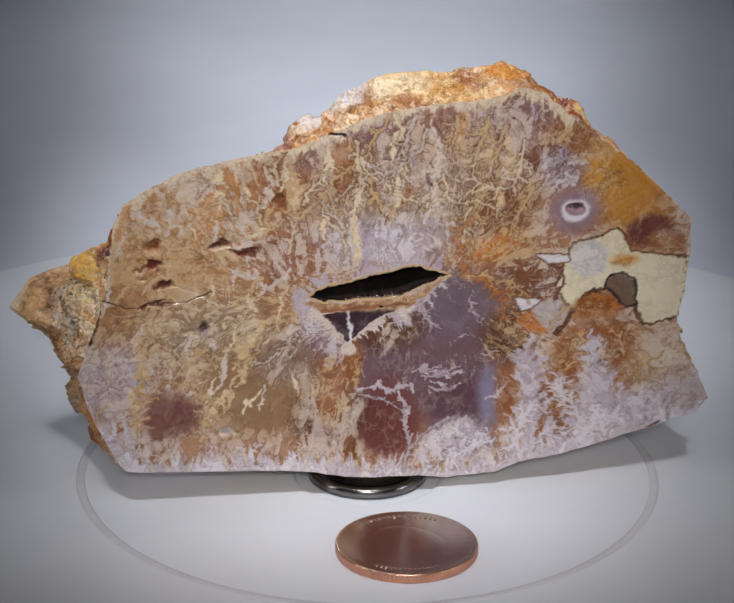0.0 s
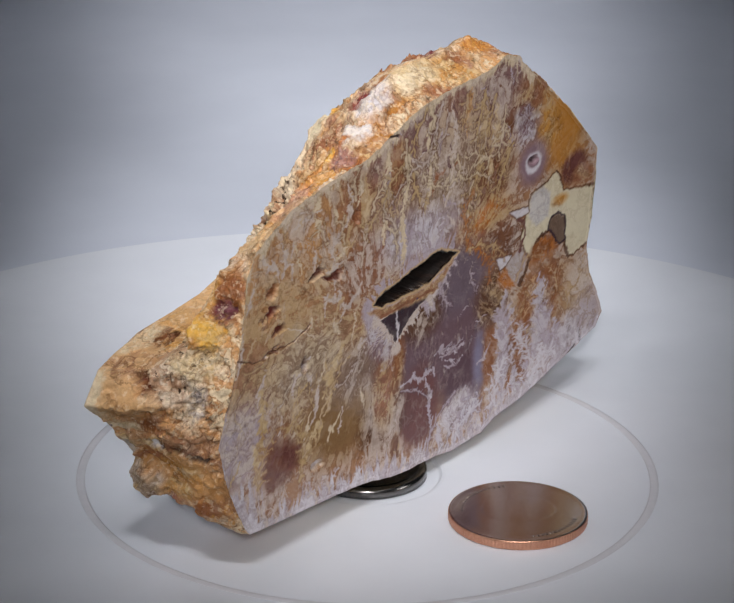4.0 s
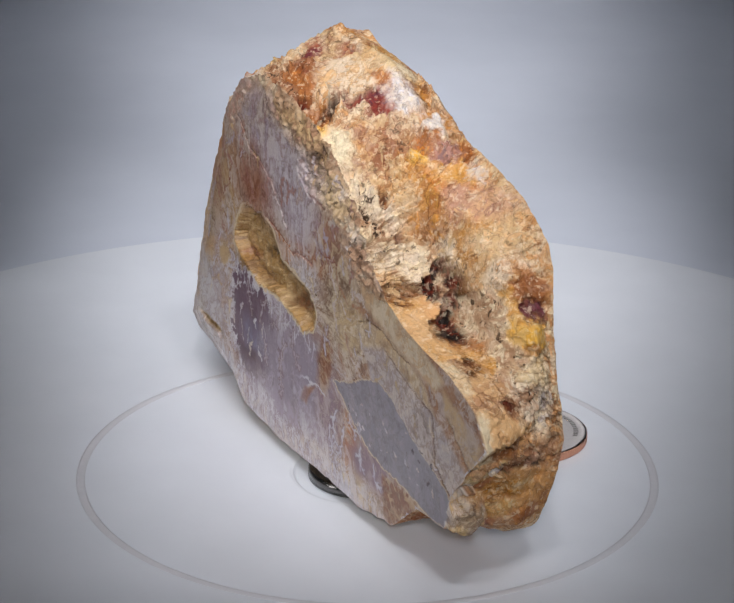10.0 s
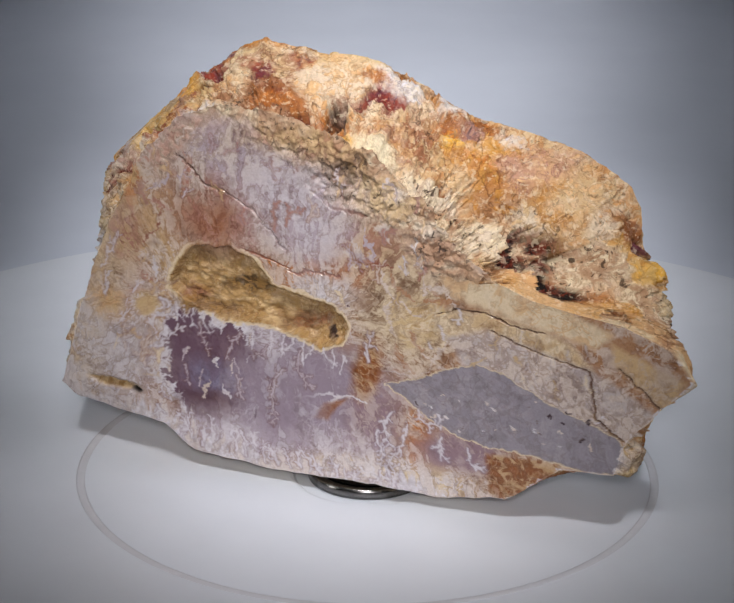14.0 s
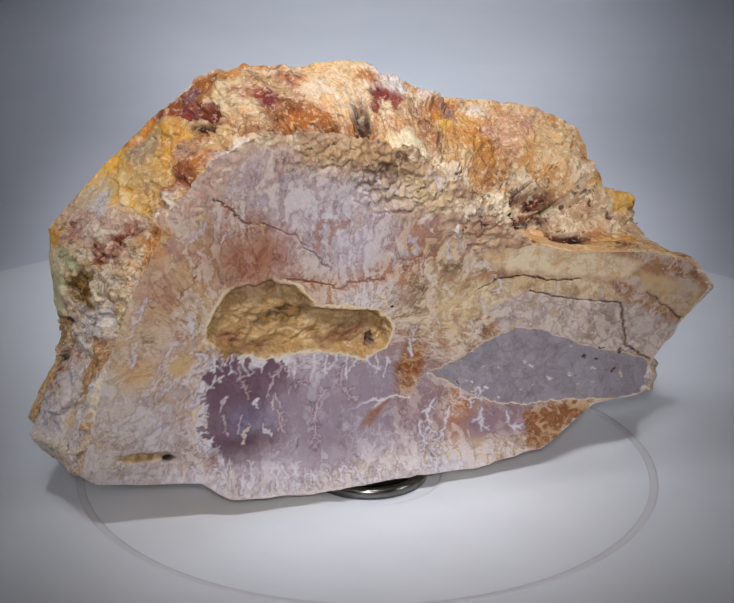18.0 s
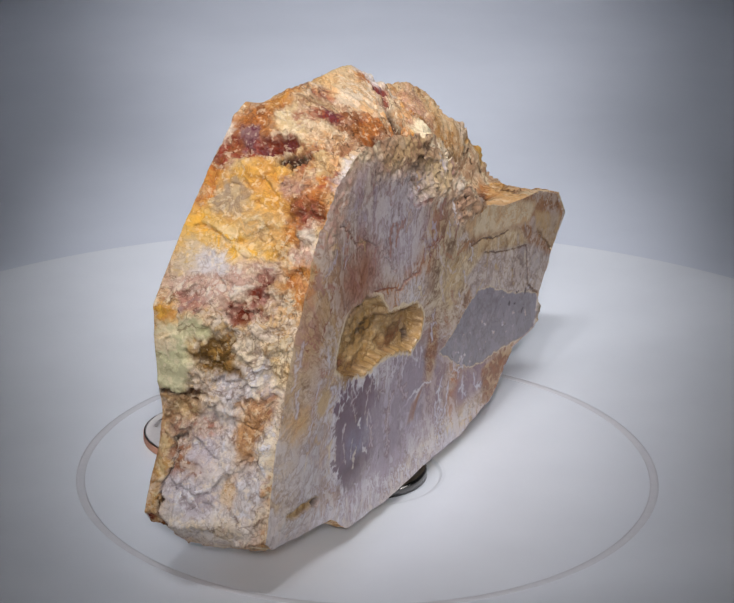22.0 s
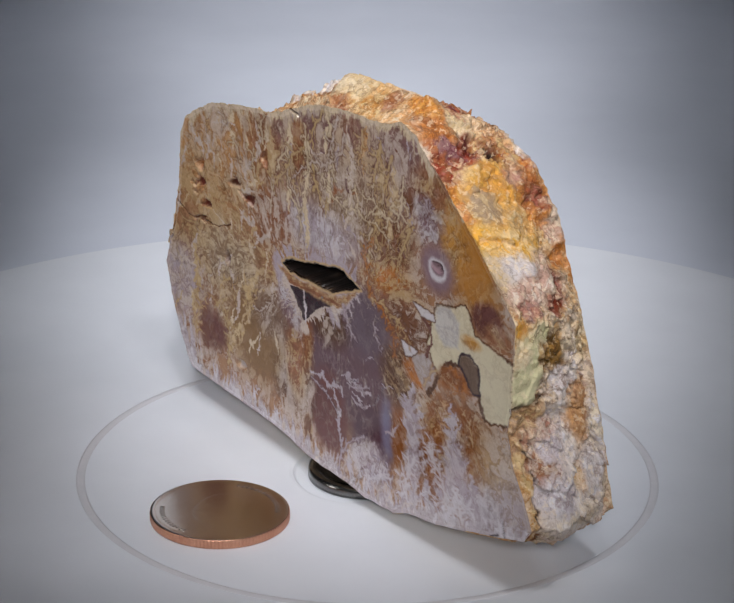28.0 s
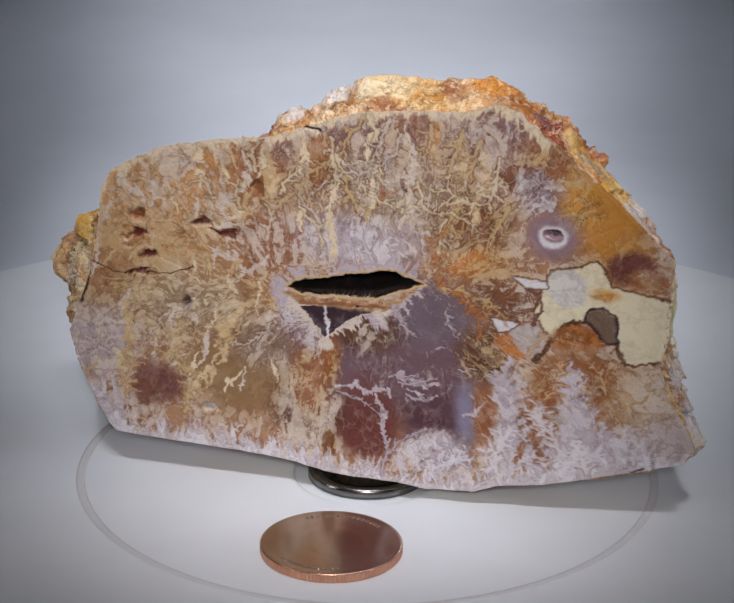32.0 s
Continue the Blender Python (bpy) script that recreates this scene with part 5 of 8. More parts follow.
    dendrite(s, "B", (25.6, 60.5), (23.8, 63.2), 1.4, "lilac", 160, 0.24, 0.9, "brick")
    dendrite(s, "B", (14.0, 57.4), (13.5, 60.7), 1.4, "lilac", 161, 0.24, 0.9, "brick")
    dendrite(s, "B", (-2.2, 43.4), (-0.0, 47.4), 1.4, "lilac", 162, 0.24, 0.9, "brick")
    dendrite(s, "B", (-10.5, 43.1), (-9.3, 46.2), 1.4, "white", 163, 0.24, 0.9, None)
    dendrite(s, "B", (-13.2, 51.1), (-13.6, 54.6), 1.4, "sand", 164, 0.24, 0.9, None)
    dendrite(s, "B", (-8.0, 56.5), (-6.4, 59.6), 1.4, "lilac", 165, 0.24, 0.9, None)
    dendrite(s, "B", (23.3, 51.8), (23.5, 54.9), 1.4, "sand", 166, 0.24, 0.9, "brick")
    dendrite(s, "B", (36.5, 58.0), (36.6, 62.7), 1.4, "sand", 167, 0.24, 0.9, "brick")
    dendrite(s, "B", (37.7, 49.5), (38.0, 53.3), 1.4, "rose", 168, 0.24, 0.9, "heather")
    dendrite(s, "B", (14.0, 48.0), (13.1, 52.6), 1.4, "rose", 169, 0.24, 0.9, "brick")
    dendrite(s, "B", (22.9, 60.4), (21.8, 64.0), 1.4, "rose", 170, 0.24, 0.9, "heather")
    dendrite(s, "B", (31.2, 53.6), (31.0, 57.1), 1.4, "lilac", 171, 0.24, 0.9, None)
    dendrite(s, "B", (30.7, 51.8), (29.4, 53.9), 1.4, "white", 172, 0.24, 0.9, "heather")
    dendrite(s, "B", (-4.2, 43.7), (-4.9, 45.9), 1.4, "rose", 173, 0.24, 0.9, "brick")
    dendrite(s, "B", (-13.9, 44.0), (-11.8, 49.0), 1.4, "white", 174, 0.24, 0.9, None)
    dendrite(s, "B", (1.7, 55.7), (2.6, 60.6), 1.4, "white", 175, 0.24, 0.9, "brick")
    dendrite(s, "B", (7.0, 51.6), (8.5, 55.7), 1.4, "pale", 176, 0.24, 0.9, None)
    dendrite(s, "B", (32.9, 55.5), (34.6, 57.9), 1.4, "sand", 177, 0.24, 0.9, "brick")
    dendrite(s, "B", (-0.1, 42.8), (1.5, 46.4), 1.4, "lilac", 178, 0.24, 0.9, None)
    dendrite(s, "B", (7.5, 50.4), (5.7, 53.4), 1.4, "pale", 179, 0.24, 0.9, "brick")
    dendrite(s, "B", (2.5, 55.5), (2.0, 59.0), 1.4, "sand", 180, 0.24, 0.9, None)
    dendrite(s, "B", (6.5, 54.1), (6.3, 56.9), 1.4, "lilac", 181, 0.24, 0.9, None)
    dendrite(s, "B", (-12.7, 42.4), (-14.2, 45.7), 1.4, "rose", 182, 0.24, 0.9, "brick")
    dendrite(s, "B", (31.7, 61.2), (32.3, 65.0), 1.4, "pale", 183, 0.24, 0.9, "brick")
    dendrite(s, "B", (-6.5, 48.3), (-6.2, 51.7), 1.4, "rose", 184, 0.24, 0.9, "heather")
    dendrite(s, "B", (-11.7, 54.5), (-11.8, 58.2), 1.4, "rose", 185, 0.24, 0.9, "brick")
    dendrite(s, "B", (-5.8, 40.9), (-5.4, 45.5), 1.4, "pale", 186, 0.24, 0.9, "brick")
    dendrite(s, "B", (-12.5, 44.8), (-13.8, 47.2), 1.4, "sand", 187, 0.24, 0.9, "heather")
    dendrite(s, "B", (20.4, 56.3), (21.0, 60.2), 1.4, "lilac", 188, 0.24, 0.9, "heather")
    dendrite(s, "B", (19.1, 48.0), (19.7, 51.0), 1.4, "rose", 189, 0.24, 0.9, "heather")
    dendrite(s, "B", (11.9, 49.2), (11.6, 53.5), 1.4, "rose", 190, 0.24, 0.9, "brick")
    dendrite(s, "B", (33.4, 61.2), (34.6, 63.5), 1.4, "rose", 191, 0.24, 0.9, None)
    dendrite(s, "B", (-0.8, 57.6), (-0.6, 62.3), 1.4, "sand", 192, 0.24, 0.9, "heather")
    dendrite(s, "B", (50.4, 31.8), (51.5, 36.0), 1.6, "pale", 193, 0.28, 0.9, "heather")
    dendrite(s, "B", (38.5, 18.8), (38.6, 22.7), 1.6, "pale", 194, 0.28, 0.9, "heather")
    dendrite(s, "B", (39.6, 22.3), (38.8, 24.4), 1.6, "pale", 195, 0.28, 0.9, "heather")
    dendrite(s, "B", (37.1, 32.4), (35.2, 36.3), 1.6, "sand", 196, 0.28, 0.9, "heather")
    dendrite(s, "B", (38.7, 38.4), (37.5, 41.3), 1.6, "sand", 197, 0.28, 0.9, None)
    dendrite(s, "B", (52.5, 17.6), (54.3, 22.1), 1.6, "cream", 198, 0.28, 0.9, "tan")
    dendrite(s, "B", (43.1, 26.5), (41.4, 30.4), 1.6, "white", 199, 0.28, 0.9, "tan")
    dendrite(s, "B", (47.1, 36.1), (46.1, 40.2), 1.6, "white", 200, 0.28, 0.9, "tan")
    dendrite(s, "B", (53.4, 39.0), (55.1, 43.1), 1.6, "white", 201, 0.28, 0.9, "tan")
    dendrite(s, "B", (47.3, 31.6), (46.5, 34.1), 1.6, "pale", 202, 0.28, 0.9, None)
    dendrite(s, "B", (39.2, 19.8), (38.9, 24.7), 1.6, "pale", 203, 0.28, 0.9, "tan")
    dendrite(s, "B", (37.7, 29.1), (35.9, 31.1), 1.6, "white", 204, 0.28, 0.9, None)
    dendrite(s, "B", (56.2, 34.4), (57.9, 37.5), 1.6, "sand", 205, 0.28, 0.9, "heather")
    dendrite(s, "B", (50.5, 42.8), (52.2, 48.0), 1.6, "white", 206, 0.28, 0.9, None)
    dendrite(s, "B", (46.3, 32.8), (46.1, 35.1), 1.6, "white", 207, 0.28, 0.9, "tan")
    dendrite(s, "B", (55.9, 18.3), (57.2, 20.9), 1.6, "white", 208, 0.28, 0.9, None)
    dendrite(s, "B", (57.1, 30.7), (57.0, 34.4), 1.6, "sand", 209, 0.28, 0.9, None)
    dendrite(s, "B", (43.9, 23.6), (42.1, 26.4), 1.6, "sand", 210, 0.28, 0.9, "tan")
    dendrite(s, "B", (45.1, 39.7), (45.1, 44.1), 1.6, "white", 211, 0.28, 0.9, "heather")
    dendrite(s, "B", (50.4, 40.7), (52.0, 43.7), 1.6, "pale", 212, 0.28, 0.9, "heather")
    dendrite(s, "B", (36.2, 24.1), (37.1, 27.8), 1.6, "white", 213, 0.28, 0.9, "tan")
    dendrite(s, "B", (42.2, 21.4), (40.5, 26.0), 1.6, "pale", 214, 0.28, 0.9, "heather")
    dendrite(s, "B", (40.5, 32.6), (39.4, 34.5), 1.6, "white", 215, 0.28, 0.9, None)
    dendrite(s, "B", (36.6, 38.7), (38.5, 41.5), 1.6, "pale", 216, 0.28, 0.9, None)
    dendrite(s, "B", (56.3, 33.6), (57.8, 38.2), 1.6, "cream", 217, 0.28, 0.9, "tan")
    dendrite(s, "B", (50.3, 36.0), (51.7, 39.7), 1.6, "white", 218, 0.28, 0.9, "heather")
    dendrite(s, "B", (56.7, 30.5), (55.7, 32.6), 1.6, "pale", 219, 0.28, 0.9, "tan")
    dendrite(s, "B", (36.2, 19.6), (36.5, 22.6), 1.6, "cream", 220, 0.28, 0.9, "tan")
    dendrite(s, "B", (52.4, 33.0), (52.8, 36.1), 1.6, "pale", 221, 0.28, 0.9, "tan")
    dendrite(s, "B", (44.8, 20.9), (43.9, 23.2), 1.6, "cream", 222, 0.28, 0.9, None)
    dendrite(s, "B", (53.9, 25.6), (53.9, 30.5), 1.6, "sand", 223, 0.28, 0.9, "tan")
    dendrite(s, "B", (50.1, 32.2), (51.1, 36.2), 1.6, "white", 224, 0.28, 0.9, "heather")
    dendrite(s, "B", (56.5, 27.1), (57.8, 30.8), 1.6, "sand", 225, 0.28, 0.9, None)
    dendrite(s, "B", (57.1, 41.7), (55.6, 45.6), 1.6, "white", 226, 0.28, 0.9, "tan")
    dendrite(s, "B", (56.8, 29.6), (56.7, 34.3), 1.6, "sand", 227, 0.28, 0.9, "heather")
    dendrite(s, "B", (52.6, 37.1), (53.7, 41.0), 1.6, "white", 228, 0.28, 0.9, "tan")
    dendrite(s, "B", (49.6, 22.2), (48.3, 26.1), 1.6, "pale", 229, 0.28, 0.9, None)
    dendrite(s, "B", (46.6, 34.3), (48.0, 37.3), 1.6, "sand", 230, 0.28, 0.9, "tan")
    dendrite(s, "B", (55.3, 34.3), (54.2, 37.0), 1.6, "white", 231, 0.28, 0.9, "heather")
    dendrite(s, "B", (47.0, 31.1), (46.8, 33.4), 1.6, "white", 232, 0.28, 0.9, "heather")
    dendrite(s, "B", (-31.7, 36.4), (-32.2, 33.7), 1.0, "straw", 233, 0.24, 0.9, "taupe")
    dendrite(s, "B", (-17.3, 39.0), (-16.7, 37.0), 1.0, "straw", 234, 0.24, 0.9, None)
    dendrite(s, "B", (-22.6, 31.6), (-23.0, 28.2), 1.0, "fog", 235, 0.24, 0.9, "taupe")
    dendrite(s, "B", (-36.2, 33.5), (-36.6, 30.6), 1.0, "cream", 236, 0.24, 0.9, None)
    dendrite(s, "B", (-16.2, 39.2), (-17.2, 36.4), 1.0, "straw", 237, 0.24, 0.9, None)
    dendrite(s, "B", (-42.8, 35.7), (-44.4, 33.7), 1.0, "fog", 238, 0.24, 0.9, "taupe")
    dendrite(s, "B", (-31.3, 28.9), (-32.9, 25.8), 1.0, "cream", 239, 0.24, 0.9, None)
    dendrite(s, "B", (-25.3, 30.3), (-24.5, 26.9), 1.0, "straw", 240, 0.24, 0.9, None)
    dendrite(s, "B", (-43.1, 29.8), (-42.7, 26.8), 1.0, "cream", 241, 0.24, 0.9, None)
    dendrite(s, "B", (-20.0, 38.0), (-20.8, 35.3), 1.0, "white", 242, 0.24, 0.9, "taupe")
    dendrite(s, "B", (-39.6, 34.4), (-39.0, 32.6), 1.0, "fog", 243, 0.24, 0.9, "taupe")
    dendrite(s, "B", (-8.3, 36.9), (-7.2, 34.3), 1.0, "straw", 244, 0.24, 0.9, None)
    dendrite(s, "B", (-14.1, 35.5), (-14.5, 33.6), 1.0, "straw", 245, 0.24, 0.9, None)
    dendrite(s, "B", (-8.7, 32.7), (-8.1, 30.5), 1.0, "cream", 246, 0.24, 0.9, "taupe")
    dendrite(s, "B", (-16.6, 34.5), (-16.9, 32.2), 1.0, "white", 247, 0.24, 0.9, "taupe")
    dendrite(s, "B", (-30.3, 31.4), (-31.2, 29.8), 1.0, "straw", 248, 0.24, 0.9, "taupe")
    dendrite(s, "B", (-37.8, 28.0), (-37.3, 24.8), 1.0, "straw", 249, 0.24, 0.9, "taupe")
    dendrite(s, "B", (-40.0, 30.8), (-41.3, 27.4), 1.0, "fog", 250, 0.24, 0.9, "taupe")
    dendrite(s, "B", (-31.1, 36.4), (-30.6, 34.4), 1.0, "fog", 251, 0.24, 0.9, None)
    dendrite(s, "B", (-33.9, 29.8), (-35.1, 26.7), 1.0, "fog", 252, 0.24, 0.9, None)
    dendrite(s, "B", (-9.2, 39.8), (-8.2, 37.8), 1.0, "straw", 253, 0.24, 0.9, "taupe")
    dendrite(s, "B", (-14.8, 31.4), (-14.7, 30.0), 1.0, "white", 254, 0.24, 0.9, "taupe")
    dendrite(s, "B", (-31.7, 33.0), (-33.5, 29.3), 1.0, "fog", 255, 0.24, 0.9, None)
    dendrite(s, "B", (-34.8, 30.5), (-34.1, 29.0), 1.0, "straw", 256, 0.24, 0.9, None)
    dendrite(s, "B", (-34.2, 35.3), (-33.7, 33.7), 1.0, "straw", 257, 0.24, 0.9, "taupe")
    dendrite(s, "B", (-27.4, 35.3), (-26.9, 32.2), 1.0, "straw", 258, 0.24, 0.9, "taupe")
    bush(s, "F", 31.4, 60.9, 2.6, 11, "lilac", 301, "plum")
    bush(s, "B", 38.3, 30.2, 2.4, 13, "white", 302, None)
    spread(s, "B", 38.3, 30.2, 1.5, 1.4, 0, "straw", "sand", 0.3, 0.4, 0.5, calm=0.6)
    bush(s, "F", -46.9, 23.6, 3.2, 9, "pale", 303, "heather")
    # slot near the foot of the back cut
    spread(s, "B", 45.2, 14.4, 4.6, 0.75, 4, "straw", "ochre", 0.4, 0.35, 0.6, deep=0.7)
    spread(s, "B", 40.5, 13.6, 1.0, 0.6, 0, "hollow_shade", "umber", 0.2, 0.3, 0.5, deep=1.6, calm=0.9)
    spread(s, "B", 38.3, 30.2, 1.9, 1.8, 0, "sand", "straw", 0.3, 0.4, 0.5, calm=0.7)


def paint_rind(s):
    # broad tones: slope, crown, both ends
    clump(s, -25, 0, 57, (26, 14, 12), "peach", "sand", 0.42, 0.5, 3)
    clump(s, 8, 0, 75, (20, 9, 8), "peachy", "chalk", 0.45, 0.5, 3)
    clump(s, 47, 0, 38, (16, 14, 14), "sand", "pale", 0.45, 0.5, 2.5)
    clump(s, 37, 0, 60, (12, 14, 10), "amber", "straw", 0.4, 0.5, 2.5)
    clump(s, -50, 0, 20, (14, 14, 10), "sandstone", "clay", 0.4, 0.4)
    clump(s, 0, 0, 0, (46, 14, 7), "cream", "chalk", 0.45, 0.3, 1.5)
    clump(s, -36, 4, 7, (14, 8, 5), "rust", "clay", 0.45, 0.5, 2.0)
    # seen from the front left
    clump(s, 12.8, -7.8, 74.1, (3.4, 4.2, 4.2), "straw", "gold", 0.4, 0.5, 2, crumb=0.5)
    clump(s, -2.6, -7.8, 71.8, (3.0, 1.3, 1.7), "rust", "red_brown", 0.4, 0.3, 2.2, deep=0.8)
    clump(s, -32.3, -6.5, 59.6, (3.0, 3.8, 5.9), "peachy", "rose", 0.45, 0.5, 2, crumb=0.4)
    clump(s, -12.9, -0.9, 64.8, (3.0, 3.4, 3.4), "clay", "orange", 0.45, 0.5, 2, crumb=0.8)
    clump(s, -14.0, -9.4, 66.0, (3.0, 3.4, 2.5), "tan", "straw", 0.45, 0.5, 2, crumb=0.9)
    clump(s, -22.1, -2.8, 60.7, (4.0, 5.0, 1.3), "gold", "straw", 0.4, 0.5, 2)
    # crown and long slope
    clump(s, 10.0, 0.9, 73.3, (5.2, 7.1, 3.7), "peachy", "chalk", 0.45, 0.5, 1.6, calm=0.4, crumb=0.1)
    clump(s, -9.0, 3.3, 64.7, (6.3, 7.6, 5.3), "clay", "sand", 0.45, 0.5, 2, crumb=0.5)
    clump(s, -17.2, -3.6, 63.4, (5.2, 6.3, 4.5), "gold", "straw", 0.45, 0.5, 1.8, crumb=0.2)
    clump(s, -23.0, 0.4, 54.1, (5.0, 4.6, 4.9), "gold", "tan", 0.45, 0.5, 1.8, crumb=0.4)
    clump(s, -26.8, -5.2, 60.3, (5.0, 3.4, 3.2), "rose", "peachy", 0.45, 0.5, 1.6)
    clump(s, -36.6, -4.1, 56.3, (5.0, 5.0, 5.3), "peachy", "sand", 0.5, 0.5, 1.8, crumb=0.4)
    clump(s, -43.0, -3.1, 53.2, (5.0, 4.2, 3.7), "peach", "chalk", 0.5, 0.5, 1.8)
    clump(s, -4.9, 9.7, 64.1, (5.0, 3.0, 6.2), "chalk", "cream", 0.5, 0.5, 1.8, calm=0.45, crumb=0.5)
    clump(s, -4.0, -2.8, 72.6, (5.0, 4.4, 3.8), "chalk", "white", 0.5, 0.35, 1.4, calm=0.3, lift=0.5, crumb=0.6)
    clump(s, -11.5, -6.2, 67.8, (5.0, 3.4, 1.8), "chalk", "white", 0.5, 0.4, 1.4, calm=0.2, lift=0.3, crumb=0.5)
    clump(s, 17.6, -0.1, 74.5, (5.0, 6.3, 1.4), "red", "violet_red", 0.45, 0.35, 1.5, crumb=0.8, deep=0.5)
    clump(s, 18.1, 3.6, 72.7, (5.0, 2.5, 1.1), "violet_red", "red", 0.4, 0.35, 1.2)
    clump(s, 14.3, 8.6, 69.8, (5.0, 3.5, 2.5), "clay", "orange", 0.45, 0.4, 1.5, crumb=1.1)
    clump(s, -0.1, -1.5, 73.5, (5.0, 1.7, 1.1), "orange", "clay", 0.4, 0.4, 1)
    clump(s, 1.1, 3.3, 70.6, (5.0, 3.9, 1.0), "violet_red", "clay", 0.45, 0.45, 3.0, deep=1.0)
    clump(s, -2.1, 1.2, 70.8, (5.0, 1.1, 1.3), "violet_red", "red_brown", 0.4, 0.45, 2.6, deep=1.2)
    clump(s, 3.7, 10.5, 66.0, (5.0, 2.0, 1.8), "yellow", "orange", 0.4, 0.4, 1)
    clump(s, 6.7, 8.9, 67.8, (5.0, 2.0, 1.6), "orange", "rust", 0.4, 0.35, 2.2, deep=2.2)
    clump(s, 4.5, 8.9, 67.5, (5.0, 0.7, 1.0), "umber", "hollow_shade", 0.3, 0.3, 2.2, deep=3.5)
    clump(s, -16.4, -5.4, 64.6, (5.0, 2.4, 1.5), "mauve", "rose", 0.4, 0.35, 1)
    clump(s, -18.6, -8.9, 64.6, (5.0, 1.3, 1.6), "rust", "orange", 0.4, 0.35, 2.2, deep=0.6)
    clump(s, -15.6, 8.1, 54.8, (5.0, 5.2, 4.5), "cream", "chalk", 0.5, 0.4, 1.6, crumb=1.35)
    clump(s, -10.3, 10.5, 57.4, (5.0, 2.5, 3.7), "cream", "chalk", 0.5, 0.5, 1.6, crumb=1.0)
    clump(s, -17.3, 10.5, 51.7, (5.0, 1.0, 0.8), "umber", "hollow_shade", 0.4, 0.35, 2.2, deep=1.8)
    clump(s, -17.8, 4.1, 51.9, (5.0, 1.3, 0.9), "umber", "rust", 0.4, 0.35, 2.2, deep=2.2)
    clump(s, -14.7, 4.9, 58.6, (5.0, 0.5, 1.4), "umber", "rust", 0.4, 0.35, 2.2, deep=1.6)
    clump(s, -19.5, 5.2, 48.9, (5.0, 8.0, 2.3), "cream", "chalk", 0.5, 0.4, 1.3, crumb=1.0, lift=0.8)
    clump(s, -30.6, -0.1, 52.1, (5.0, 3.8, 3.2), "sand", "chalk", 0.5, 0.4, 1.3, crumb=0.9)
    clump(s, -45.9, -6.2, 49.3, (5.0, 3.4, 4.7), "rust", "orange", 0.4, 0.35, 1.2, crumb=0.3, calm=0.2)
    clump(s, -46.6, -2.8, 47.5, (5.0, 1.8, 3.7), "amber", "straw", 0.4, 0.35, 1.0, calm=0.4)
    clump(s, -47.8, -6.2, 47.0, (5.0, 1.7, 1.1), "violet_red", "rust", 0.45, 0.45, 3.2, deep=0.8)
    # left end: ledge, caves, blocks, crumbling seam, layered foot
    clump(s, -32.6, 7.3, 42.1, (7.4, 8.0, 7.0), "peachy", "orange", 0.38, 0.3, 0.8, calm=0.8, crumb=0, lift=0.5)
    clump(s, -41.5, 8.4, 40.8, (5.0, 6.3, 3.8), "peachy", "amber", 0.42, 0.35, 1.0, calm=0.55, crumb=0.05)
    clump(s, -27.7, 9.7, 43.8, (5.0, 5.0, 2.8), "peachy", "amber", 0.42, 0.35, 1.0, calm=0.5, crumb=0.05)
    clump(s, -25.5, 5.7, 45.0, (6.0, 7.1, 1.0), "umber", "rust", 0.4, 0.3, 0.7, deep=2.6)
    clump(s, -24.4, 4.9, 45.9, (5.0, 5.5, 1.6), "sand", "tan", 0.45, 0.35, 0.8, crumb=1.4)
    # near-black in these two caves paints their inner shade
    clump(s, -31.5, 0.7, 49.1, (5.0, 2.7, 2.0), "hollow_shade", "red_brown", 0.4, 0.3, 0.8, deep=4.0, crumb=0.8, grit=0.25)
    clump(s, -37.0, 0.9, 44.3, (5.0, 3.2, 4.0), "hollow_shade", "red_brown", 0.4, 0.3, 0.9, deep=6.0, crumb=0.9, grit=0.25)
    clump(s, -31.4, 1.5, 45.6, (5.0, 2.5, 2.1), "cream", "chalk", 0.5, 0.35, 1.0, crumb=1.4)
    clump(s, -42.5, -0.9, 46.1, (5.0, 1.3, 4.5), "cream", "chalk", 0.5, 0.4, 1.0, crumb=1.1, lift=0.7)
    clump(s, -42.1, 2.0, 41.2, (5.0, 2.5, 3.3), "rust", "orange", 0.4, 0.35, 2.2, deep=2.2, crumb=0.3)
    clump(s, -47.4, 3.6, 40.1, (5.0, 2.9, 1.6), "amber", "peachy", 0.4, 0.35, 0.8, calm=0.4, lift=0.8)
    clump(s, -49.0, 4.9, 39.9, (5.0, 0.8, 1.0), "umber", "hollow_shade", 0.4, 0.3, 2.2, deep=3)
    clump(s, -49.7, 8.4, 39.7, (5.0, 5.0, 0.7), "umber", "rust", 0.4, 0.3, 0.6, deep=1.2)
    clump(s, -57.4, 7.0, 35.4, (7.3, 8.0, 6.9), "peachy", "sandstone", 0.4, 0.3, 0.8, calm=0.85, crumb=0, lift=1.2)
    clump(s, -58.9, 10.5, 34.6, (5.0, 2.0, 6.6), "cream", "sand", 0.4, 0.35, 0.6, calm=0.8, crumb=0)
    clump(s, -57.1, 4.4, 29.4, (5.0, 4.6, 1.3), "rust", "brown", 0.4, 0.35, 2.2, deep=0.4)
    clump(s, -55.2, 0.9, 36.6, (5.0, 3.4, 2.7), "sandstone", "rust", 0.45, 0.4, 1.0, crumb=0.5)
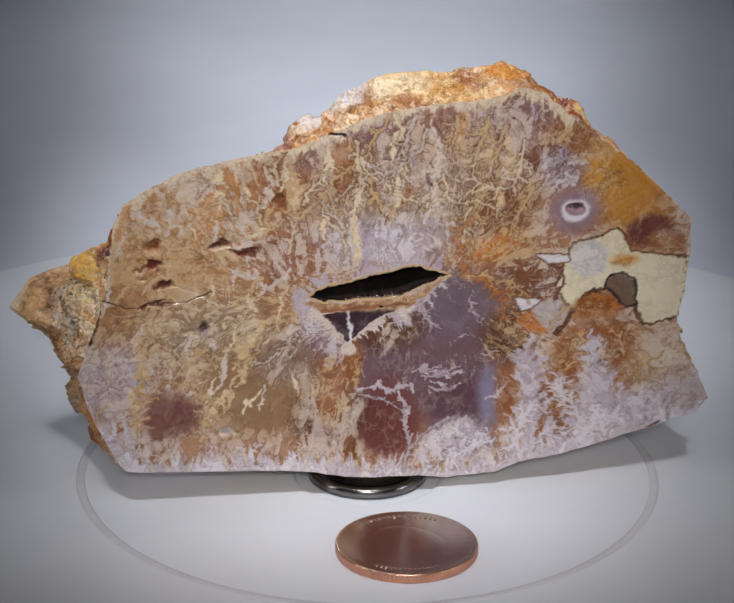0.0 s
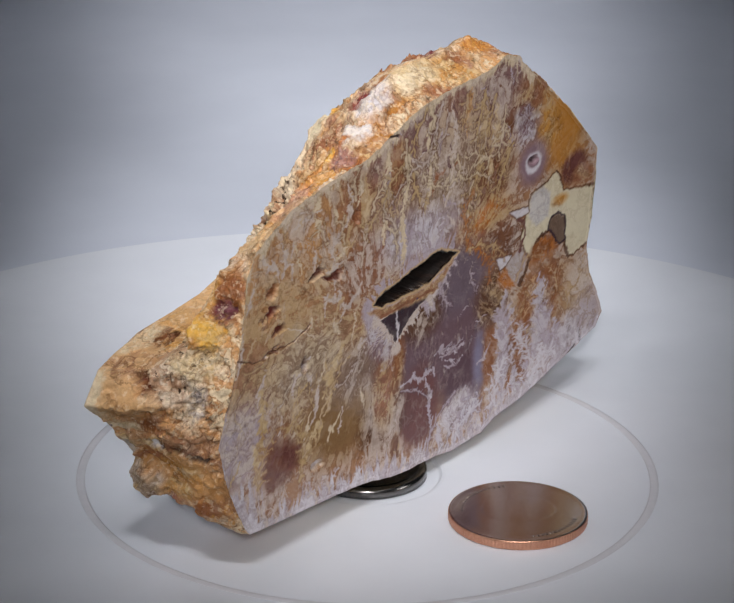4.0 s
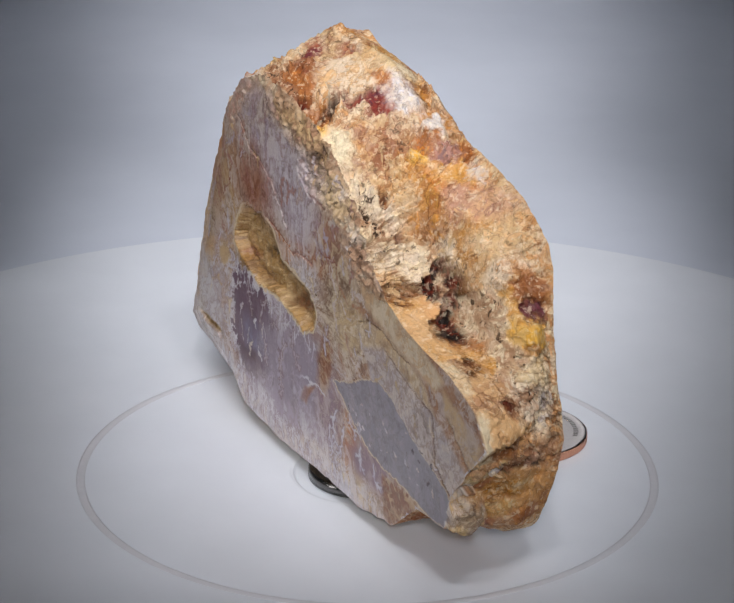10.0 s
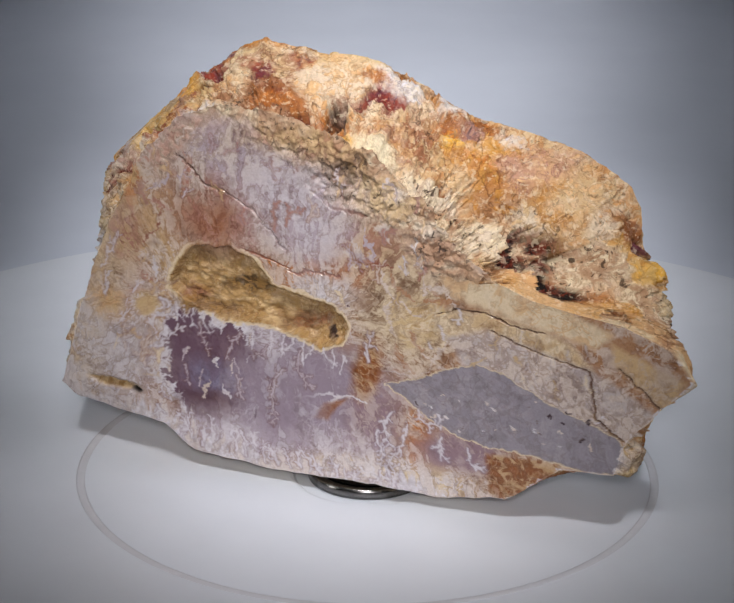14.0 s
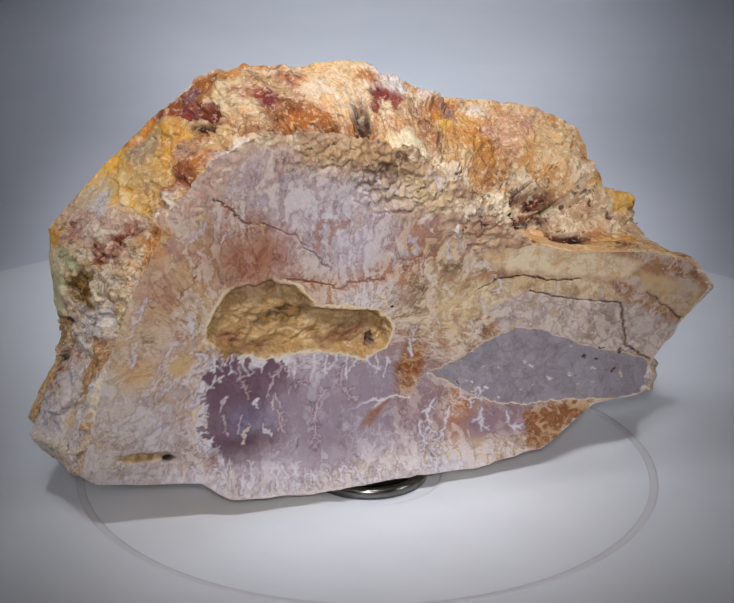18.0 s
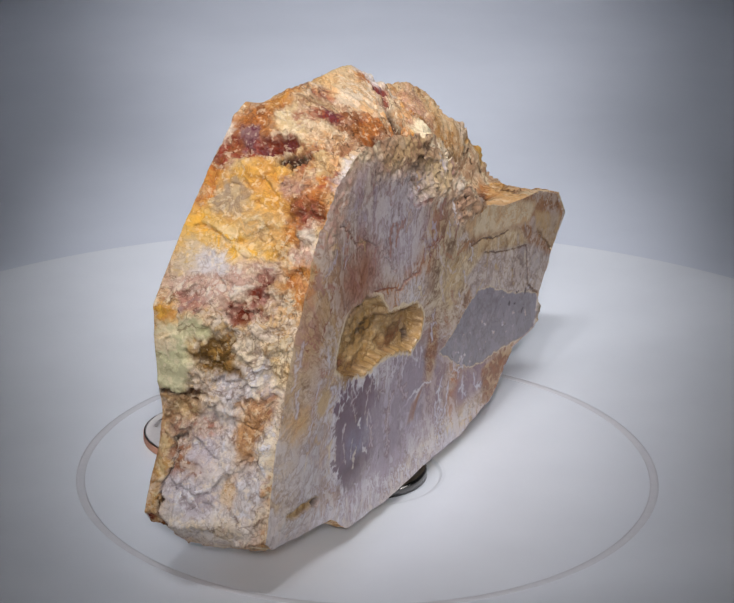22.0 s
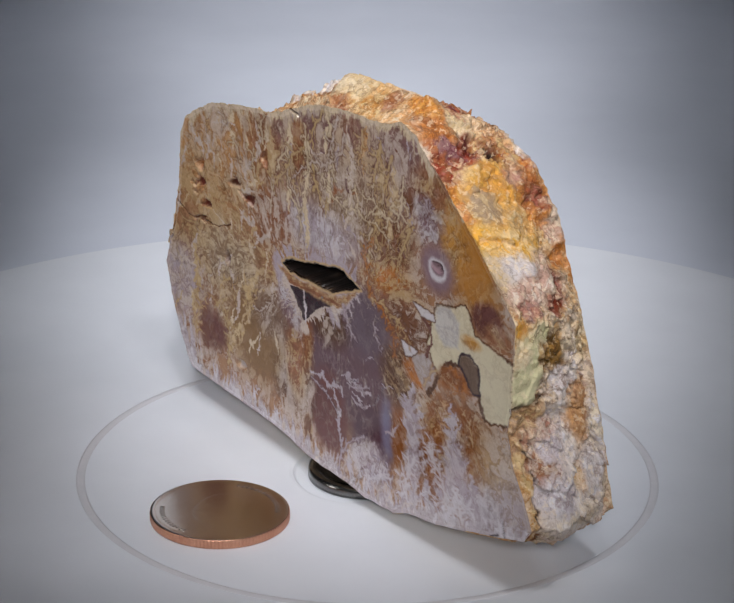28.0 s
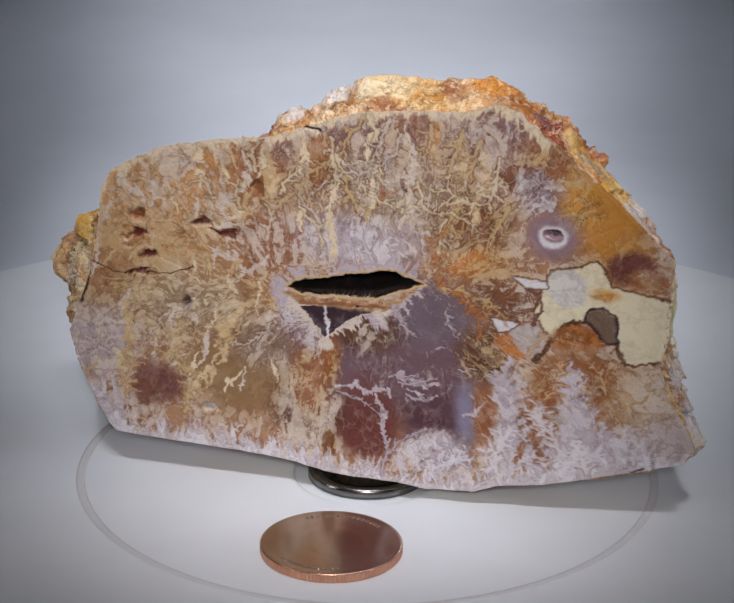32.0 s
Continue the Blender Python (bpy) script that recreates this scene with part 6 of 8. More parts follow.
    clump(s, -53.8, -0.9, 37.7, (5.0, 3.2, 5.8), "chalk", "tan", 0.5, 0.4, 1.3, crumb=1.3)
    clump(s, -50.1, -0.7, 40.7, (5.0, 2.4, 3.7), "cream", "tan", 0.5, 0.4, 1.3, crumb=1.4)
    clump(s, -56.1, 3.3, 35.8, (5.0, 0.9, 1.0), "red_brown", "umber", 0.4, 0.3, 2.2, deep=1.4)
    clump(s, -55.6, -0.7, 34.6, (5.0, 0.6, 1.0), "umber", "hollow_shade", 0.4, 0.3, 2.2, deep=1.4)
    clump(s, -54.1, -4.7, 31.3, (5.0, 0.6, 0.9), "umber", "hollow_shade", 0.4, 0.3, 2.2, deep=1.2)
    clump(s, -51.1, -4.4, 43.4, (5.0, 4.0, 3.0), "yellow", "straw", 0.4, 0.3, 0.8, calm=0.65, lift=1.0, crumb=0)
    clump(s, -52.9, -3.9, 39.5, (5.0, 4.0, 2.8), "cream", "straw", 0.45, 0.35, 1.0, calm=0.4, crumb=0.2)
    clump(s, -53.6, -5.4, 32.8, (5.0, 2.5, 4.5), "chalk", "cream", 0.5, 0.4, 1.4, crumb=0.8)
    clump(s, -51.0, -0.9, 18.4, (7.1, 9.7, 4.9), "sandstone", "gold", 0.32, 0.35, 1.2, crumb=0.1, calm=0.6)
    clump(s, -53.5, 3.9, 23.3, (5.0, 7.6, 1.6), "straw", "tan", 0.45, 0.35, 0.8, calm=0.4, lift=0.5)
    clump(s, -53.2, -0.9, 23.3, (5.0, 5.0, 1.0), "umber", "clay", 0.4, 0.35, 0.8, deep=0.6)
    clump(s, -47.6, -6.2, 12.6, (5.0, 4.2, 2.1), "amber", "clay", 0.45, 0.4, 1.2, calm=0.3)
    clump(s, -48.3, 4.1, 12.6, (5.0, 3.0, 1.5), "rust", "clay", 0.45, 0.35, 1.0)
    clump(s, -49.5, 8.9, 16.6, (5.0, 2.2, 2.5), "sand", "pale", 0.45, 0.4, 1.0)
    clump(s, -49.2, 7.0, 15.1, (3.4, 4.2, 2.9), "greige", "pale", 0.4, 0.3, 1.0, lift=2.2, calm=0.3)
    # right end: red crown, yellow flank, green patch, pale fibrous foot
    clump(s, 7.1, -3.3, 75.7, (5.6, 8.4, 3.2), "peachy", "sand", 0.45, 0.5, 1.6, crumb=0.4)
    clump(s, 20.4, 1.2, 74.0, (5.0, 5.0, 4.3), "cream", "peachy", 0.45, 0.4, 1.4, calm=0.2)
    clump(s, 24.9, -4.7, 75.5, (4.0, 4.4, 3.7), "rust", "clay", 0.45, 0.4, 1.6)
    clump(s, 16.8, 5.7, 71.5, (5.0, 4.6, 3.5), "clay", "rust", 0.45, 0.4, 1.6, crumb=0.8)
    clump(s, 27.3, 7.8, 68.7, (5.0, 2.9, 4.1), "peachy", "clay", 0.45, 0.4, 1.4, crumb=0.9)
    clump(s, 38.7, -5.4, 63.9, (7.6, 8.4, 7.0), "amber", "yellow", 0.42, 0.35, 1.4, calm=0.5, crumb=0.05)
    clump(s, 35.9, 7.0, 63.1, (5.2, 4.0, 6.6), "rust", "orange", 0.45, 0.4, 1.6, crumb=0.5)
    clump(s, 37.5, -10.5, 65.1, (5.0, 1.3, 5.8), "orange", "amber", 0.4, 0.4, 1)
    clump(s, 38.5, -4.9, 64.2, (5.0, 3.5, 3.5), "greige", "straw", 0.4, 0.45, 1.2, calm=0.4, crumb=0)
    clump(s, 34.6, -4.9, 67.8, (5.0, 2.2, 1.5), "cream", "straw", 0.45, 0.4, 1)
    clump(s, 32.8, -9.4, 69.2, (5.0, 2.7, 3.0), "red", "violet_red", 0.45, 0.35, 1.4, crumb=0.6)
    clump(s, 29.9, -4.9, 71.9, (5.0, 5.9, 1.5), "red", "clay", 0.45, 0.35, 1.4)
    clump(s, 30.4, -6.2, 71.4, (5.0, 1.5, 1.5), "violet_red", "mauve", 0.4, 0.35, 1)
    clump(s, 29.3, -0.9, 71.1, (5.0, 2.9, 1.1), "red_brown", "hollow_shade", 0.4, 0.3, 2.2, deep=2.4)
    clump(s, 31.0, 1.7, 68.8, (5.0, 1.8, 1.1), "hollow_shade", "umber", 0.4, 0.3, 2.2, deep=2.0)
    clump(s, 36.5, 6.5, 62.3, (5.0, 2.2, 1.4), "violet_red", "mauve", 0.4, 0.35, 1)
    clump(s, 39.3, 9.4, 58.5, (5.0, 1.5, 3.8), "pale", "chalk", 0.45, 0.4, 1.2)
    clump(s, 45.5, -8.4, 58.0, (5.0, 4.6, 4.9), "straw", "yellow", 0.42, 0.4, 1.2, calm=0.5, crumb=0.05)
    clump(s, 44.8, -0.9, 56.1, (5.0, 5.5, 3.8), "yellow", "cream", 0.45, 0.4, 1.4, calm=0.4, crumb=0.1)
    clump(s, 41.4, 9.7, 53.2, (5.0, 1.3, 4.1), "orange", "straw", 0.4, 0.4, 1)
    clump(s, 48.3, -3.3, 53.0, (5.8, 8.0, 3.8), "pale", "rose", 0.45, 0.4, 1.6, crumb=0.2, calm=0.3)
    clump(s, 45.6, 3.6, 51.7, (5.0, 1.1, 2.1), "red_brown", "rose", 0.4, 0.35, 2.2, deep=0.9)
    clump(s, 48.4, 2.5, 48.2, (5.0, 2.9, 1.4), "red_brown", "rose", 0.45, 0.35, 2.2, deep=1.2, crumb=0.9)
    clump(s, 51.7, -6.0, 50.2, (5.0, 2.4, 1.1), "red", "rose", 0.45, 0.35, 2.2, deep=0.5)
    clump(s, 53.4, -8.1, 47.5, (5.0, 3.5, 2.0), "amber", "straw", 0.42, 0.4, 1.2)
    clump(s, 52.4, -4.4, 46.2, (5.0, 2.5, 2.1), "cream", "straw", 0.45, 0.4, 1.0, calm=0.4)
    clump(s, 50.1, 4.7, 37.6, (5.5, 5.0, 6.3), "white", "cream", 0.5, 0.45, 1.6, calm=0.4, crumb=0.3)
    clump(s, 47.9, 8.6, 40.5, (5.0, 2.4, 3.7), "straw", "cream", 0.45, 0.4, 1.2)
    clump(s, 53.2, -8.4, 40.3, (5.0, 3.9, 5.8), "green", "ivory", 0.35, 0.2, 0.6, calm=0.9, crumb=0, lift=0.5)
    clump(s, 51.3, -0.4, 40.8, (5.0, 3.5, 4.7), "ochre", "olive_dark", 0.42, 0.35, 2.2, crumb=0.3, deep=0.9)
    clump(s, 53.0, -7.6, 34.3, (5.0, 4.6, 0.7), "umber", "hollow_shade", 0.4, 0.3, 2.2, deep=0.6)
    clump(s, 52.4, -6.2, 29.9, (5.0, 4.2, 4.0), "sand", "tan", 0.45, 0.4, 1.6, calm=0.2)
    clump(s, 52.1, 0.9, 28.9, (5.0, 5.2, 4.7), "white", "pale", 0.5, 0.45, 1.8, calm=0.4)
    clump(s, 51.8, 6.2, 28.5, (5.0, 2.4, 7.4), "clay", "peachy", 0.42, 0.4, 1.2)
    clump(s, 56.4, -0.1, 18.3, (8.8, 9.7, 8.3), "white", "pale", 0.5, 0.4, 1.8, calm=0.45, crumb=0.3)
    clump(s, 54.2, -5.2, 23.5, (5.0, 3.9, 3.2), "rose", "white", 0.5, 0.45, 2.2, calm=0.2)
    clump(s, 57.1, -1.5, 17.7, (5.0, 2.5, 2.0), "lilac", "white", 0.5, 0.4, 1.5)
    clump(s, 56.3, -9.4, 20.9, (5.2, 1.6, 9.1), "straw", "gold", 0.42, 0.3, 0.6, calm=0.4)
    clump(s, 55.7, -7.8, 21.5, (5.2, 0.4, 10.4), "umber", "hollow_shade", 0.4, 0.3, 2.2, deep=0.5)
    clump(s, 55.1, -8.9, 11.7, (5.0, 2.2, 1.1), "rust", "umber", 0.4, 0.35, 0.6)
    # upper rim from behind
    clump(s, 31.2, -3.6, 70.9, (5.2, 3.0, 2.2), "red", "violet_red", 0.45, 0.35, 1.4)
    clump(s, 30.8, 7.8, 67.2, (1.8, 5.9, 6.9), "orange", "red", 0.45, 0.4, 1.4)
    clump(s, 28.2, 2.8, 70.3, (1.7, 3.4, 4.4), "straw", "orange", 0.45, 0.4, 1.4)
    clump(s, 7.4, 1.5, 72.7, (7.1, 3.0, 3.9), "peachy", "chalk", 0.45, 0.45, 1.6, calm=0.25)
    clump(s, 15.6, 9.2, 69.5, (7.1, 3.0, 3.9), "clay", "tan", 0.45, 0.4, 1.6, crumb=1.3)
    clump(s, 19.4, 10.5, 68.7, (1.2, 3.0, 1.8), "umber", "red_brown", 0.4, 0.3, 2.2, deep=2)
    clump(s, 10.8, 9.7, 68.9, (1.0, 3.0, 2.2), "umber", "red_brown", 0.4, 0.3, 2.2, deep=2.4)
    clump(s, 4.0, 6.2, 69.0, (1.3, 3.0, 2.0), "umber", "hollow_shade", 0.4, 0.3, 2.2, deep=3)
    clump(s, 5.9, 9.4, 67.7, (2.0, 3.0, 2.5), "orange", "rust", 0.4, 0.35, 2.2, deep=0.8)
    clump(s, -2.8, 0.9, 70.8, (3.8, 3.0, 2.2), "violet_red", "red", 0.45, 0.35, 2.2, deep=0.6)
    clump(s, -4.9, 7.6, 65.6, (5.2, 4.2, 5.2), "clay", "peach", 0.45, 0.45, 1.6, crumb=0.4)
    clump(s, -21.4, -3.3, 61.3, (7.6, 5.0, 6.0), "amber", "orange", 0.45, 0.45, 1.8, crumb=0.2)
    clump(s, -26.0, -2.8, 59.2, (3.4, 3.4, 4.4), "rose", "peach", 0.45, 0.4, 1.4)
    clump(s, -34.5, -2.5, 56.1, (5.0, 3.5, 4.5), "gold", "peachy", 0.45, 0.4, 1.6, crumb=0.2)
    # caves from behind, their shade laid on as near-black
    clump(s, -28.9, 1.7, 47.1, (2.2, 3.0, 3.9), "hollow_shade", "red_brown", 0.4, 0.25, 2.2, deep=3.4, crumb=0.6)
    clump(s, -37.3, 2.8, 41.6, (5.0, 3.0, 1.8), "hollow_shade", "red_brown", 0.4, 0.25, 0.7, deep=3.0, crumb=0.6)
    clump(s, -32.2, 0.9, 47.3, (1.2, 3.0, 3.5), "cream", "tan", 0.5, 0.35, 1, crumb=1.3)
    clump(s, -42.2, -0.4, 45.1, (3.8, 3.2, 4.2), "cream", "tan", 0.5, 0.4, 1.2, crumb=1.1)
    clump(s, -21.7, 3.1, 48.2, (4.2, 3.0, 3.9), "chalk", "cream", 0.5, 0.4, 1.3, crumb=1.0)
    # crown from the front
    clump(s, 7.2, -6.8, 74.4, (10.9, 3.0, 4.0), "straw", "gold", 0.42, 0.45, 2.0, crumb=0.5)
    clump(s, 20.9, 0.1, 74.4, (5.9, 3.0, 3.2), "tan", "sand", 0.45, 0.45, 2.0, crumb=0.5)
    clump(s, -9.7, -7.6, 68.5, (4.2, 3.0, 3.2), "gold", "tan", 0.45, 0.45, 2.0, crumb=0.7)
    clump(s, -3.7, -6.5, 72.2, (2.2, 3.0, 2.5), "rust", "umber", 0.45, 0.35, 2.2, crumb=1.0, deep=0.7)
    clump(s, 15.3, -6.2, 75.0, (1.8, 3.0, 2.0), "rust", "clay", 0.45, 0.4, 2.2, crumb=0.9)
    clump(s, 5.0, -10.0, 72.2, (3.4, 3.0, 1.7), "clay", "rust", 0.45, 0.4, 2.2, crumb=0.9)
    clump(s, 0.9, -6.2, 74.2, (2.5, 3.0, 2.2), "cream", "straw", 0.45, 0.4, 2.0)
    # pockets and red crust along the crown, caves over the ledge; shade painted in
    clump(s, 15.7, 7.0, 69.9, (2.6, 3, 1.8), "red_brown", "rust", 0.4, 0.35, 1.6, deep=1.2, crumb=1.2)
    clump(s, 11.3, 9.0, 68.0, (1.5, 3, 1.5), "hollow_shade", "red_brown", 0.4, 0.22, 0.8, deep=2.6, crumb=1.0)
    clump(s, 5.4, 8.0, 66.9, (1.6, 3, 2.2), "hollow_shade", "rust", 0.4, 0.22, 0.8, deep=3.0, crumb=1.0)
    clump(s, 20.1, 3.0, 73.8, (2.8, 3, 1.5), "red", "violet_red", 0.4, 0.35, 1.6, deep=0.6, crumb=0.9)
    clump(s, 18.3, 0.0, 77.2, (1.2, 3, 1.2), "violet_red", "ink", 0.4, 0.35, 1.6, deep=0.4, crumb=0.5)
    clump(s, -1.9, 4.0, 71.1, (3.2, 3, 1.5), "violet_red", "red", 0.4, 0.35, 1.6, deep=0.8, crumb=0.8)
    clump(s, -6.1, 4.0, 71.0, (1.3, 3, 1.2), "red", "violet_red", 0.4, 0.35, 1.6, deep=0.3, crumb=0.5)
    clump(s, 20.6, 9.0, 67.9, (2.0, 2.5, 1.0), "umber", "rust", 0.4, 0.35, 1.6, deep=1.2, crumb=1.2)
    clump(s, 29.1, 4.0, 72.2, (1.6, 3, 1.8), "red_brown", "violet_red", 0.4, 0.35, 1.6, deep=0.8, crumb=0.6)
    clump(s, 31.4, 0.0, 73.3, (2.4, 3, 1.2), "red", "rust", 0.4, 0.35, 1.6, deep=0.5, crumb=0.5)
    clump(s, -27.2, 6.0, 48.2, (1.5, 3.5, 3.4), "hollow_shade", "red_brown", 0.4, 0.22, 0.8, deep=4.0, crumb=0.4)
    clump(s, -33.8, 5.0, 45.7, (1.9, 3.5, 3.2), "hollow_shade", "red_brown", 0.4, 0.22, 0.8, deep=5.0, crumb=0.4)
    clump(s, -38.5, 5.0, 42.4, (2.4, 3.0, 1.2), "hollow_shade", "umber", 0.4, 0.22, 0.8, deep=3.5, crumb=0.5)
    clump(s, -29.9, 6.5, 46.7, (0.8, 2.5, 2.6), "cream", "tan", 0.4, 0.35, 1.6, deep=0, crumb=1.3)
    clump(s, -42.6, 5.0, 43.7, (2.6, 3, 2.4), "cream", "tan", 0.4, 0.35, 1.6, deep=0, crumb=1.3)
    clump(s, 0.8, 10.0, 58.1, (3.6, 2, 2.4), "straw", "ochre", 0.4, 0.35, 1.6, deep=0.6, crumb=1.4)
    clump(s, 1.7, 10.0, 59.0, (0.9, 2, 0.8), "hollow_shade", "olive_dark", 0.4, 0.22, 0.8, deep=2.2, crumb=0.8)
    clump(s, -1.6, 10.0, 56.9, (0.9, 2, 0.7), "hollow_shade", "umber", 0.4, 0.22, 0.8, deep=2.0, crumb=0.8)
    clump(s, 3.8, 10.0, 58.4, (0.7, 2, 0.7), "umber", "hollow_shade", 0.4, 0.35, 1.6, deep=1.8, crumb=0.8)
    clump(s, 48.4, 6.0, 50.6, (3.0, 3, 1.6), "red_brown", "red", 0.4, 0.35, 1.6, deep=1.0, crumb=1.0)
    clump(s, 41.7, 8.0, 52.1, (1.6, 2.5, 2.6), "orange", "rust", 0.4, 0.35, 1.6, deep=0.2, crumb=0.4)
    # patches of both ends, small over large
    clump(s, 31.0, -10.7, 71.1, (5.0, 1.6, 1.6), "chalk", "pale", 0.4, 0.4, 1.3, deep=0, crumb=0.2, calm=0.4)
    clump(s, 27.9, -5.4, 73.3, (5.0, 4.5, 2.6), "rust", "orange", 0.4, 0.4, 1.3, deep=0, crumb=0.4, calm=0.2)
    clump(s, 22.3, -5.5, 76.4, (5.0, 2.4, 1.8), "orange", "amber", 0.4, 0.4, 1.3, deep=0, crumb=0.3, calm=0.2)
    clump(s, 26.8, -0.7, 74.1, (5.0, 3.0, 2.6), "cream", "straw", 0.4, 0.4, 1.3, deep=0, crumb=0.3, calm=0.3)
    clump(s, 25.3, 1.9, 75.2, (5.0, 2.6, 1.6), "red", "clay", 0.4, 0.4, 1.3, deep=0.4, crumb=0.8, calm=0.2)
    clump(s, 23.1, 5.1, 76.1, (5.0, 5, 2.2), "peachy", "cream", 0.4, 0.4, 1.3, deep=0, crumb=0.4, calm=0.3)
    clump(s, 17.4, 8.0, 73.3, (5.0, 2.6, 1.6), "chalk", "white", 0.4, 0.4, 1.3, deep=0, crumb=0.4, calm=0.3)
    clump(s, 32.6, -8.1, 69.3, (5.0, 2.8, 2.0), "red", "rust", 0.4, 0.4, 1.3, deep=0.3, crumb=0.6, calm=0.2)
    clump(s, 30.8, -6.0, 71.2, (5.0, 1.6, 1.1), "violet_red", "mauve", 0.4, 0.4, 1.3, deep=0, crumb=0.3, calm=0.3)
    clump(s, 30.3, -1.3, 71.5, (5.0, 2.2, 1.0), "red_brown", "violet_red", 0.4, 0.4, 1.3, deep=0.5, crumb=0.6, calm=0.2)
    clump(s, 32.8, 2.5, 69.3, (5.0, 2.0, 1.3), "hollow_shade", "red_brown", 0.4, 0.4, 1.3, deep=2.4, crumb=0.3, calm=0.5)
    clump(s, 34.7, -5.5, 67.4, (5.0, 2.2, 1.6), "cream", "straw", 0.4, 0.4, 1.3, deep=0, crumb=0.2, calm=0.5)
    clump(s, 33.5, 6.5, 68.7, (5.0, 2.4, 2.0), "straw", "cream", 0.4, 0.4, 1.3, deep=0, crumb=0.3, calm=0.4)
    clump(s, 27.2, 10.8, 66.2, (5.0, 2.4, 4.0), "chalk", "white", 0.4, 0.4, 1.3, deep=0, crumb=0.4, calm=0.3)
    clump(s, 36.6, -1.6, 65.5, (5.0, 6.0, 4.0), "amber", "yellow", 0.4, 0.4, 1.3, deep=0, crumb=0.1, calm=0.5)
    clump(s, 38.6, -5.3, 63.6, (5.0, 3.0, 2.4), "greige", "straw", 0.4, 0.4, 1.3, deep=0, crumb=0.1, calm=0.5)
    clump(s, 37.9, -10.3, 64.6, (5.0, 2.0, 3.5), "orange", "amber", 0.4, 0.4, 1.3, deep=0, crumb=0.1, calm=0.3)
    clump(s, 36.5, 4.0, 65.7, (5.0, 2.6, 1.6), "rose", "tan", 0.4, 0.4, 1.3, deep=0, crumb=0.5, calm=0.2)
    clump(s, 39.3, 7.1, 63.1, (5.0, 3.4, 2.4), "rust", "red", 0.4, 0.4, 1.3, deep=0, crumb=0.5, calm=0.2)
    clump(s, 42.3, 6.0, 60.0, (5.0, 2.6, 2.0), "orange", "amber", 0.4, 0.4, 1.3, deep=0, crumb=0.3, calm=0.3)
    clump(s, 41.7, 0.4, 60.5, (5.0, 3.6, 2.6), "straw", "amber", 0.4, 0.4, 1.3, deep=0, crumb=0.1, calm=0.4)
    clump(s, 43.0, -8.3, 59.6, (5.0, 2.6, 2.6), "yellow", "straw", 0.4, 0.4, 1.3, deep=0, crumb=0.1, calm=0.5)
    clump(s, 39.1, 8.6, 56.4, (5.0, 2.4, 2.6), "chalk", "rose", 0.4, 0.4, 1.3, deep=0, crumb=0.4, calm=0.3)
    clump(s, 44.9, -3.0, 57.6, (5.0, 3.4, 2.6), "yellow", "cream", 0.4, 0.4, 1.3, deep=0, crumb=0.1, calm=0.4)
    clump(s, 46.9, -8.3, 55.1, (5.0, 2.8, 3.0), "straw", "fog", 0.4, 0.4, 1.3, deep=0, crumb=0.1, calm=0.6)
    clump(s, 47.0, -4.6, 54.9, (5.0, 3.0, 2.4), "fog", "white", 0.4, 0.4, 1.3, deep=0, crumb=0.2, calm=0.5)
    clump(s, 47.2, 4.2, 54.4, (5.0, 3.2, 2.0), "pale", "rose", 0.4, 0.4, 1.3, deep=0, crumb=0.3, calm=0.3)
    clump(s, 41.2, 9.1, 53.2, (5.0, 1.4, 2.6), "gold", "orange", 0.4, 0.4, 1.3, deep=0, crumb=0.3, calm=0.3)
    clump(s, 49.7, -4.6, 51.5, (5.0, 3.4, 2.0), "pale", "rose", 0.4, 0.4, 1.3, deep=0, crumb=0.4, calm=0.3)
    clump(s, 51.0, -5.4, 49.5, (5.0, 2.4, 1.2), "rose", "mauve", 0.4, 0.4, 1.3, deep=0.2, crumb=0.6, calm=0.2)
    clump(s, 48.1, 3.7, 53.3, (5.0, 1.2, 1.6), "red_brown", "rose", 0.4, 0.4, 1.3, deep=0.6, crumb=0.8, calm=0.2)
    clump(s, 51.3, 1.7, 49.1, (5.0, 2.6, 0.9), "red_brown", "rose", 0.4, 0.4, 1.3, deep=0.8, crumb=0.8, calm=0.2)
    clump(s, 50.0, 6.3, 51.1, (5.0, 2.6, 2.6), "pale", "fog", 0.4, 0.4, 1.3, deep=0, crumb=0.2, calm=0.4)
    clump(s, 41.8, 9.8, 51.6, (5.0, 1.2, 2.6), "orange", "gold", 0.4, 0.4, 1.3, deep=0, crumb=0.3, calm=0.3)
    clump(s, 52.0, -9.5, 48.1, (5.0, 2.0, 1.2), "yellow", "orange", 0.4, 0.4, 1.3, deep=0, crumb=0.2, calm=0.4)
    clump(s, 52.4, -9.4, 43.2, (5.0, 2.6, 2.0), "cream", "straw", 0.4, 0.4, 1.3, deep=0, crumb=0.1, calm=0.6)
    clump(s, 52.1, -4.3, 45.4, (5.0, 2.2, 1.8), "green", "cream", 0.4, 0.4, 1.3, deep=0, crumb=0.1, calm=0.6)
    clump(s, 52.3, -8.5, 38.1, (5.0, 3.0, 3.4), "green", "ivory", 0.4, 0.4, 1.3, deep=0, crumb=0.0, calm=0.85)
    clump(s, 52.4, -1.4, 41.1, (5.0, 2.8, 3.0), "ochre", "olive_dark", 0.4, 0.4, 1.3, deep=0.6, crumb=0.4, calm=0.2)
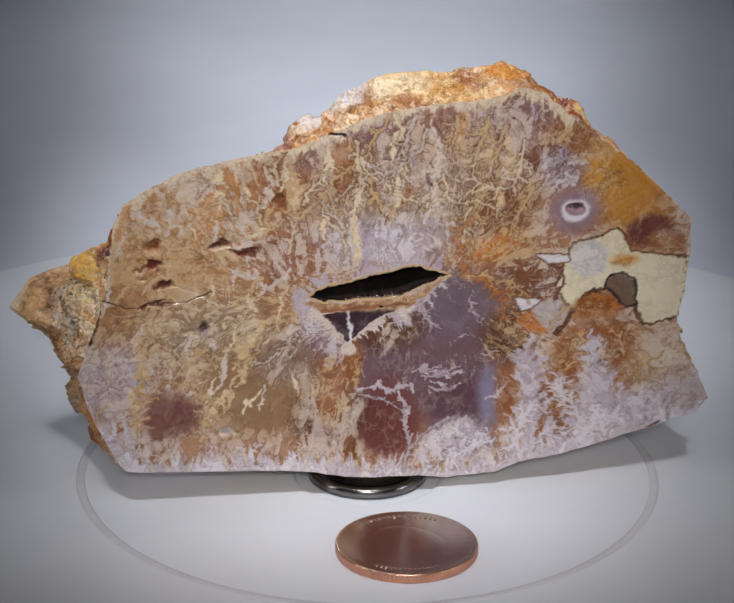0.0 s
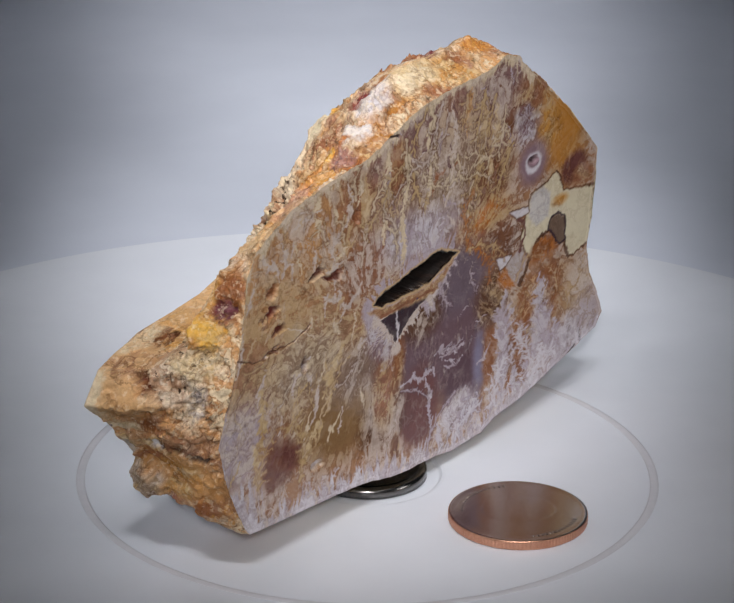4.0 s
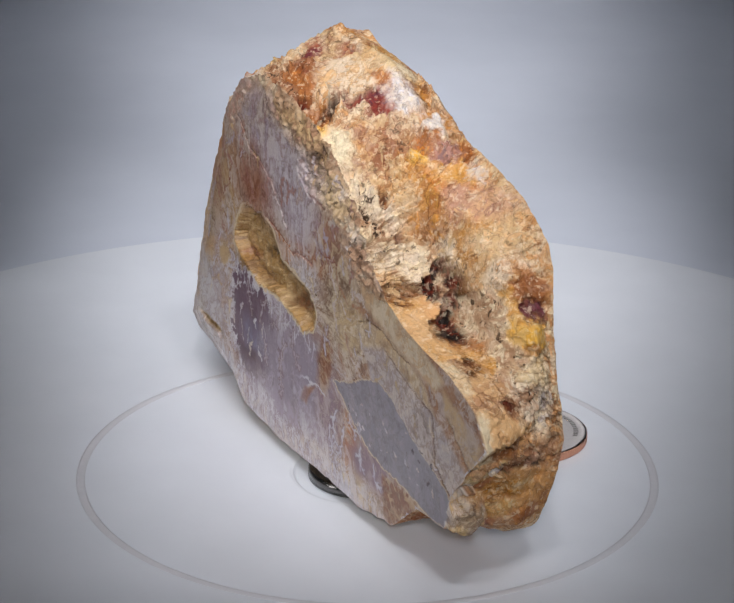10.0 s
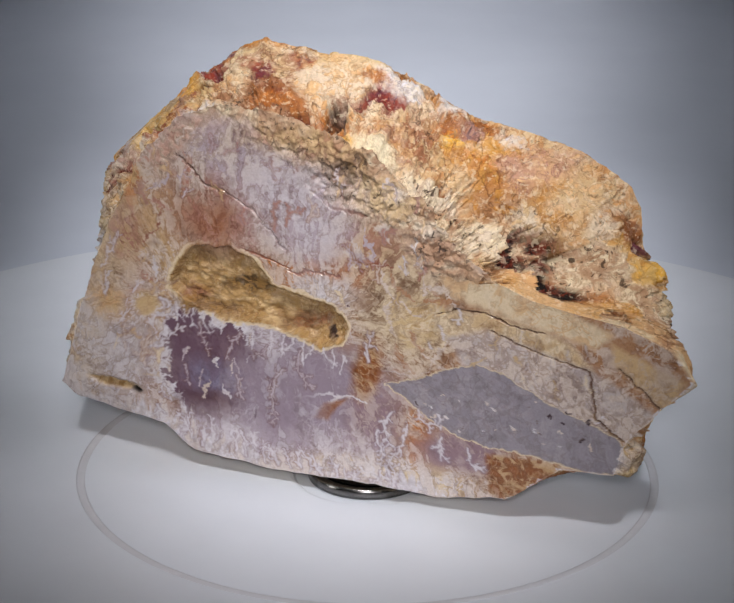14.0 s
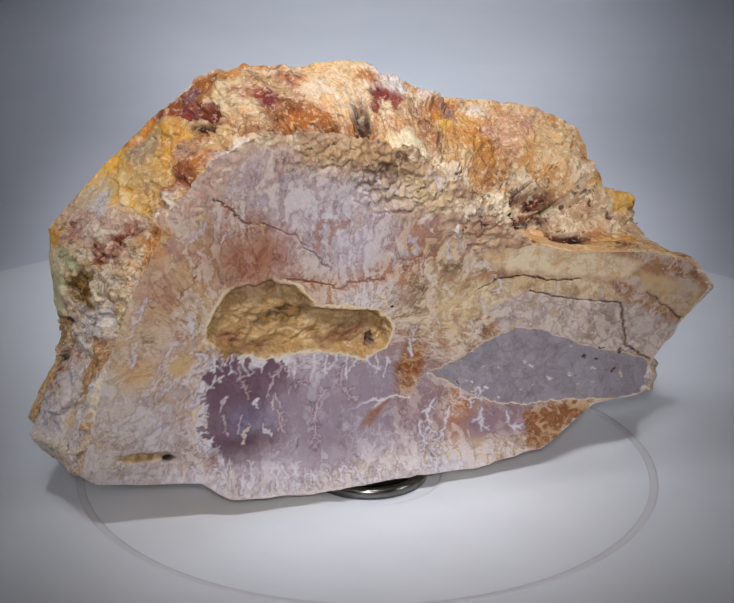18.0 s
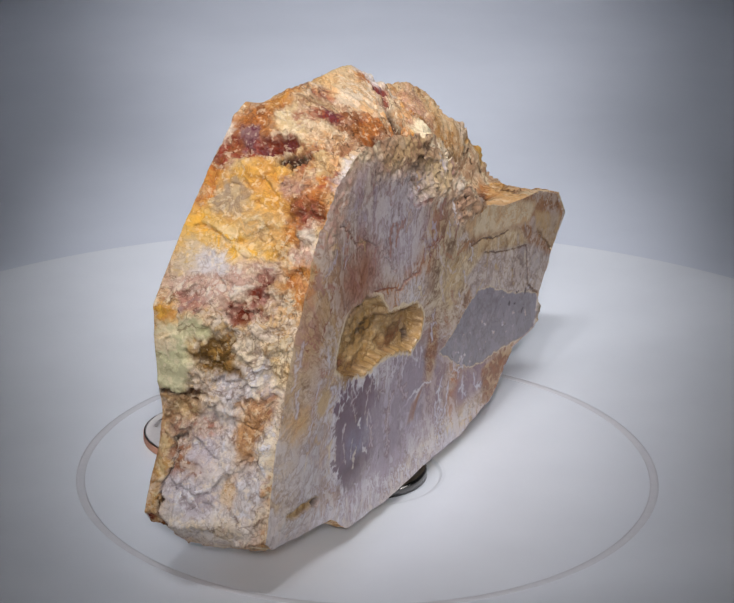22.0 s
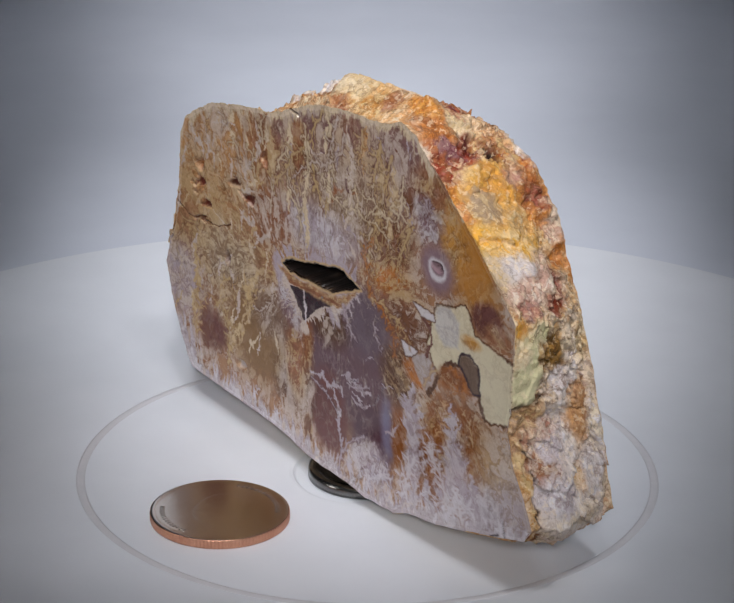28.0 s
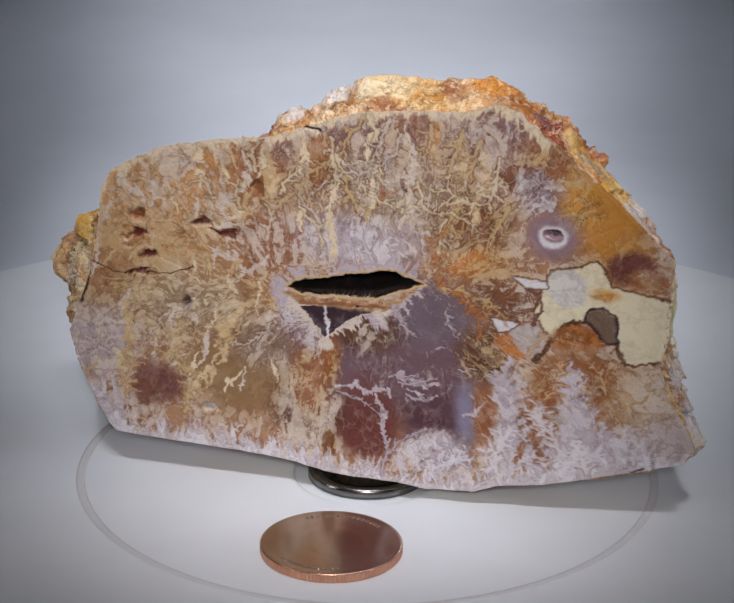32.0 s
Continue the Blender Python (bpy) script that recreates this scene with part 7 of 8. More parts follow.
    clump(s, 52.6, 3.8, 42.4, (5.0, 2.4, 3.0), "chalk", "cream", 0.4, 0.4, 1.3, deep=0, crumb=0.4, calm=0.3)
    clump(s, 52.2, 8.0, 43.5, (5.0, 2.8, 2.6), "straw", "cream", 0.4, 0.4, 1.3, deep=0, crumb=0.3, calm=0.3)
    clump(s, 52.5, 2.0, 36.1, (5.0, 4.0, 2.6), "fog", "white", 0.4, 0.4, 1.3, deep=0, crumb=0.4, calm=0.3)
    clump(s, 52.1, -6.1, 31.9, (5.0, 2.6, 1.8), "tan", "straw", 0.4, 0.4, 1.3, deep=0, crumb=0.3, calm=0.2)
    clump(s, 52.7, -4.1, 28.2, (5.0, 4.0, 2.4), "rose", "pale", 0.4, 0.4, 1.3, deep=0, crumb=0.3, calm=0.3)
    clump(s, 52.4, 4.4, 29.0, (5.0, 2.4, 4.4), "sandstone", "tan", 0.4, 0.4, 1.3, deep=0, crumb=0.2, calm=0.4)
    clump(s, 52.2, 5.3, 34.1, (5.0, 2.4, 1.6), "clay", "peachy", 0.4, 0.4, 1.3, deep=0, crumb=0.3, calm=0.3)
    clump(s, 54.0, -5.4, 24.0, (5.0, 3.0, 1.8), "clay", "pale", 0.4, 0.4, 1.3, deep=0, crumb=0.3, calm=0.2)
    clump(s, 53.4, -10.8, 26.5, (5.0, 1.4, 5.0), "straw", "clay", 0.4, 0.4, 1.3, deep=0, crumb=0.3, calm=0.3)
    clump(s, 51.7, 8.6, 26.8, (5.0, 2.0, 5.0), "white", "cream", 0.4, 0.4, 1.3, deep=0, crumb=0.4, calm=0.3)
    clump(s, 53.6, -2.6, 26.0, (5.0, 2.8, 1.8), "white", "lilac", 0.4, 0.4, 1.3, deep=0, crumb=0.3, calm=0.3)
    clump(s, 57.0, -3.6, 19.2, (5.0, 4.4, 3.4), "white", "lilac", 0.4, 0.4, 1.3, deep=0, crumb=0.3, calm=0.3)
    clump(s, 56.2, 2.9, 20.2, (5.0, 2.0, 2.6), "sandstone", "chalk", 0.4, 0.4, 1.3, deep=0, crumb=0.2, calm=0.3)
    clump(s, 55.8, 6.7, 21.3, (5.0, 3.0, 4.0), "white", "fog", 0.4, 0.4, 1.3, deep=0, crumb=0.4, calm=0.3)
    clump(s, 59.7, 1.4, 14.5, (5.0, 7.0, 2.4), "chalk", "white", 0.4, 0.4, 1.3, deep=0, crumb=0.3, calm=0.4)
    clump(s, 57.5, -10.3, 18.0, (5.0, 1.2, 3.4), "gold", "chalk", 0.4, 0.4, 1.3, deep=0, crumb=0.2, calm=0.3)
    clump(s, 59.5, -10.0, 14.0, (5.0, 1.4, 0.7), "red_brown", "clay", 0.4, 0.4, 1.3, deep=0.2, crumb=0.2, calm=0.3)
    clump(s, 12.1, 1.7, 76.2, (5.0, 4.0, 1.0), "red", "violet_red", 0.4, 0.4, 1.3, deep=0.4, crumb=0.5, calm=0.2)
    clump(s, 15.9, 8.0, 70.2, (5.0, 2.2, 1.4), "orange", "rust", 0.4, 0.4, 1.3, deep=0.2, crumb=0.5, calm=0.2)
    clump(s, 4.4, 1.0, 75.9, (5.0, 4.6, 2.0), "peachy", "cream", 0.4, 0.4, 1.3, deep=0, crumb=0.2, calm=0.5)
    clump(s, 3.9, -6.5, 75.9, (5.0, 2.6, 3.4), "cream", "straw", 0.4, 0.4, 1.3, deep=0, crumb=0.2, calm=0.4)
    clump(s, -2.2, 0.1, 74.1, (5.0, 1.4, 0.8), "clay", "orange", 0.4, 0.4, 1.3, deep=0.2, crumb=0.3, calm=0.2)
    clump(s, -5.1, 4.4, 72.8, (5.0, 2.8, 1.0), "violet_red", "mauve", 0.4, 0.4, 1.3, deep=0.5, crumb=0.4, calm=0.2)
    clump(s, -5.8, 3.5, 72.4, (5.0, 0.9, 0.9), "ink", "violet_red", 0.4, 0.4, 1.3, deep=1.4, crumb=0.3, calm=0.4)
    clump(s, 5.1, 9.9, 67.5, (5.0, 1.8, 1.4), "orange", "rust", 0.4, 0.4, 1.3, deep=0.6, crumb=0.6, calm=0.2)
    clump(s, -5.7, -3.5, 72.3, (5.0, 3.4, 2.8), "white", "chalk", 0.4, 0.4, 1.3, deep=0, crumb=0.6, calm=0.4)
    clump(s, -5.9, -7.9, 72.2, (5.0, 1.4, 1.6), "gold", "umber", 0.4, 0.4, 1.3, deep=0.4, crumb=0.6, calm=0.2)
    clump(s, -3.0, 9.1, 63.8, (5.0, 2.8, 4.0), "cream", "ivory", 0.4, 0.4, 1.3, deep=0, crumb=0.3, calm=0.5)
    clump(s, -11.7, 4.5, 68.2, (5.0, 3.2, 2.6), "sandstone", "tan", 0.4, 0.4, 1.3, deep=0, crumb=0.5, calm=0.2)
    clump(s, -12.3, 1.1, 67.3, (5.0, 2.6, 2.0), "clay", "tan", 0.4, 0.4, 1.3, deep=0.2, crumb=0.8, calm=0.1)
    clump(s, -12.1, -5.3, 67.8, (5.0, 2.0, 0.9), "white", "chalk", 0.4, 0.4, 1.3, deep=0, crumb=0.2, calm=0.5)
    clump(s, -14.2, -3.6, 66.0, (5.0, 2.0, 1.0), "orange", "clay", 0.4, 0.4, 1.3, deep=0.2, crumb=0.4, calm=0.2)
    clump(s, -15.8, -5.9, 64.7, (5.0, 2.4, 1.1), "mauve", "rose", 0.4, 0.4, 1.3, deep=0.2, crumb=0.5, calm=0.2)
    clump(s, -16.2, -1.4, 64.5, (5.0, 2.2, 1.2), "yellow", "straw", 0.4, 0.4, 1.3, deep=0, crumb=0.2, calm=0.4)
    clump(s, -19.1, -5.5, 62.3, (5.0, 3.6, 1.6), "amber", "peachy", 0.4, 0.4, 1.3, deep=0, crumb=0.2, calm=0.4)
    clump(s, -22.1, -8.6, 61.2, (5.0, 1.8, 2.6), "white", "chalk", 0.4, 0.4, 1.3, deep=0, crumb=0.8, calm=0.3)
    clump(s, -19.5, 6.2, 62.2, (5.0, 1.8, 0.5), "umber", "rust", 0.4, 0.4, 1.3, deep=1.2, crumb=0.5, calm=0.2)
    clump(s, -11.8, 8.9, 58.0, (5.0, 3.2, 2.2), "chalk", "cream", 0.4, 0.4, 1.3, deep=0, crumb=1.2, calm=0.2)
    clump(s, -21.5, 2.5, 61.3, (5.0, 3.0, 2.2), "straw", "tan", 0.4, 0.4, 1.3, deep=0, crumb=0.7, calm=0.2)
    clump(s, -25.9, -3.8, 59.6, (5.0, 3.6, 2.4), "peachy", "rose", 0.4, 0.4, 1.3, deep=0, crumb=0.5, calm=0.2)
    clump(s, -28.9, -7.3, 58.6, (5.0, 2.6, 3.0), "rose", "peachy", 0.4, 0.4, 1.3, deep=0, crumb=0.4, calm=0.3)
    clump(s, -15.8, 8.7, 53.2, (5.0, 3.4, 2.4), "cream", "tan", 0.4, 0.4, 1.3, deep=0.2, crumb=1.5, calm=0.1)
    clump(s, -32.9, 6.1, 57.4, (5.0, 2.0, 1.0), "hollow_shade", "umber", 0.4, 0.4, 1.3, deep=1.6, crumb=1.2, calm=0.2)
    clump(s, -31.5, 1.2, 57.8, (5.0, 3.0, 2.6), "tan", "straw", 0.4, 0.4, 1.3, deep=0, crumb=0.9, calm=0.1)
    clump(s, -28.4, 8.0, 51.7, (5.0, 4.0, 1.6), "white", "chalk", 0.4, 0.4, 1.3, deep=0, crumb=1.2, calm=0.3)
    clump(s, -36.7, -3.5, 56.1, (5.0, 3.4, 2.6), "peachy", "sand", 0.4, 0.4, 1.3, deep=0, crumb=0.5, calm=0.2)
    clump(s, -41.9, 3.2, 53.8, (5.0, 2.0, 1.2), "umber", "brown", 0.4, 0.4, 1.3, deep=1.6, crumb=1.3, calm=0.2)
    clump(s, -42.9, 8.0, 52.3, (5.0, 4.0, 0.9), "tan", "cream", 0.4, 0.4, 1.3, deep=0.3, crumb=1.5, calm=0.2)
    clump(s, -44.3, -6.8, 51.9, (5.0, 2.0, 1.0), "rust", "clay", 0.4, 0.4, 1.3, deep=0.2, crumb=0.4, calm=0.3)
    clump(s, -45.4, -6.8, 50.4, (5.0, 2.6, 1.8), "rust", "clay", 0.4, 0.4, 1.3, deep=0, crumb=0.3, calm=0.4)
    clump(s, -48.1, -7.0, 47.1, (5.0, 1.8, 1.4), "violet_red", "umber", 0.4, 0.4, 1.3, deep=0.6, crumb=0.8, calm=0.2)
    clump(s, -45.0, 1.2, 51.0, (5.0, 2.4, 1.6), "white", "chalk", 0.4, 0.4, 1.3, deep=0, crumb=0.9, calm=0.3)
    clump(s, -46.2, 1.8, 47.9, (5.0, 2.2, 2.0), "hollow_shade", "red_brown", 0.4, 0.4, 1.3, deep=3.0, crumb=0.4, calm=0.4)
    clump(s, -36.6, 8.0, 47.3, (5.0, 4.0, 1.2), "clay", "peachy", 0.4, 0.4, 1.3, deep=0, crumb=0.2, calm=0.5)
    clump(s, -34.5, 8.2, 41.8, (5.0, 4.2, 2.4), "peachy", "sandstone", 0.4, 0.4, 1.3, deep=0, crumb=0.1, calm=0.6)
    clump(s, -51.1, 7.9, 44.0, (5.0, 4.2, 2.4), "orange", "sandstone", 0.4, 0.4, 1.3, deep=0, crumb=0.1, calm=0.6)
    clump(s, -50.4, 2.4, 45.0, (5.0, 1.2, 2.4), "brown", "umber", 0.4, 0.4, 1.3, deep=1.2, crumb=0.4, calm=0.3)
    clump(s, -50.4, -4.4, 44.8, (5.0, 3.6, 1.6), "yellow", "straw", 0.4, 0.4, 1.3, deep=0, crumb=0.1, calm=0.5)
    clump(s, -51.2, -3.9, 42.9, (5.0, 1.8, 1.0), "gold", "ochre", 0.4, 0.4, 1.3, deep=0, crumb=0.2, calm=0.4)
    clump(s, -52.1, 3.8, 41.7, (5.0, 2.2, 1.1), "straw", "clay", 0.4, 0.4, 1.3, deep=0.2, crumb=0.5, calm=0.3)
    clump(s, -49.8, 10.1, 39.4, (5.0, 2.6, 1.4), "cream", "peachy", 0.4, 0.4, 1.3, deep=0, crumb=0.2, calm=0.5)
    clump(s, -51.6, -0.5, 41.9, (5.0, 2.4, 2.4), "cream", "tan", 0.4, 0.4, 1.3, deep=0.2, crumb=1.4, calm=0.1)
    clump(s, -52.5, -6.1, 39.5, (5.0, 2.6, 2.2), "straw", "cream", 0.4, 0.4, 1.3, deep=0.2, crumb=1.0, calm=0.2)
    clump(s, -53.4, 7.2, 36.8, (5.0, 5.0, 1.6), "peachy", "clay", 0.4, 0.4, 1.3, deep=0, crumb=0.3, calm=0.4)
    clump(s, -54.3, 6.7, 31.0, (5.0, 5.0, 3.0), "sandstone", "peachy", 0.4, 0.4, 1.3, deep=0, crumb=0.1, calm=0.6)
    clump(s, -54.3, -2.2, 34.3, (5.0, 2.6, 2.8), "chalk", "tan", 0.4, 0.4, 1.3, deep=0.3, crumb=1.5, calm=0.1)
    clump(s, -54.6, -6.0, 32.8, (5.0, 2.0, 3.4), "fog", "cream", 0.4, 0.4, 1.3, deep=0, crumb=0.8, calm=0.3)
    clump(s, -54.4, 2.5, 34.8, (5.0, 0.9, 0.9), "red_brown", "umber", 0.4, 0.4, 1.3, deep=0.8, crumb=0.5, calm=0.3)
    clump(s, -53.8, 3.8, 27.0, (5.0, 3.6, 1.1), "rust", "brown", 0.4, 0.4, 1.3, deep=0.3, crumb=0.3, calm=0.3)
    clump(s, -56.3, 8.8, 26.3, (5.0, 4.0, 1.0), "cream", "straw", 0.4, 0.4, 1.3, deep=0, crumb=0.3, calm=0.4)
    clump(s, -52.9, 3.6, 23.4, (5.0, 1.6, 0.8), "white", "fog", 0.4, 0.4, 1.3, deep=0, crumb=0.2, calm=0.5)
    clump(s, -53.3, -2.5, 25.0, (5.0, 4.0, 1.4), "tan", "clay", 0.4, 0.4, 1.3, deep=0.2, crumb=0.8, calm=0.2)
    clump(s, -52.4, -6.0, 22.3, (5.0, 1.6, 0.6), "umber", "hollow_shade", 0.4, 0.4, 1.3, deep=1.0, crumb=0.5, calm=0.3)
    clump(s, -51.6, 9.7, 21.0, (5.0, 1.6, 2.4), "chalk", "white", 0.4, 0.4, 1.3, deep=0, crumb=0.2, calm=0.5)
    clump(s, -52.0, 4.9, 20.4, (5.0, 3.0, 1.2), "clay", "rust", 0.4, 0.4, 1.3, deep=0, crumb=0.2, calm=0.4)
    clump(s, -51.6, -0.9, 18.9, (5.0, 5.4, 2.0), "gold", "straw", 0.4, 0.4, 1.3, deep=0, crumb=0.2, calm=0.4)
    clump(s, -48.7, 8.4, 15.3, (5.0, 2.6, 1.6), "greige", "pale", 0.4, 0.4, 1.3, deep=0, crumb=0.4, calm=0.3)
    clump(s, -50.0, 0.8, 14.5, (5.0, 3.4, 1.4), "straw", "gold", 0.4, 0.4, 1.3, deep=0, crumb=0.2, calm=0.4)
    clump(s, -49.4, -5.6, 12.9, (5.0, 2.8, 1.6), "rust", "clay", 0.4, 0.4, 1.3, deep=0, crumb=0.2, calm=0.4)
    clump(s, -49.0, 4.5, 12.0, (5.0, 2.0, 1.2), "brown", "violet_red", 0.4, 0.4, 1.3, deep=0, crumb=0.3, calm=0.3)
    clump(s, -48.3, 8.8, 13.4, (5.0, 1.6, 1.0), "straw", "cream", 0.4, 0.4, 1.3, deep=0, crumb=0.2, calm=0.4)


def relieve(s):
    """Hollows, crumbs and saw marks, as shifts of the points."""
    p = s.p.copy()
    rim = (s.side == 1).astype(float)
    # the front saw cut is not parallel to the back one: the slab thickens towards +u and upwards
    lean = 0.232 + -0.0243 * p[:, 0] + -0.0208 * (p[:, 2] - 38)
    far = 0.7 * step(-20, -46, p[:, 0])
    bend = np.where(s.side == 0, lean, np.where(s.side == 1, lean * (1 - s.across) + far * s.across, far))
    edge = np.clip(np.minimum(s.across, 1 - s.across) / 0.05, 0.12, 1)
    part = PARTS["R"]
    q = p[part]
    still = 1 - 0.8 * s.calm[part]
    body = 1.0 * rough(q + 3, 9.0, 3, 60) + still * 0.5 * rough(q + 7, 2.8, 3, 61)
    facets = -1.3 * slabs(q + s.warp[part] * 0.7, 8.5, 71) - still * 0.9 * slabs(q + s.warp[part] * 0.5 + 40, 3.4, 91)
    creases = still * 1.3 * step(0.12, 0.0, np.abs(rough(q + s.fine[part] * 0.5, 5.5, 4, 74))) * step(-0.1, 0.35, rough(q, 12.0, 2, 75))
    rind = np.zeros(len(p))
    rind[part] = (body - facets - creases + still * 0.12 * s.fine[part, 0]) * edge[part]
    at = np.nonzero(s.crumb > 0.02)[0]
    g = p[at] + s.warp[at] * 0.8 + s.fine[at] * 0.3
    crumbs = 1.6 * (0.55 - lumps(g, 1.9, 72)) + 0.8 * (0.55 - lumps(g, 0.95, 76)) + 0.3 * rough(g, 0.8, 2, 73)
    rind[at] += s.crumb[at] * crumbs * np.where(s.side[at] == 1, np.maximum(edge[at], 0.4), 0.7)
    rind *= (0.2 + 0.8 * step(6, 18, p[:, 2])) * (1 - 0.6 * step(70, 75, p[:, 2]))
    saw = 0.010 * grain(np.stack([p[:, 0] * 0.25 + p[:, 2] * 0.9, p[:, 1], p[:, 0] * 0.03], 1), 0.6, 80) + 0.006 * rough(p, 1.2, 3, 81)
    wall = 0.4 * np.clip(s.deep, 0, 2) * rough(p + 11, 1.4, 3, 82)
    shift = rind + saw * (1 - rim) - s.deep + wall
    shift = np.where((rim > 0) & (p[:, 2] < 8) & (np.abs(p[:, 0]) < 16), np.minimum(shift * 0.1, 0.0), shift)
    p += s.out * shift[:, None]
    p[:, 1] += bend
    # the upper back edge has crumbled to a slope
    high = 0.9 * step(46, 58, s.p[:, 2]) * (1 + 0.4 * s.warp[:, 0])
    p[:, 1] -= np.where(s.side == 2, high * np.clip(1 - s.inset / 7, 0, 1) ** 2, np.where(s.side == 1, high * s.across ** 3, 0.0))
    # the foot of the +u end hangs low nearly to the back cut
    hang = 0.7 * step(40, 52, s.p[:, 0]) * step(24, 13, s.p[:, 2]) * step(0.3, 0.6, s.across) * step(1.0, 0.86, s.across)
    p[:, 2] -= np.where(s.side == 1, hang, 0.0)
    # towards the +u end the back face rounds off into the rind
    turned = 1.4 * step(32, 48, s.p[:, 0]) * step(60, 48, s.p[:, 2]) * (1 + 0.25 * s.warp[:, 1])
    p[:, 1] -= np.where(s.side == 2, turned * np.clip(1 - s.inset / 13, 0, 1) ** 2, np.where(s.side == 1, turned * s.across ** 3, 0.0))
    return p


def flow_of(s):
    """Directions in which the plumes grow: away from the slit in front, from the hollow at the back; none on the rind."""
    q = s.p + s.warp * 1.2
    mid_u = np.where(s.side == 0, np.clip(q[:, 0], -12, 11), np.clip(q[:, 0], 6, 30))
    mid_w = np.where(s.side == 0, 38 + 0.1 * mid_u, 30 + 0.12 * mid_u)
    du, dw = q[:, 0] - mid_u, q[:, 2] - mid_w
    d = np.sqrt(du * du + dw * dw) + 1e-6
    near = np.clip(d / 6, 0, 1)
    flow = np.stack([q[:, 0] * 0.35 + 17 * near * du / d + mid_u * 0.65, q[:, 2] * 0.2 + 17 * near * dw / d, d * 0.30], 1)
    return np.where((s.side == 1)[:, None], s.p * (1, 1, 1), flow)


def stone_material(name, fibre, gloss, rough_base):
    """Two laid colours parted by plume-like noise, thin darker seams between them, pore holes painted as dark dots,
    mottling and fine relief.
    """
    m, t, b = material(name)
    L = t.links.new

    def attr(key):
        n = t.nodes.new("ShaderNodeAttribute")
        n.attribute_name = key
        return n

    def calc(op, x, y=None, clamp=False):
        n = t.nodes.new("ShaderNodeMath")
        n.operation, n.use_clamp = op, clamp
        for k, value in enumerate((x, y)):
            if value is None:
                continue
            if isinstance(value, (int, float)):
                n.inputs[k].default_value = value
            else:
                L(value, n.inputs[k])
        return n.outputs[0]

    def tex(vec, scale, detail, rough_=0.6, distortion=0.0):
        n = node(t, "ShaderNodeTexNoise", Scale=scale, Detail=detail, Roughness=rough_, Distortion=distortion)
        L(vec, n.inputs["Vector"])
        return n.outputs["Fac"]

    def smooth(x, lo, hi):
        n = t.nodes.new("ShaderNodeMapRange")
        n.interpolation_type = "SMOOTHSTEP"
        L(x, n.inputs["Value"])
        n.inputs["From Min"].default_value, n.inputs["From Max"].default_value = lo, hi
        return n.outputs["Result"]

    def blend(fac, x, y, mode="MIX"):
        n = t.nodes.new("ShaderNodeMix")
        n.data_type, n.blend_type = "RGBA", mode
        for value, socket in ((fac, n.inputs["Factor"]), (x, n.inputs["A"]), (y, n.inputs["B"])):
            socket = [q for q in n.inputs if q.name == socket.name and q.type == ("VALUE" if socket.name == "Factor" else "RGBA")][0]
            if isinstance(value, (int, float)):
                socket.default_value = value
            elif isinstance(value, tuple):
                socket.default_value = (*value, 1)
            else:
                L(value, socket)
        return [q for q in n.outputs if q.type == "RGBA"][0]

    place, flow = attr("place").outputs["Vector"], attr("flow").outputs["Vector"]
    cover, crumb = attr("cover").outputs["Fac"], attr("crumb").outputs["Fac"]
    lively = calc("SUBTRACT", 1.0, calc("MULTIPLY", attr("calm").outputs["Fac"], 0.85))

    def veins(vec, scale, distortion, width):
        """Thin wandering lines, wider where the second colour covers more."""
        off = calc("ABSOLUTE", calc("SUBTRACT", tex(vec, scale, 3.0, 0.55, distortion), 0.5))
        return calc("SUBTRACT", 1.0, smooth(calc("DIVIDE", off, calc("ADD", calc("MULTIPLY", cover, width), 0.003)), 0.45, 1.0))

    plume = calc("ADD", calc("MULTIPLY", tex(flow, 0.34, 4.0, 0.52, 0.6), fibre), calc("MULTIPLY", tex(place, 0.36, 4.0, 0.55, 1.2), 1 - fibre))
    level = calc("ADD", plume, calc("MULTIPLY", cover, 0.30))
    blotch = calc("MULTIPLY", smooth(level, 0.60, 0.70), 0.9)
    tufts = calc("MULTIPLY", smooth(cover, 0.14, 0.40), smooth(tex(place, 0.16, 4.0, 0.6, 0.5), 0.40, 0.56))
    lines = calc("MULTIPLY", tufts, calc("MAXIMUM", calc("MULTIPLY", veins(flow, 0.30, 0.5, 0.14), 0.95), calc("MULTIPLY", veins(place, 0.36, 0.9, 0.10), 0.85)))
    over = calc("MULTIPLY", calc("MAXIMUM", blotch, lines), lively)
    seam = calc("MULTIPLY", calc("MULTIPLY", smooth(level, 0.585, 0.63), calc("SUBTRACT", 1.0, smooth(level, 0.64, 0.66))), lively)
    colour = blend(over, attr("tone_a").outputs["Color"], attr("tone_b").outputs["Color"])
    # mottling at two scales
    mottle = calc("ADD", calc("MULTIPLY", tex(place, 0.17, 4.0, 0.55, 1.2), 0.65), calc("MULTIPLY", tex(place, 0.45, 4.0, 0.56, 1.0), 0.35))
    dark = blend(1.0, colour, (0.55, 0.48, 0.47), "MULTIPLY")
    light = blend(0.18, colour, (0.84, 0.78, 0.74))
    colour = blend(calc("MULTIPLY", calc("SUBTRACT", 1.0, smooth(mottle, 0.36, 0.48)), calc("MULTIPLY", lively, 0.45 if fibre < 0.5 else 0.5)), colour, dark)
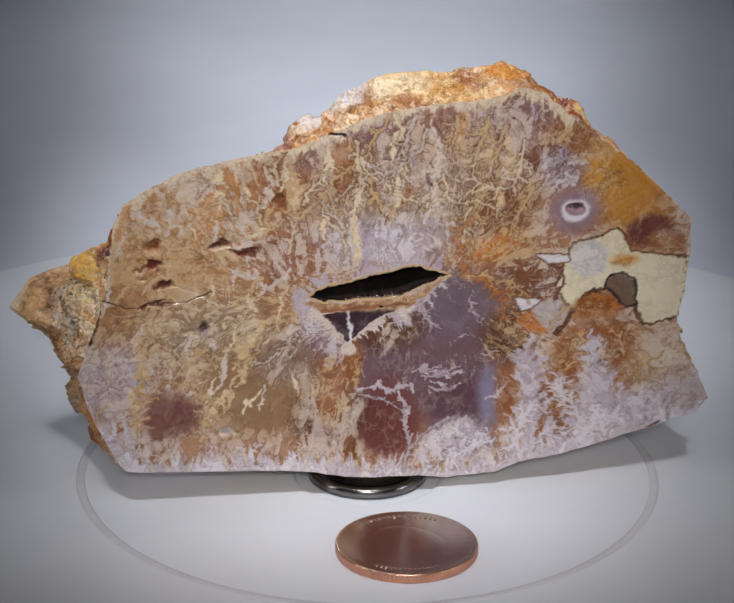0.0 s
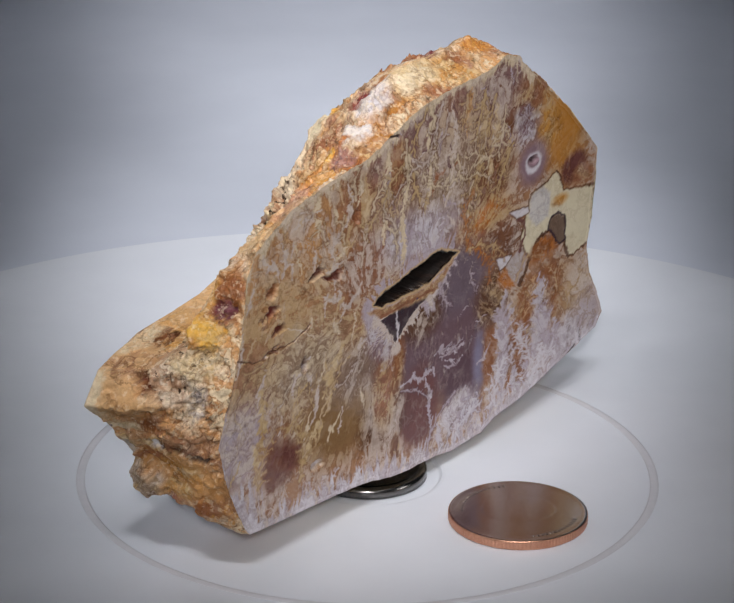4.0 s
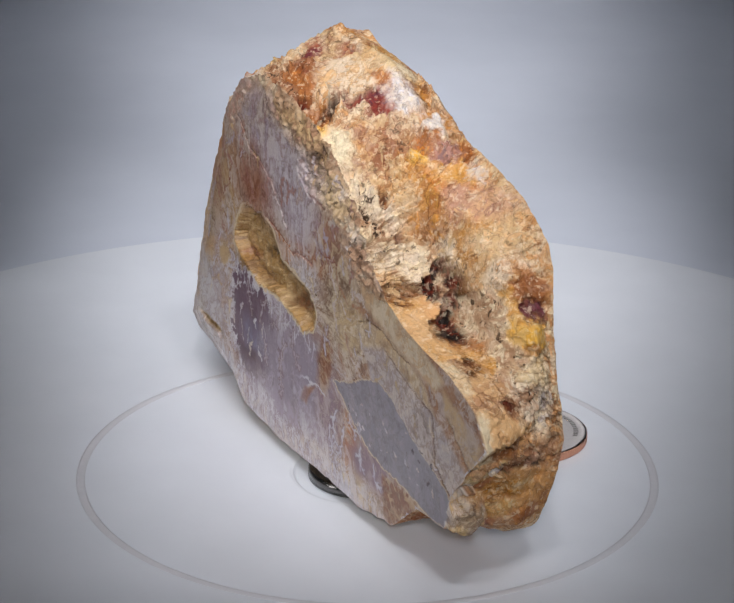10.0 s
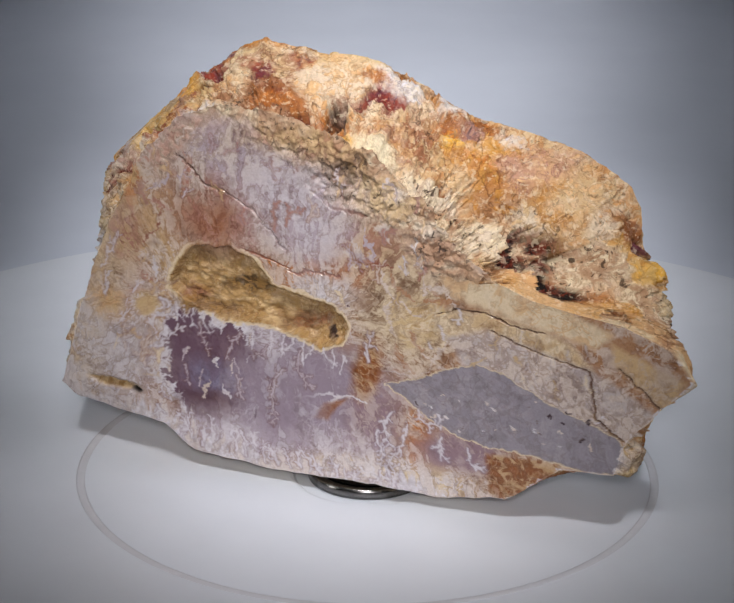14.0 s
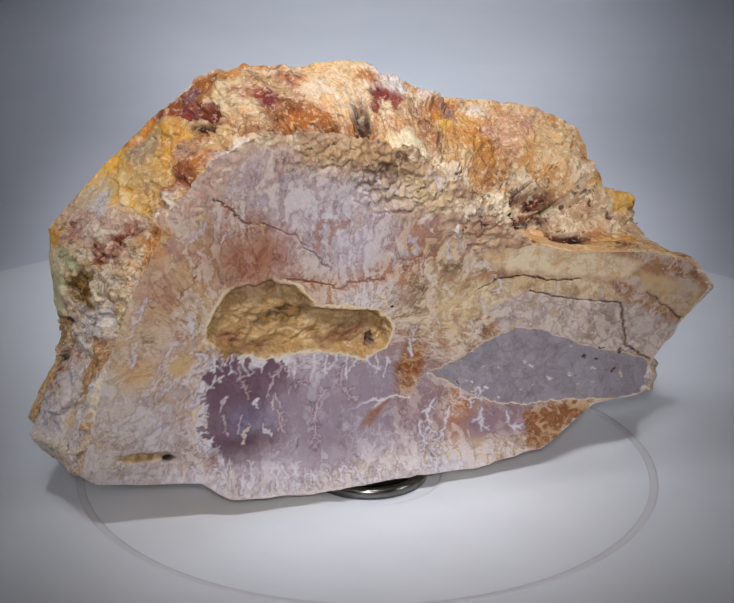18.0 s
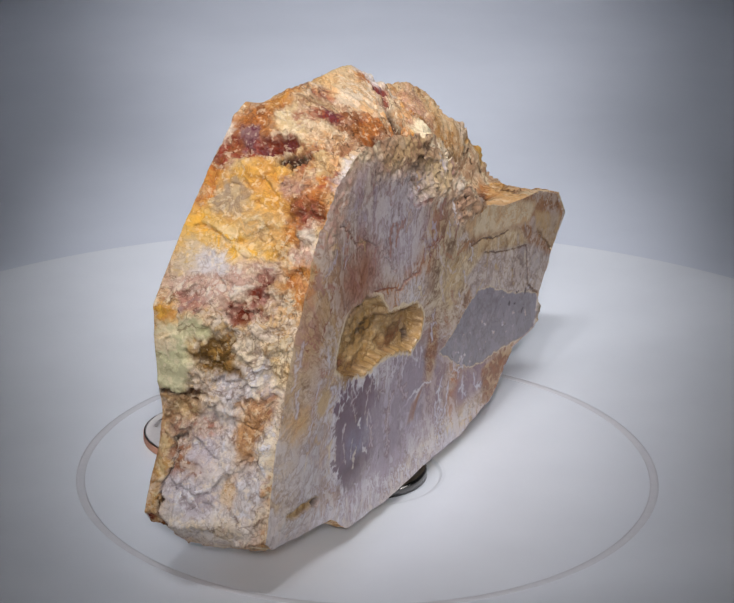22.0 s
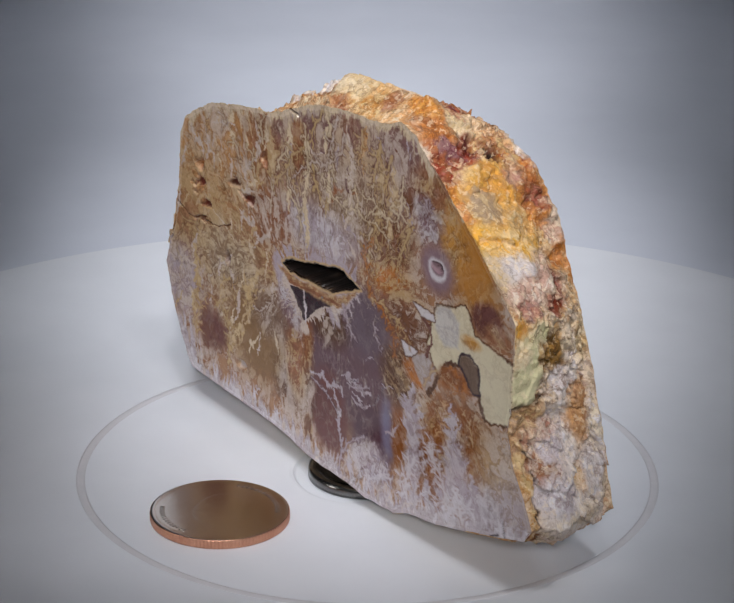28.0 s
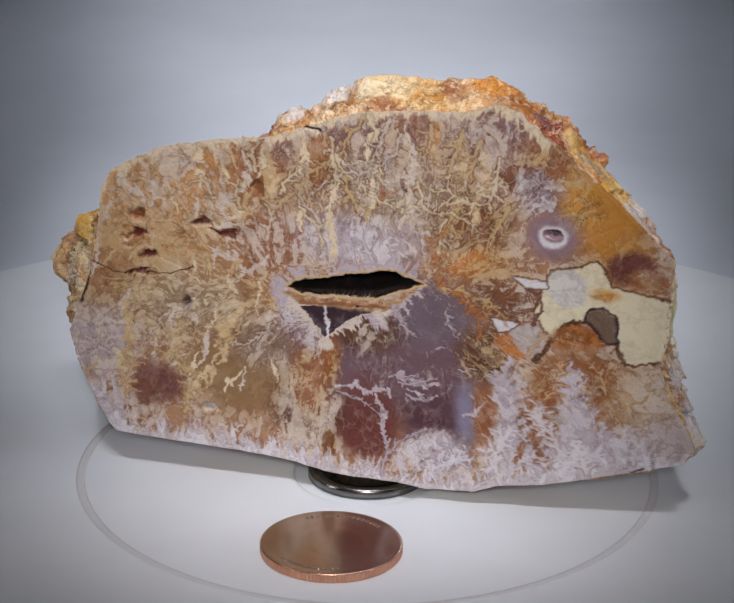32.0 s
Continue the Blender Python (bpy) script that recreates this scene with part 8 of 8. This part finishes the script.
    colour = blend(calc("MULTIPLY", smooth(mottle, 0.52, 0.62), lively), colour, light)
    colour = blend(calc("MULTIPLY", seam, 0.42), colour, blend(1.0, colour, (0.46, 0.33, 0.27), "MULTIPLY"))
    # rusty dust, and dark dots that paint in the shade of small holes
    dust = calc("MULTIPLY", calc("MULTIPLY", smooth(tex(place, 0.55, 4.0, 0.6, 1.2), 0.55, 0.68), 0.34 if fibre < 0.5 else 0.10), lively)
    colour = blend(dust, colour, blend(0.6, colour, (0.42, 0.17, 0.07)))
    pore_shade = calc("MULTIPLY", smooth(tex(place, 0.7, 3.0, 0.6, 1.0), 0.60, 0.65), calc("ADD", calc("MULTIPLY", crumb, 0.75), 0.05), True)
    colour = blend(calc("MULTIPLY", pore_shade, lively), colour, (0.055, 0.026, 0.013))
    speck = smooth(tex(place, 2.6, 2.0, 0.6, 0.4), 0.36, 0.64)
    colour = blend(calc("MULTIPLY", calc("SUBTRACT", 1.0, speck), calc("MULTIPLY", lively, 0.24)), colour, blend(1.0, colour, (0.55, 0.47, 0.42), "MULTIPLY"))
    # fine feathery lines with a darker side to each
    where = smooth(tex(place, 0.13, 3.0, 0.6, 0.4), 0.46, 0.60)
    for vec, scale, bend, width, bright, gloom in ((flow, 0.36, 0.2, 0.040, 0.22, 0.26), (place, 0.40, 0.3, 0.036, 0.22, 0.30)):
        off = calc("SUBTRACT", tex(vec, scale, 2.0, 0.5, bend), 0.5)
        ridge = calc("SUBTRACT", 1.0, smooth(calc("ABSOLUTE", off), width * 0.35, width))
        gully = calc("SUBTRACT", 1.0, smooth(calc("ABSOLUTE", calc("ADD", off, width * 1.7)), width * 0.3, width))
        much = calc("MULTIPLY", where, lively)
        colour = blend(calc("MULTIPLY", calc("MULTIPLY", gully, gloom), much), colour, blend(1.0, colour, (0.40, 0.31, 0.27), "MULTIPLY"))
        colour = blend(calc("MULTIPLY", calc("MULTIPLY", ridge, bright), much), colour, blend(0.35, attr("tone_b").outputs["Color"], (0.86, 0.80, 0.72)))
    if fibre < 0.5:
        crack = calc("SUBTRACT", 1.0, smooth(calc("ABSOLUTE", calc("SUBTRACT", tex(place, 0.15, 4.0, 0.58, 0.3), 0.5)), 0.004, 0.022))
        colour = blend(calc("MULTIPLY", calc("MULTIPLY", crack, 0.45), smooth(tex(place, 0.07, 2.0, 0.5, 0.2), 0.48, 0.60)), colour, blend(1.0, colour, (0.30, 0.18, 0.11), "MULTIPLY"))
        colour = blend(calc("MULTIPLY", smooth(tex(place, 0.9, 3.0, 0.6, 0.3), 0.55, 0.63), 0.4), colour, (0.86, 0.76, 0.60))
    crisp = node(t, "ShaderNodeGamma", Gamma=1.28)
    L(colour, crisp.inputs["Color"])
    colour = blend(1.0, crisp.outputs["Color"], (1.12, 1.09, 1.05) if fibre < 0.5 else (0.95, 0.905, 0.89), "MULTIPLY")
    L(colour, b.inputs["Base Color"])
    L(calc("ADD", calc("ADD", calc("MULTIPLY", tex(place, 1.4, 3.0), 0.22 if fibre < 0.5 else 0.10), rough_base), calc("MULTIPLY", attr("dull").outputs["Fac"], 0.25 if fibre < 0.5 else 0.6), True), b.inputs["Roughness"])
    b.inputs["Specular IOR Level"].default_value = gloss
    rise = node(t, "ShaderNodeBump", Strength=0.5 if fibre < 0.5 else 0.12, Distance=0.0005 if fibre < 0.5 else 0.00003)
    L(calc("ADD", calc("MULTIPLY", tex(place, 1.5, 4.0, 0.6, 0.5), 0.8), calc("MULTIPLY", level, 0.6)), rise.inputs["Height"])
    L(rise.outputs["Normal"], b.inputs["Normal"])
    return m


SAWN = stone_material("sawn_agate", 0.62, 0.5, 0.07)
RIND = stone_material("rough_rind", 0.15, 0.25, 0.5)


def build_stone():
    s = Surface()
    paint_faces(s)
    grow_trees(s)
    paint_rind(s)
    at, flow = relieve(s), flow_of(s)
    # broken and hollow places are dull, the saw cuts polished
    worn = np.where(s.side == 2, np.clip(1.2 - s.inset / 3.5, 0, 1) * np.maximum(step(40, 52, s.p[:, 2]), step(34, 46, s.p[:, 0])), np.clip(1 - s.inset / 1.2, 0, 1))
    dull = np.where(s.side == 1, 1.0, np.maximum(np.maximum(step(0.1, 0.5, s.crumb), step(0.1, 0.6, s.deep)), worn))
    top = tagged(new("agate_slab"), "sawn slab of plume agate with rough orange and cream rind", "rock")
    first = ACROSS * AROUND
    for name, lo, hi, mat, note in (("sawn_face", 0, ACROSS, SAWN, "flat sawn face, tan and violet plumes round a dark slit"),
                                    ("rind", ACROSS - 1, ACROSS + RIM + 1, RIND, "rough crumbly orange, peach and white rind"),
                                    ("sawn_face", ACROSS + RIM, 2 * ACROSS + RIM, SAWN, "flat sawn face with ochre hollow and grey lens")):
        cut = slice(lo * AROUND, hi * AROUND)
        n = hi - lo
        idx = np.arange(AROUND * n).reshape(n, AROUND)
        a, b = idx[:-1], idx[1:]
        quads = np.stack([a, np.roll(a, -1, 1), np.roll(b, -1, 1), b], 2).reshape(-1, 4)
        me = bpy.data.meshes.new(name)
        me.vertices.add(AROUND * n)
        me.vertices.foreach_set("co", (at[cut] * 0.001).astype(np.float32).ravel())
        me.loops.add(quads.size)
        me.loops.foreach_set("vertex_index", quads.ravel().astype(np.int32))
        me.polygons.add(len(quads))
        me.polygons.foreach_set("loop_start", np.arange(0, quads.size, 4, dtype=np.int32))
        me.update(calc_edges=True)
        me.polygons.foreach_set("use_smooth", np.ones(len(quads), dtype=bool))
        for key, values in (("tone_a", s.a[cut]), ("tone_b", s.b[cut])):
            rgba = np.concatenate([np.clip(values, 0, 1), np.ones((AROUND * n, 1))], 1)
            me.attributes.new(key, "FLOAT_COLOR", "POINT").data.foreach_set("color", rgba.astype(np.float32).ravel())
        for key, values in (("cover", s.cover[cut]), ("crumb", s.crumb[cut]), ("calm", s.calm[cut]), ("dull", dull[cut])):
            me.attributes.new(key, "FLOAT", "POINT").data.foreach_set("value", values.astype(np.float32))
        for key, values in (("place", at[cut]), ("flow", flow[cut])):
            me.attributes.new(key, "FLOAT_VECTOR", "POINT").data.foreach_set("vector", values.astype(np.float32).ravel())
        me.materials.append(mat)
        child(name, me, top, note)
    return top


STONE = build_stone()


# ---- what moves: table, coin and stone turn together ----
def motions():
    rows_table, rows_coin, rows_stone = [], [], []
    for second, turn in enumerate(TURN):
        spin = pose(0, 0, 0, 0, 0, turn)
        rows_table.append((float(second), spin))
        rows_coin.append((float(second), spin @ pose(COIN_AT[0], COIN_AT[1], 0, 0, 0, COIN_TURN)))
        rows_stone.append((float(second), spin @ pose(0, 0, 0, 0, 0, 10.9)))
    walk(TABLE, rows_table)
    walk(COIN, rows_coin)
    walk(STONE, rows_stone)


motions()
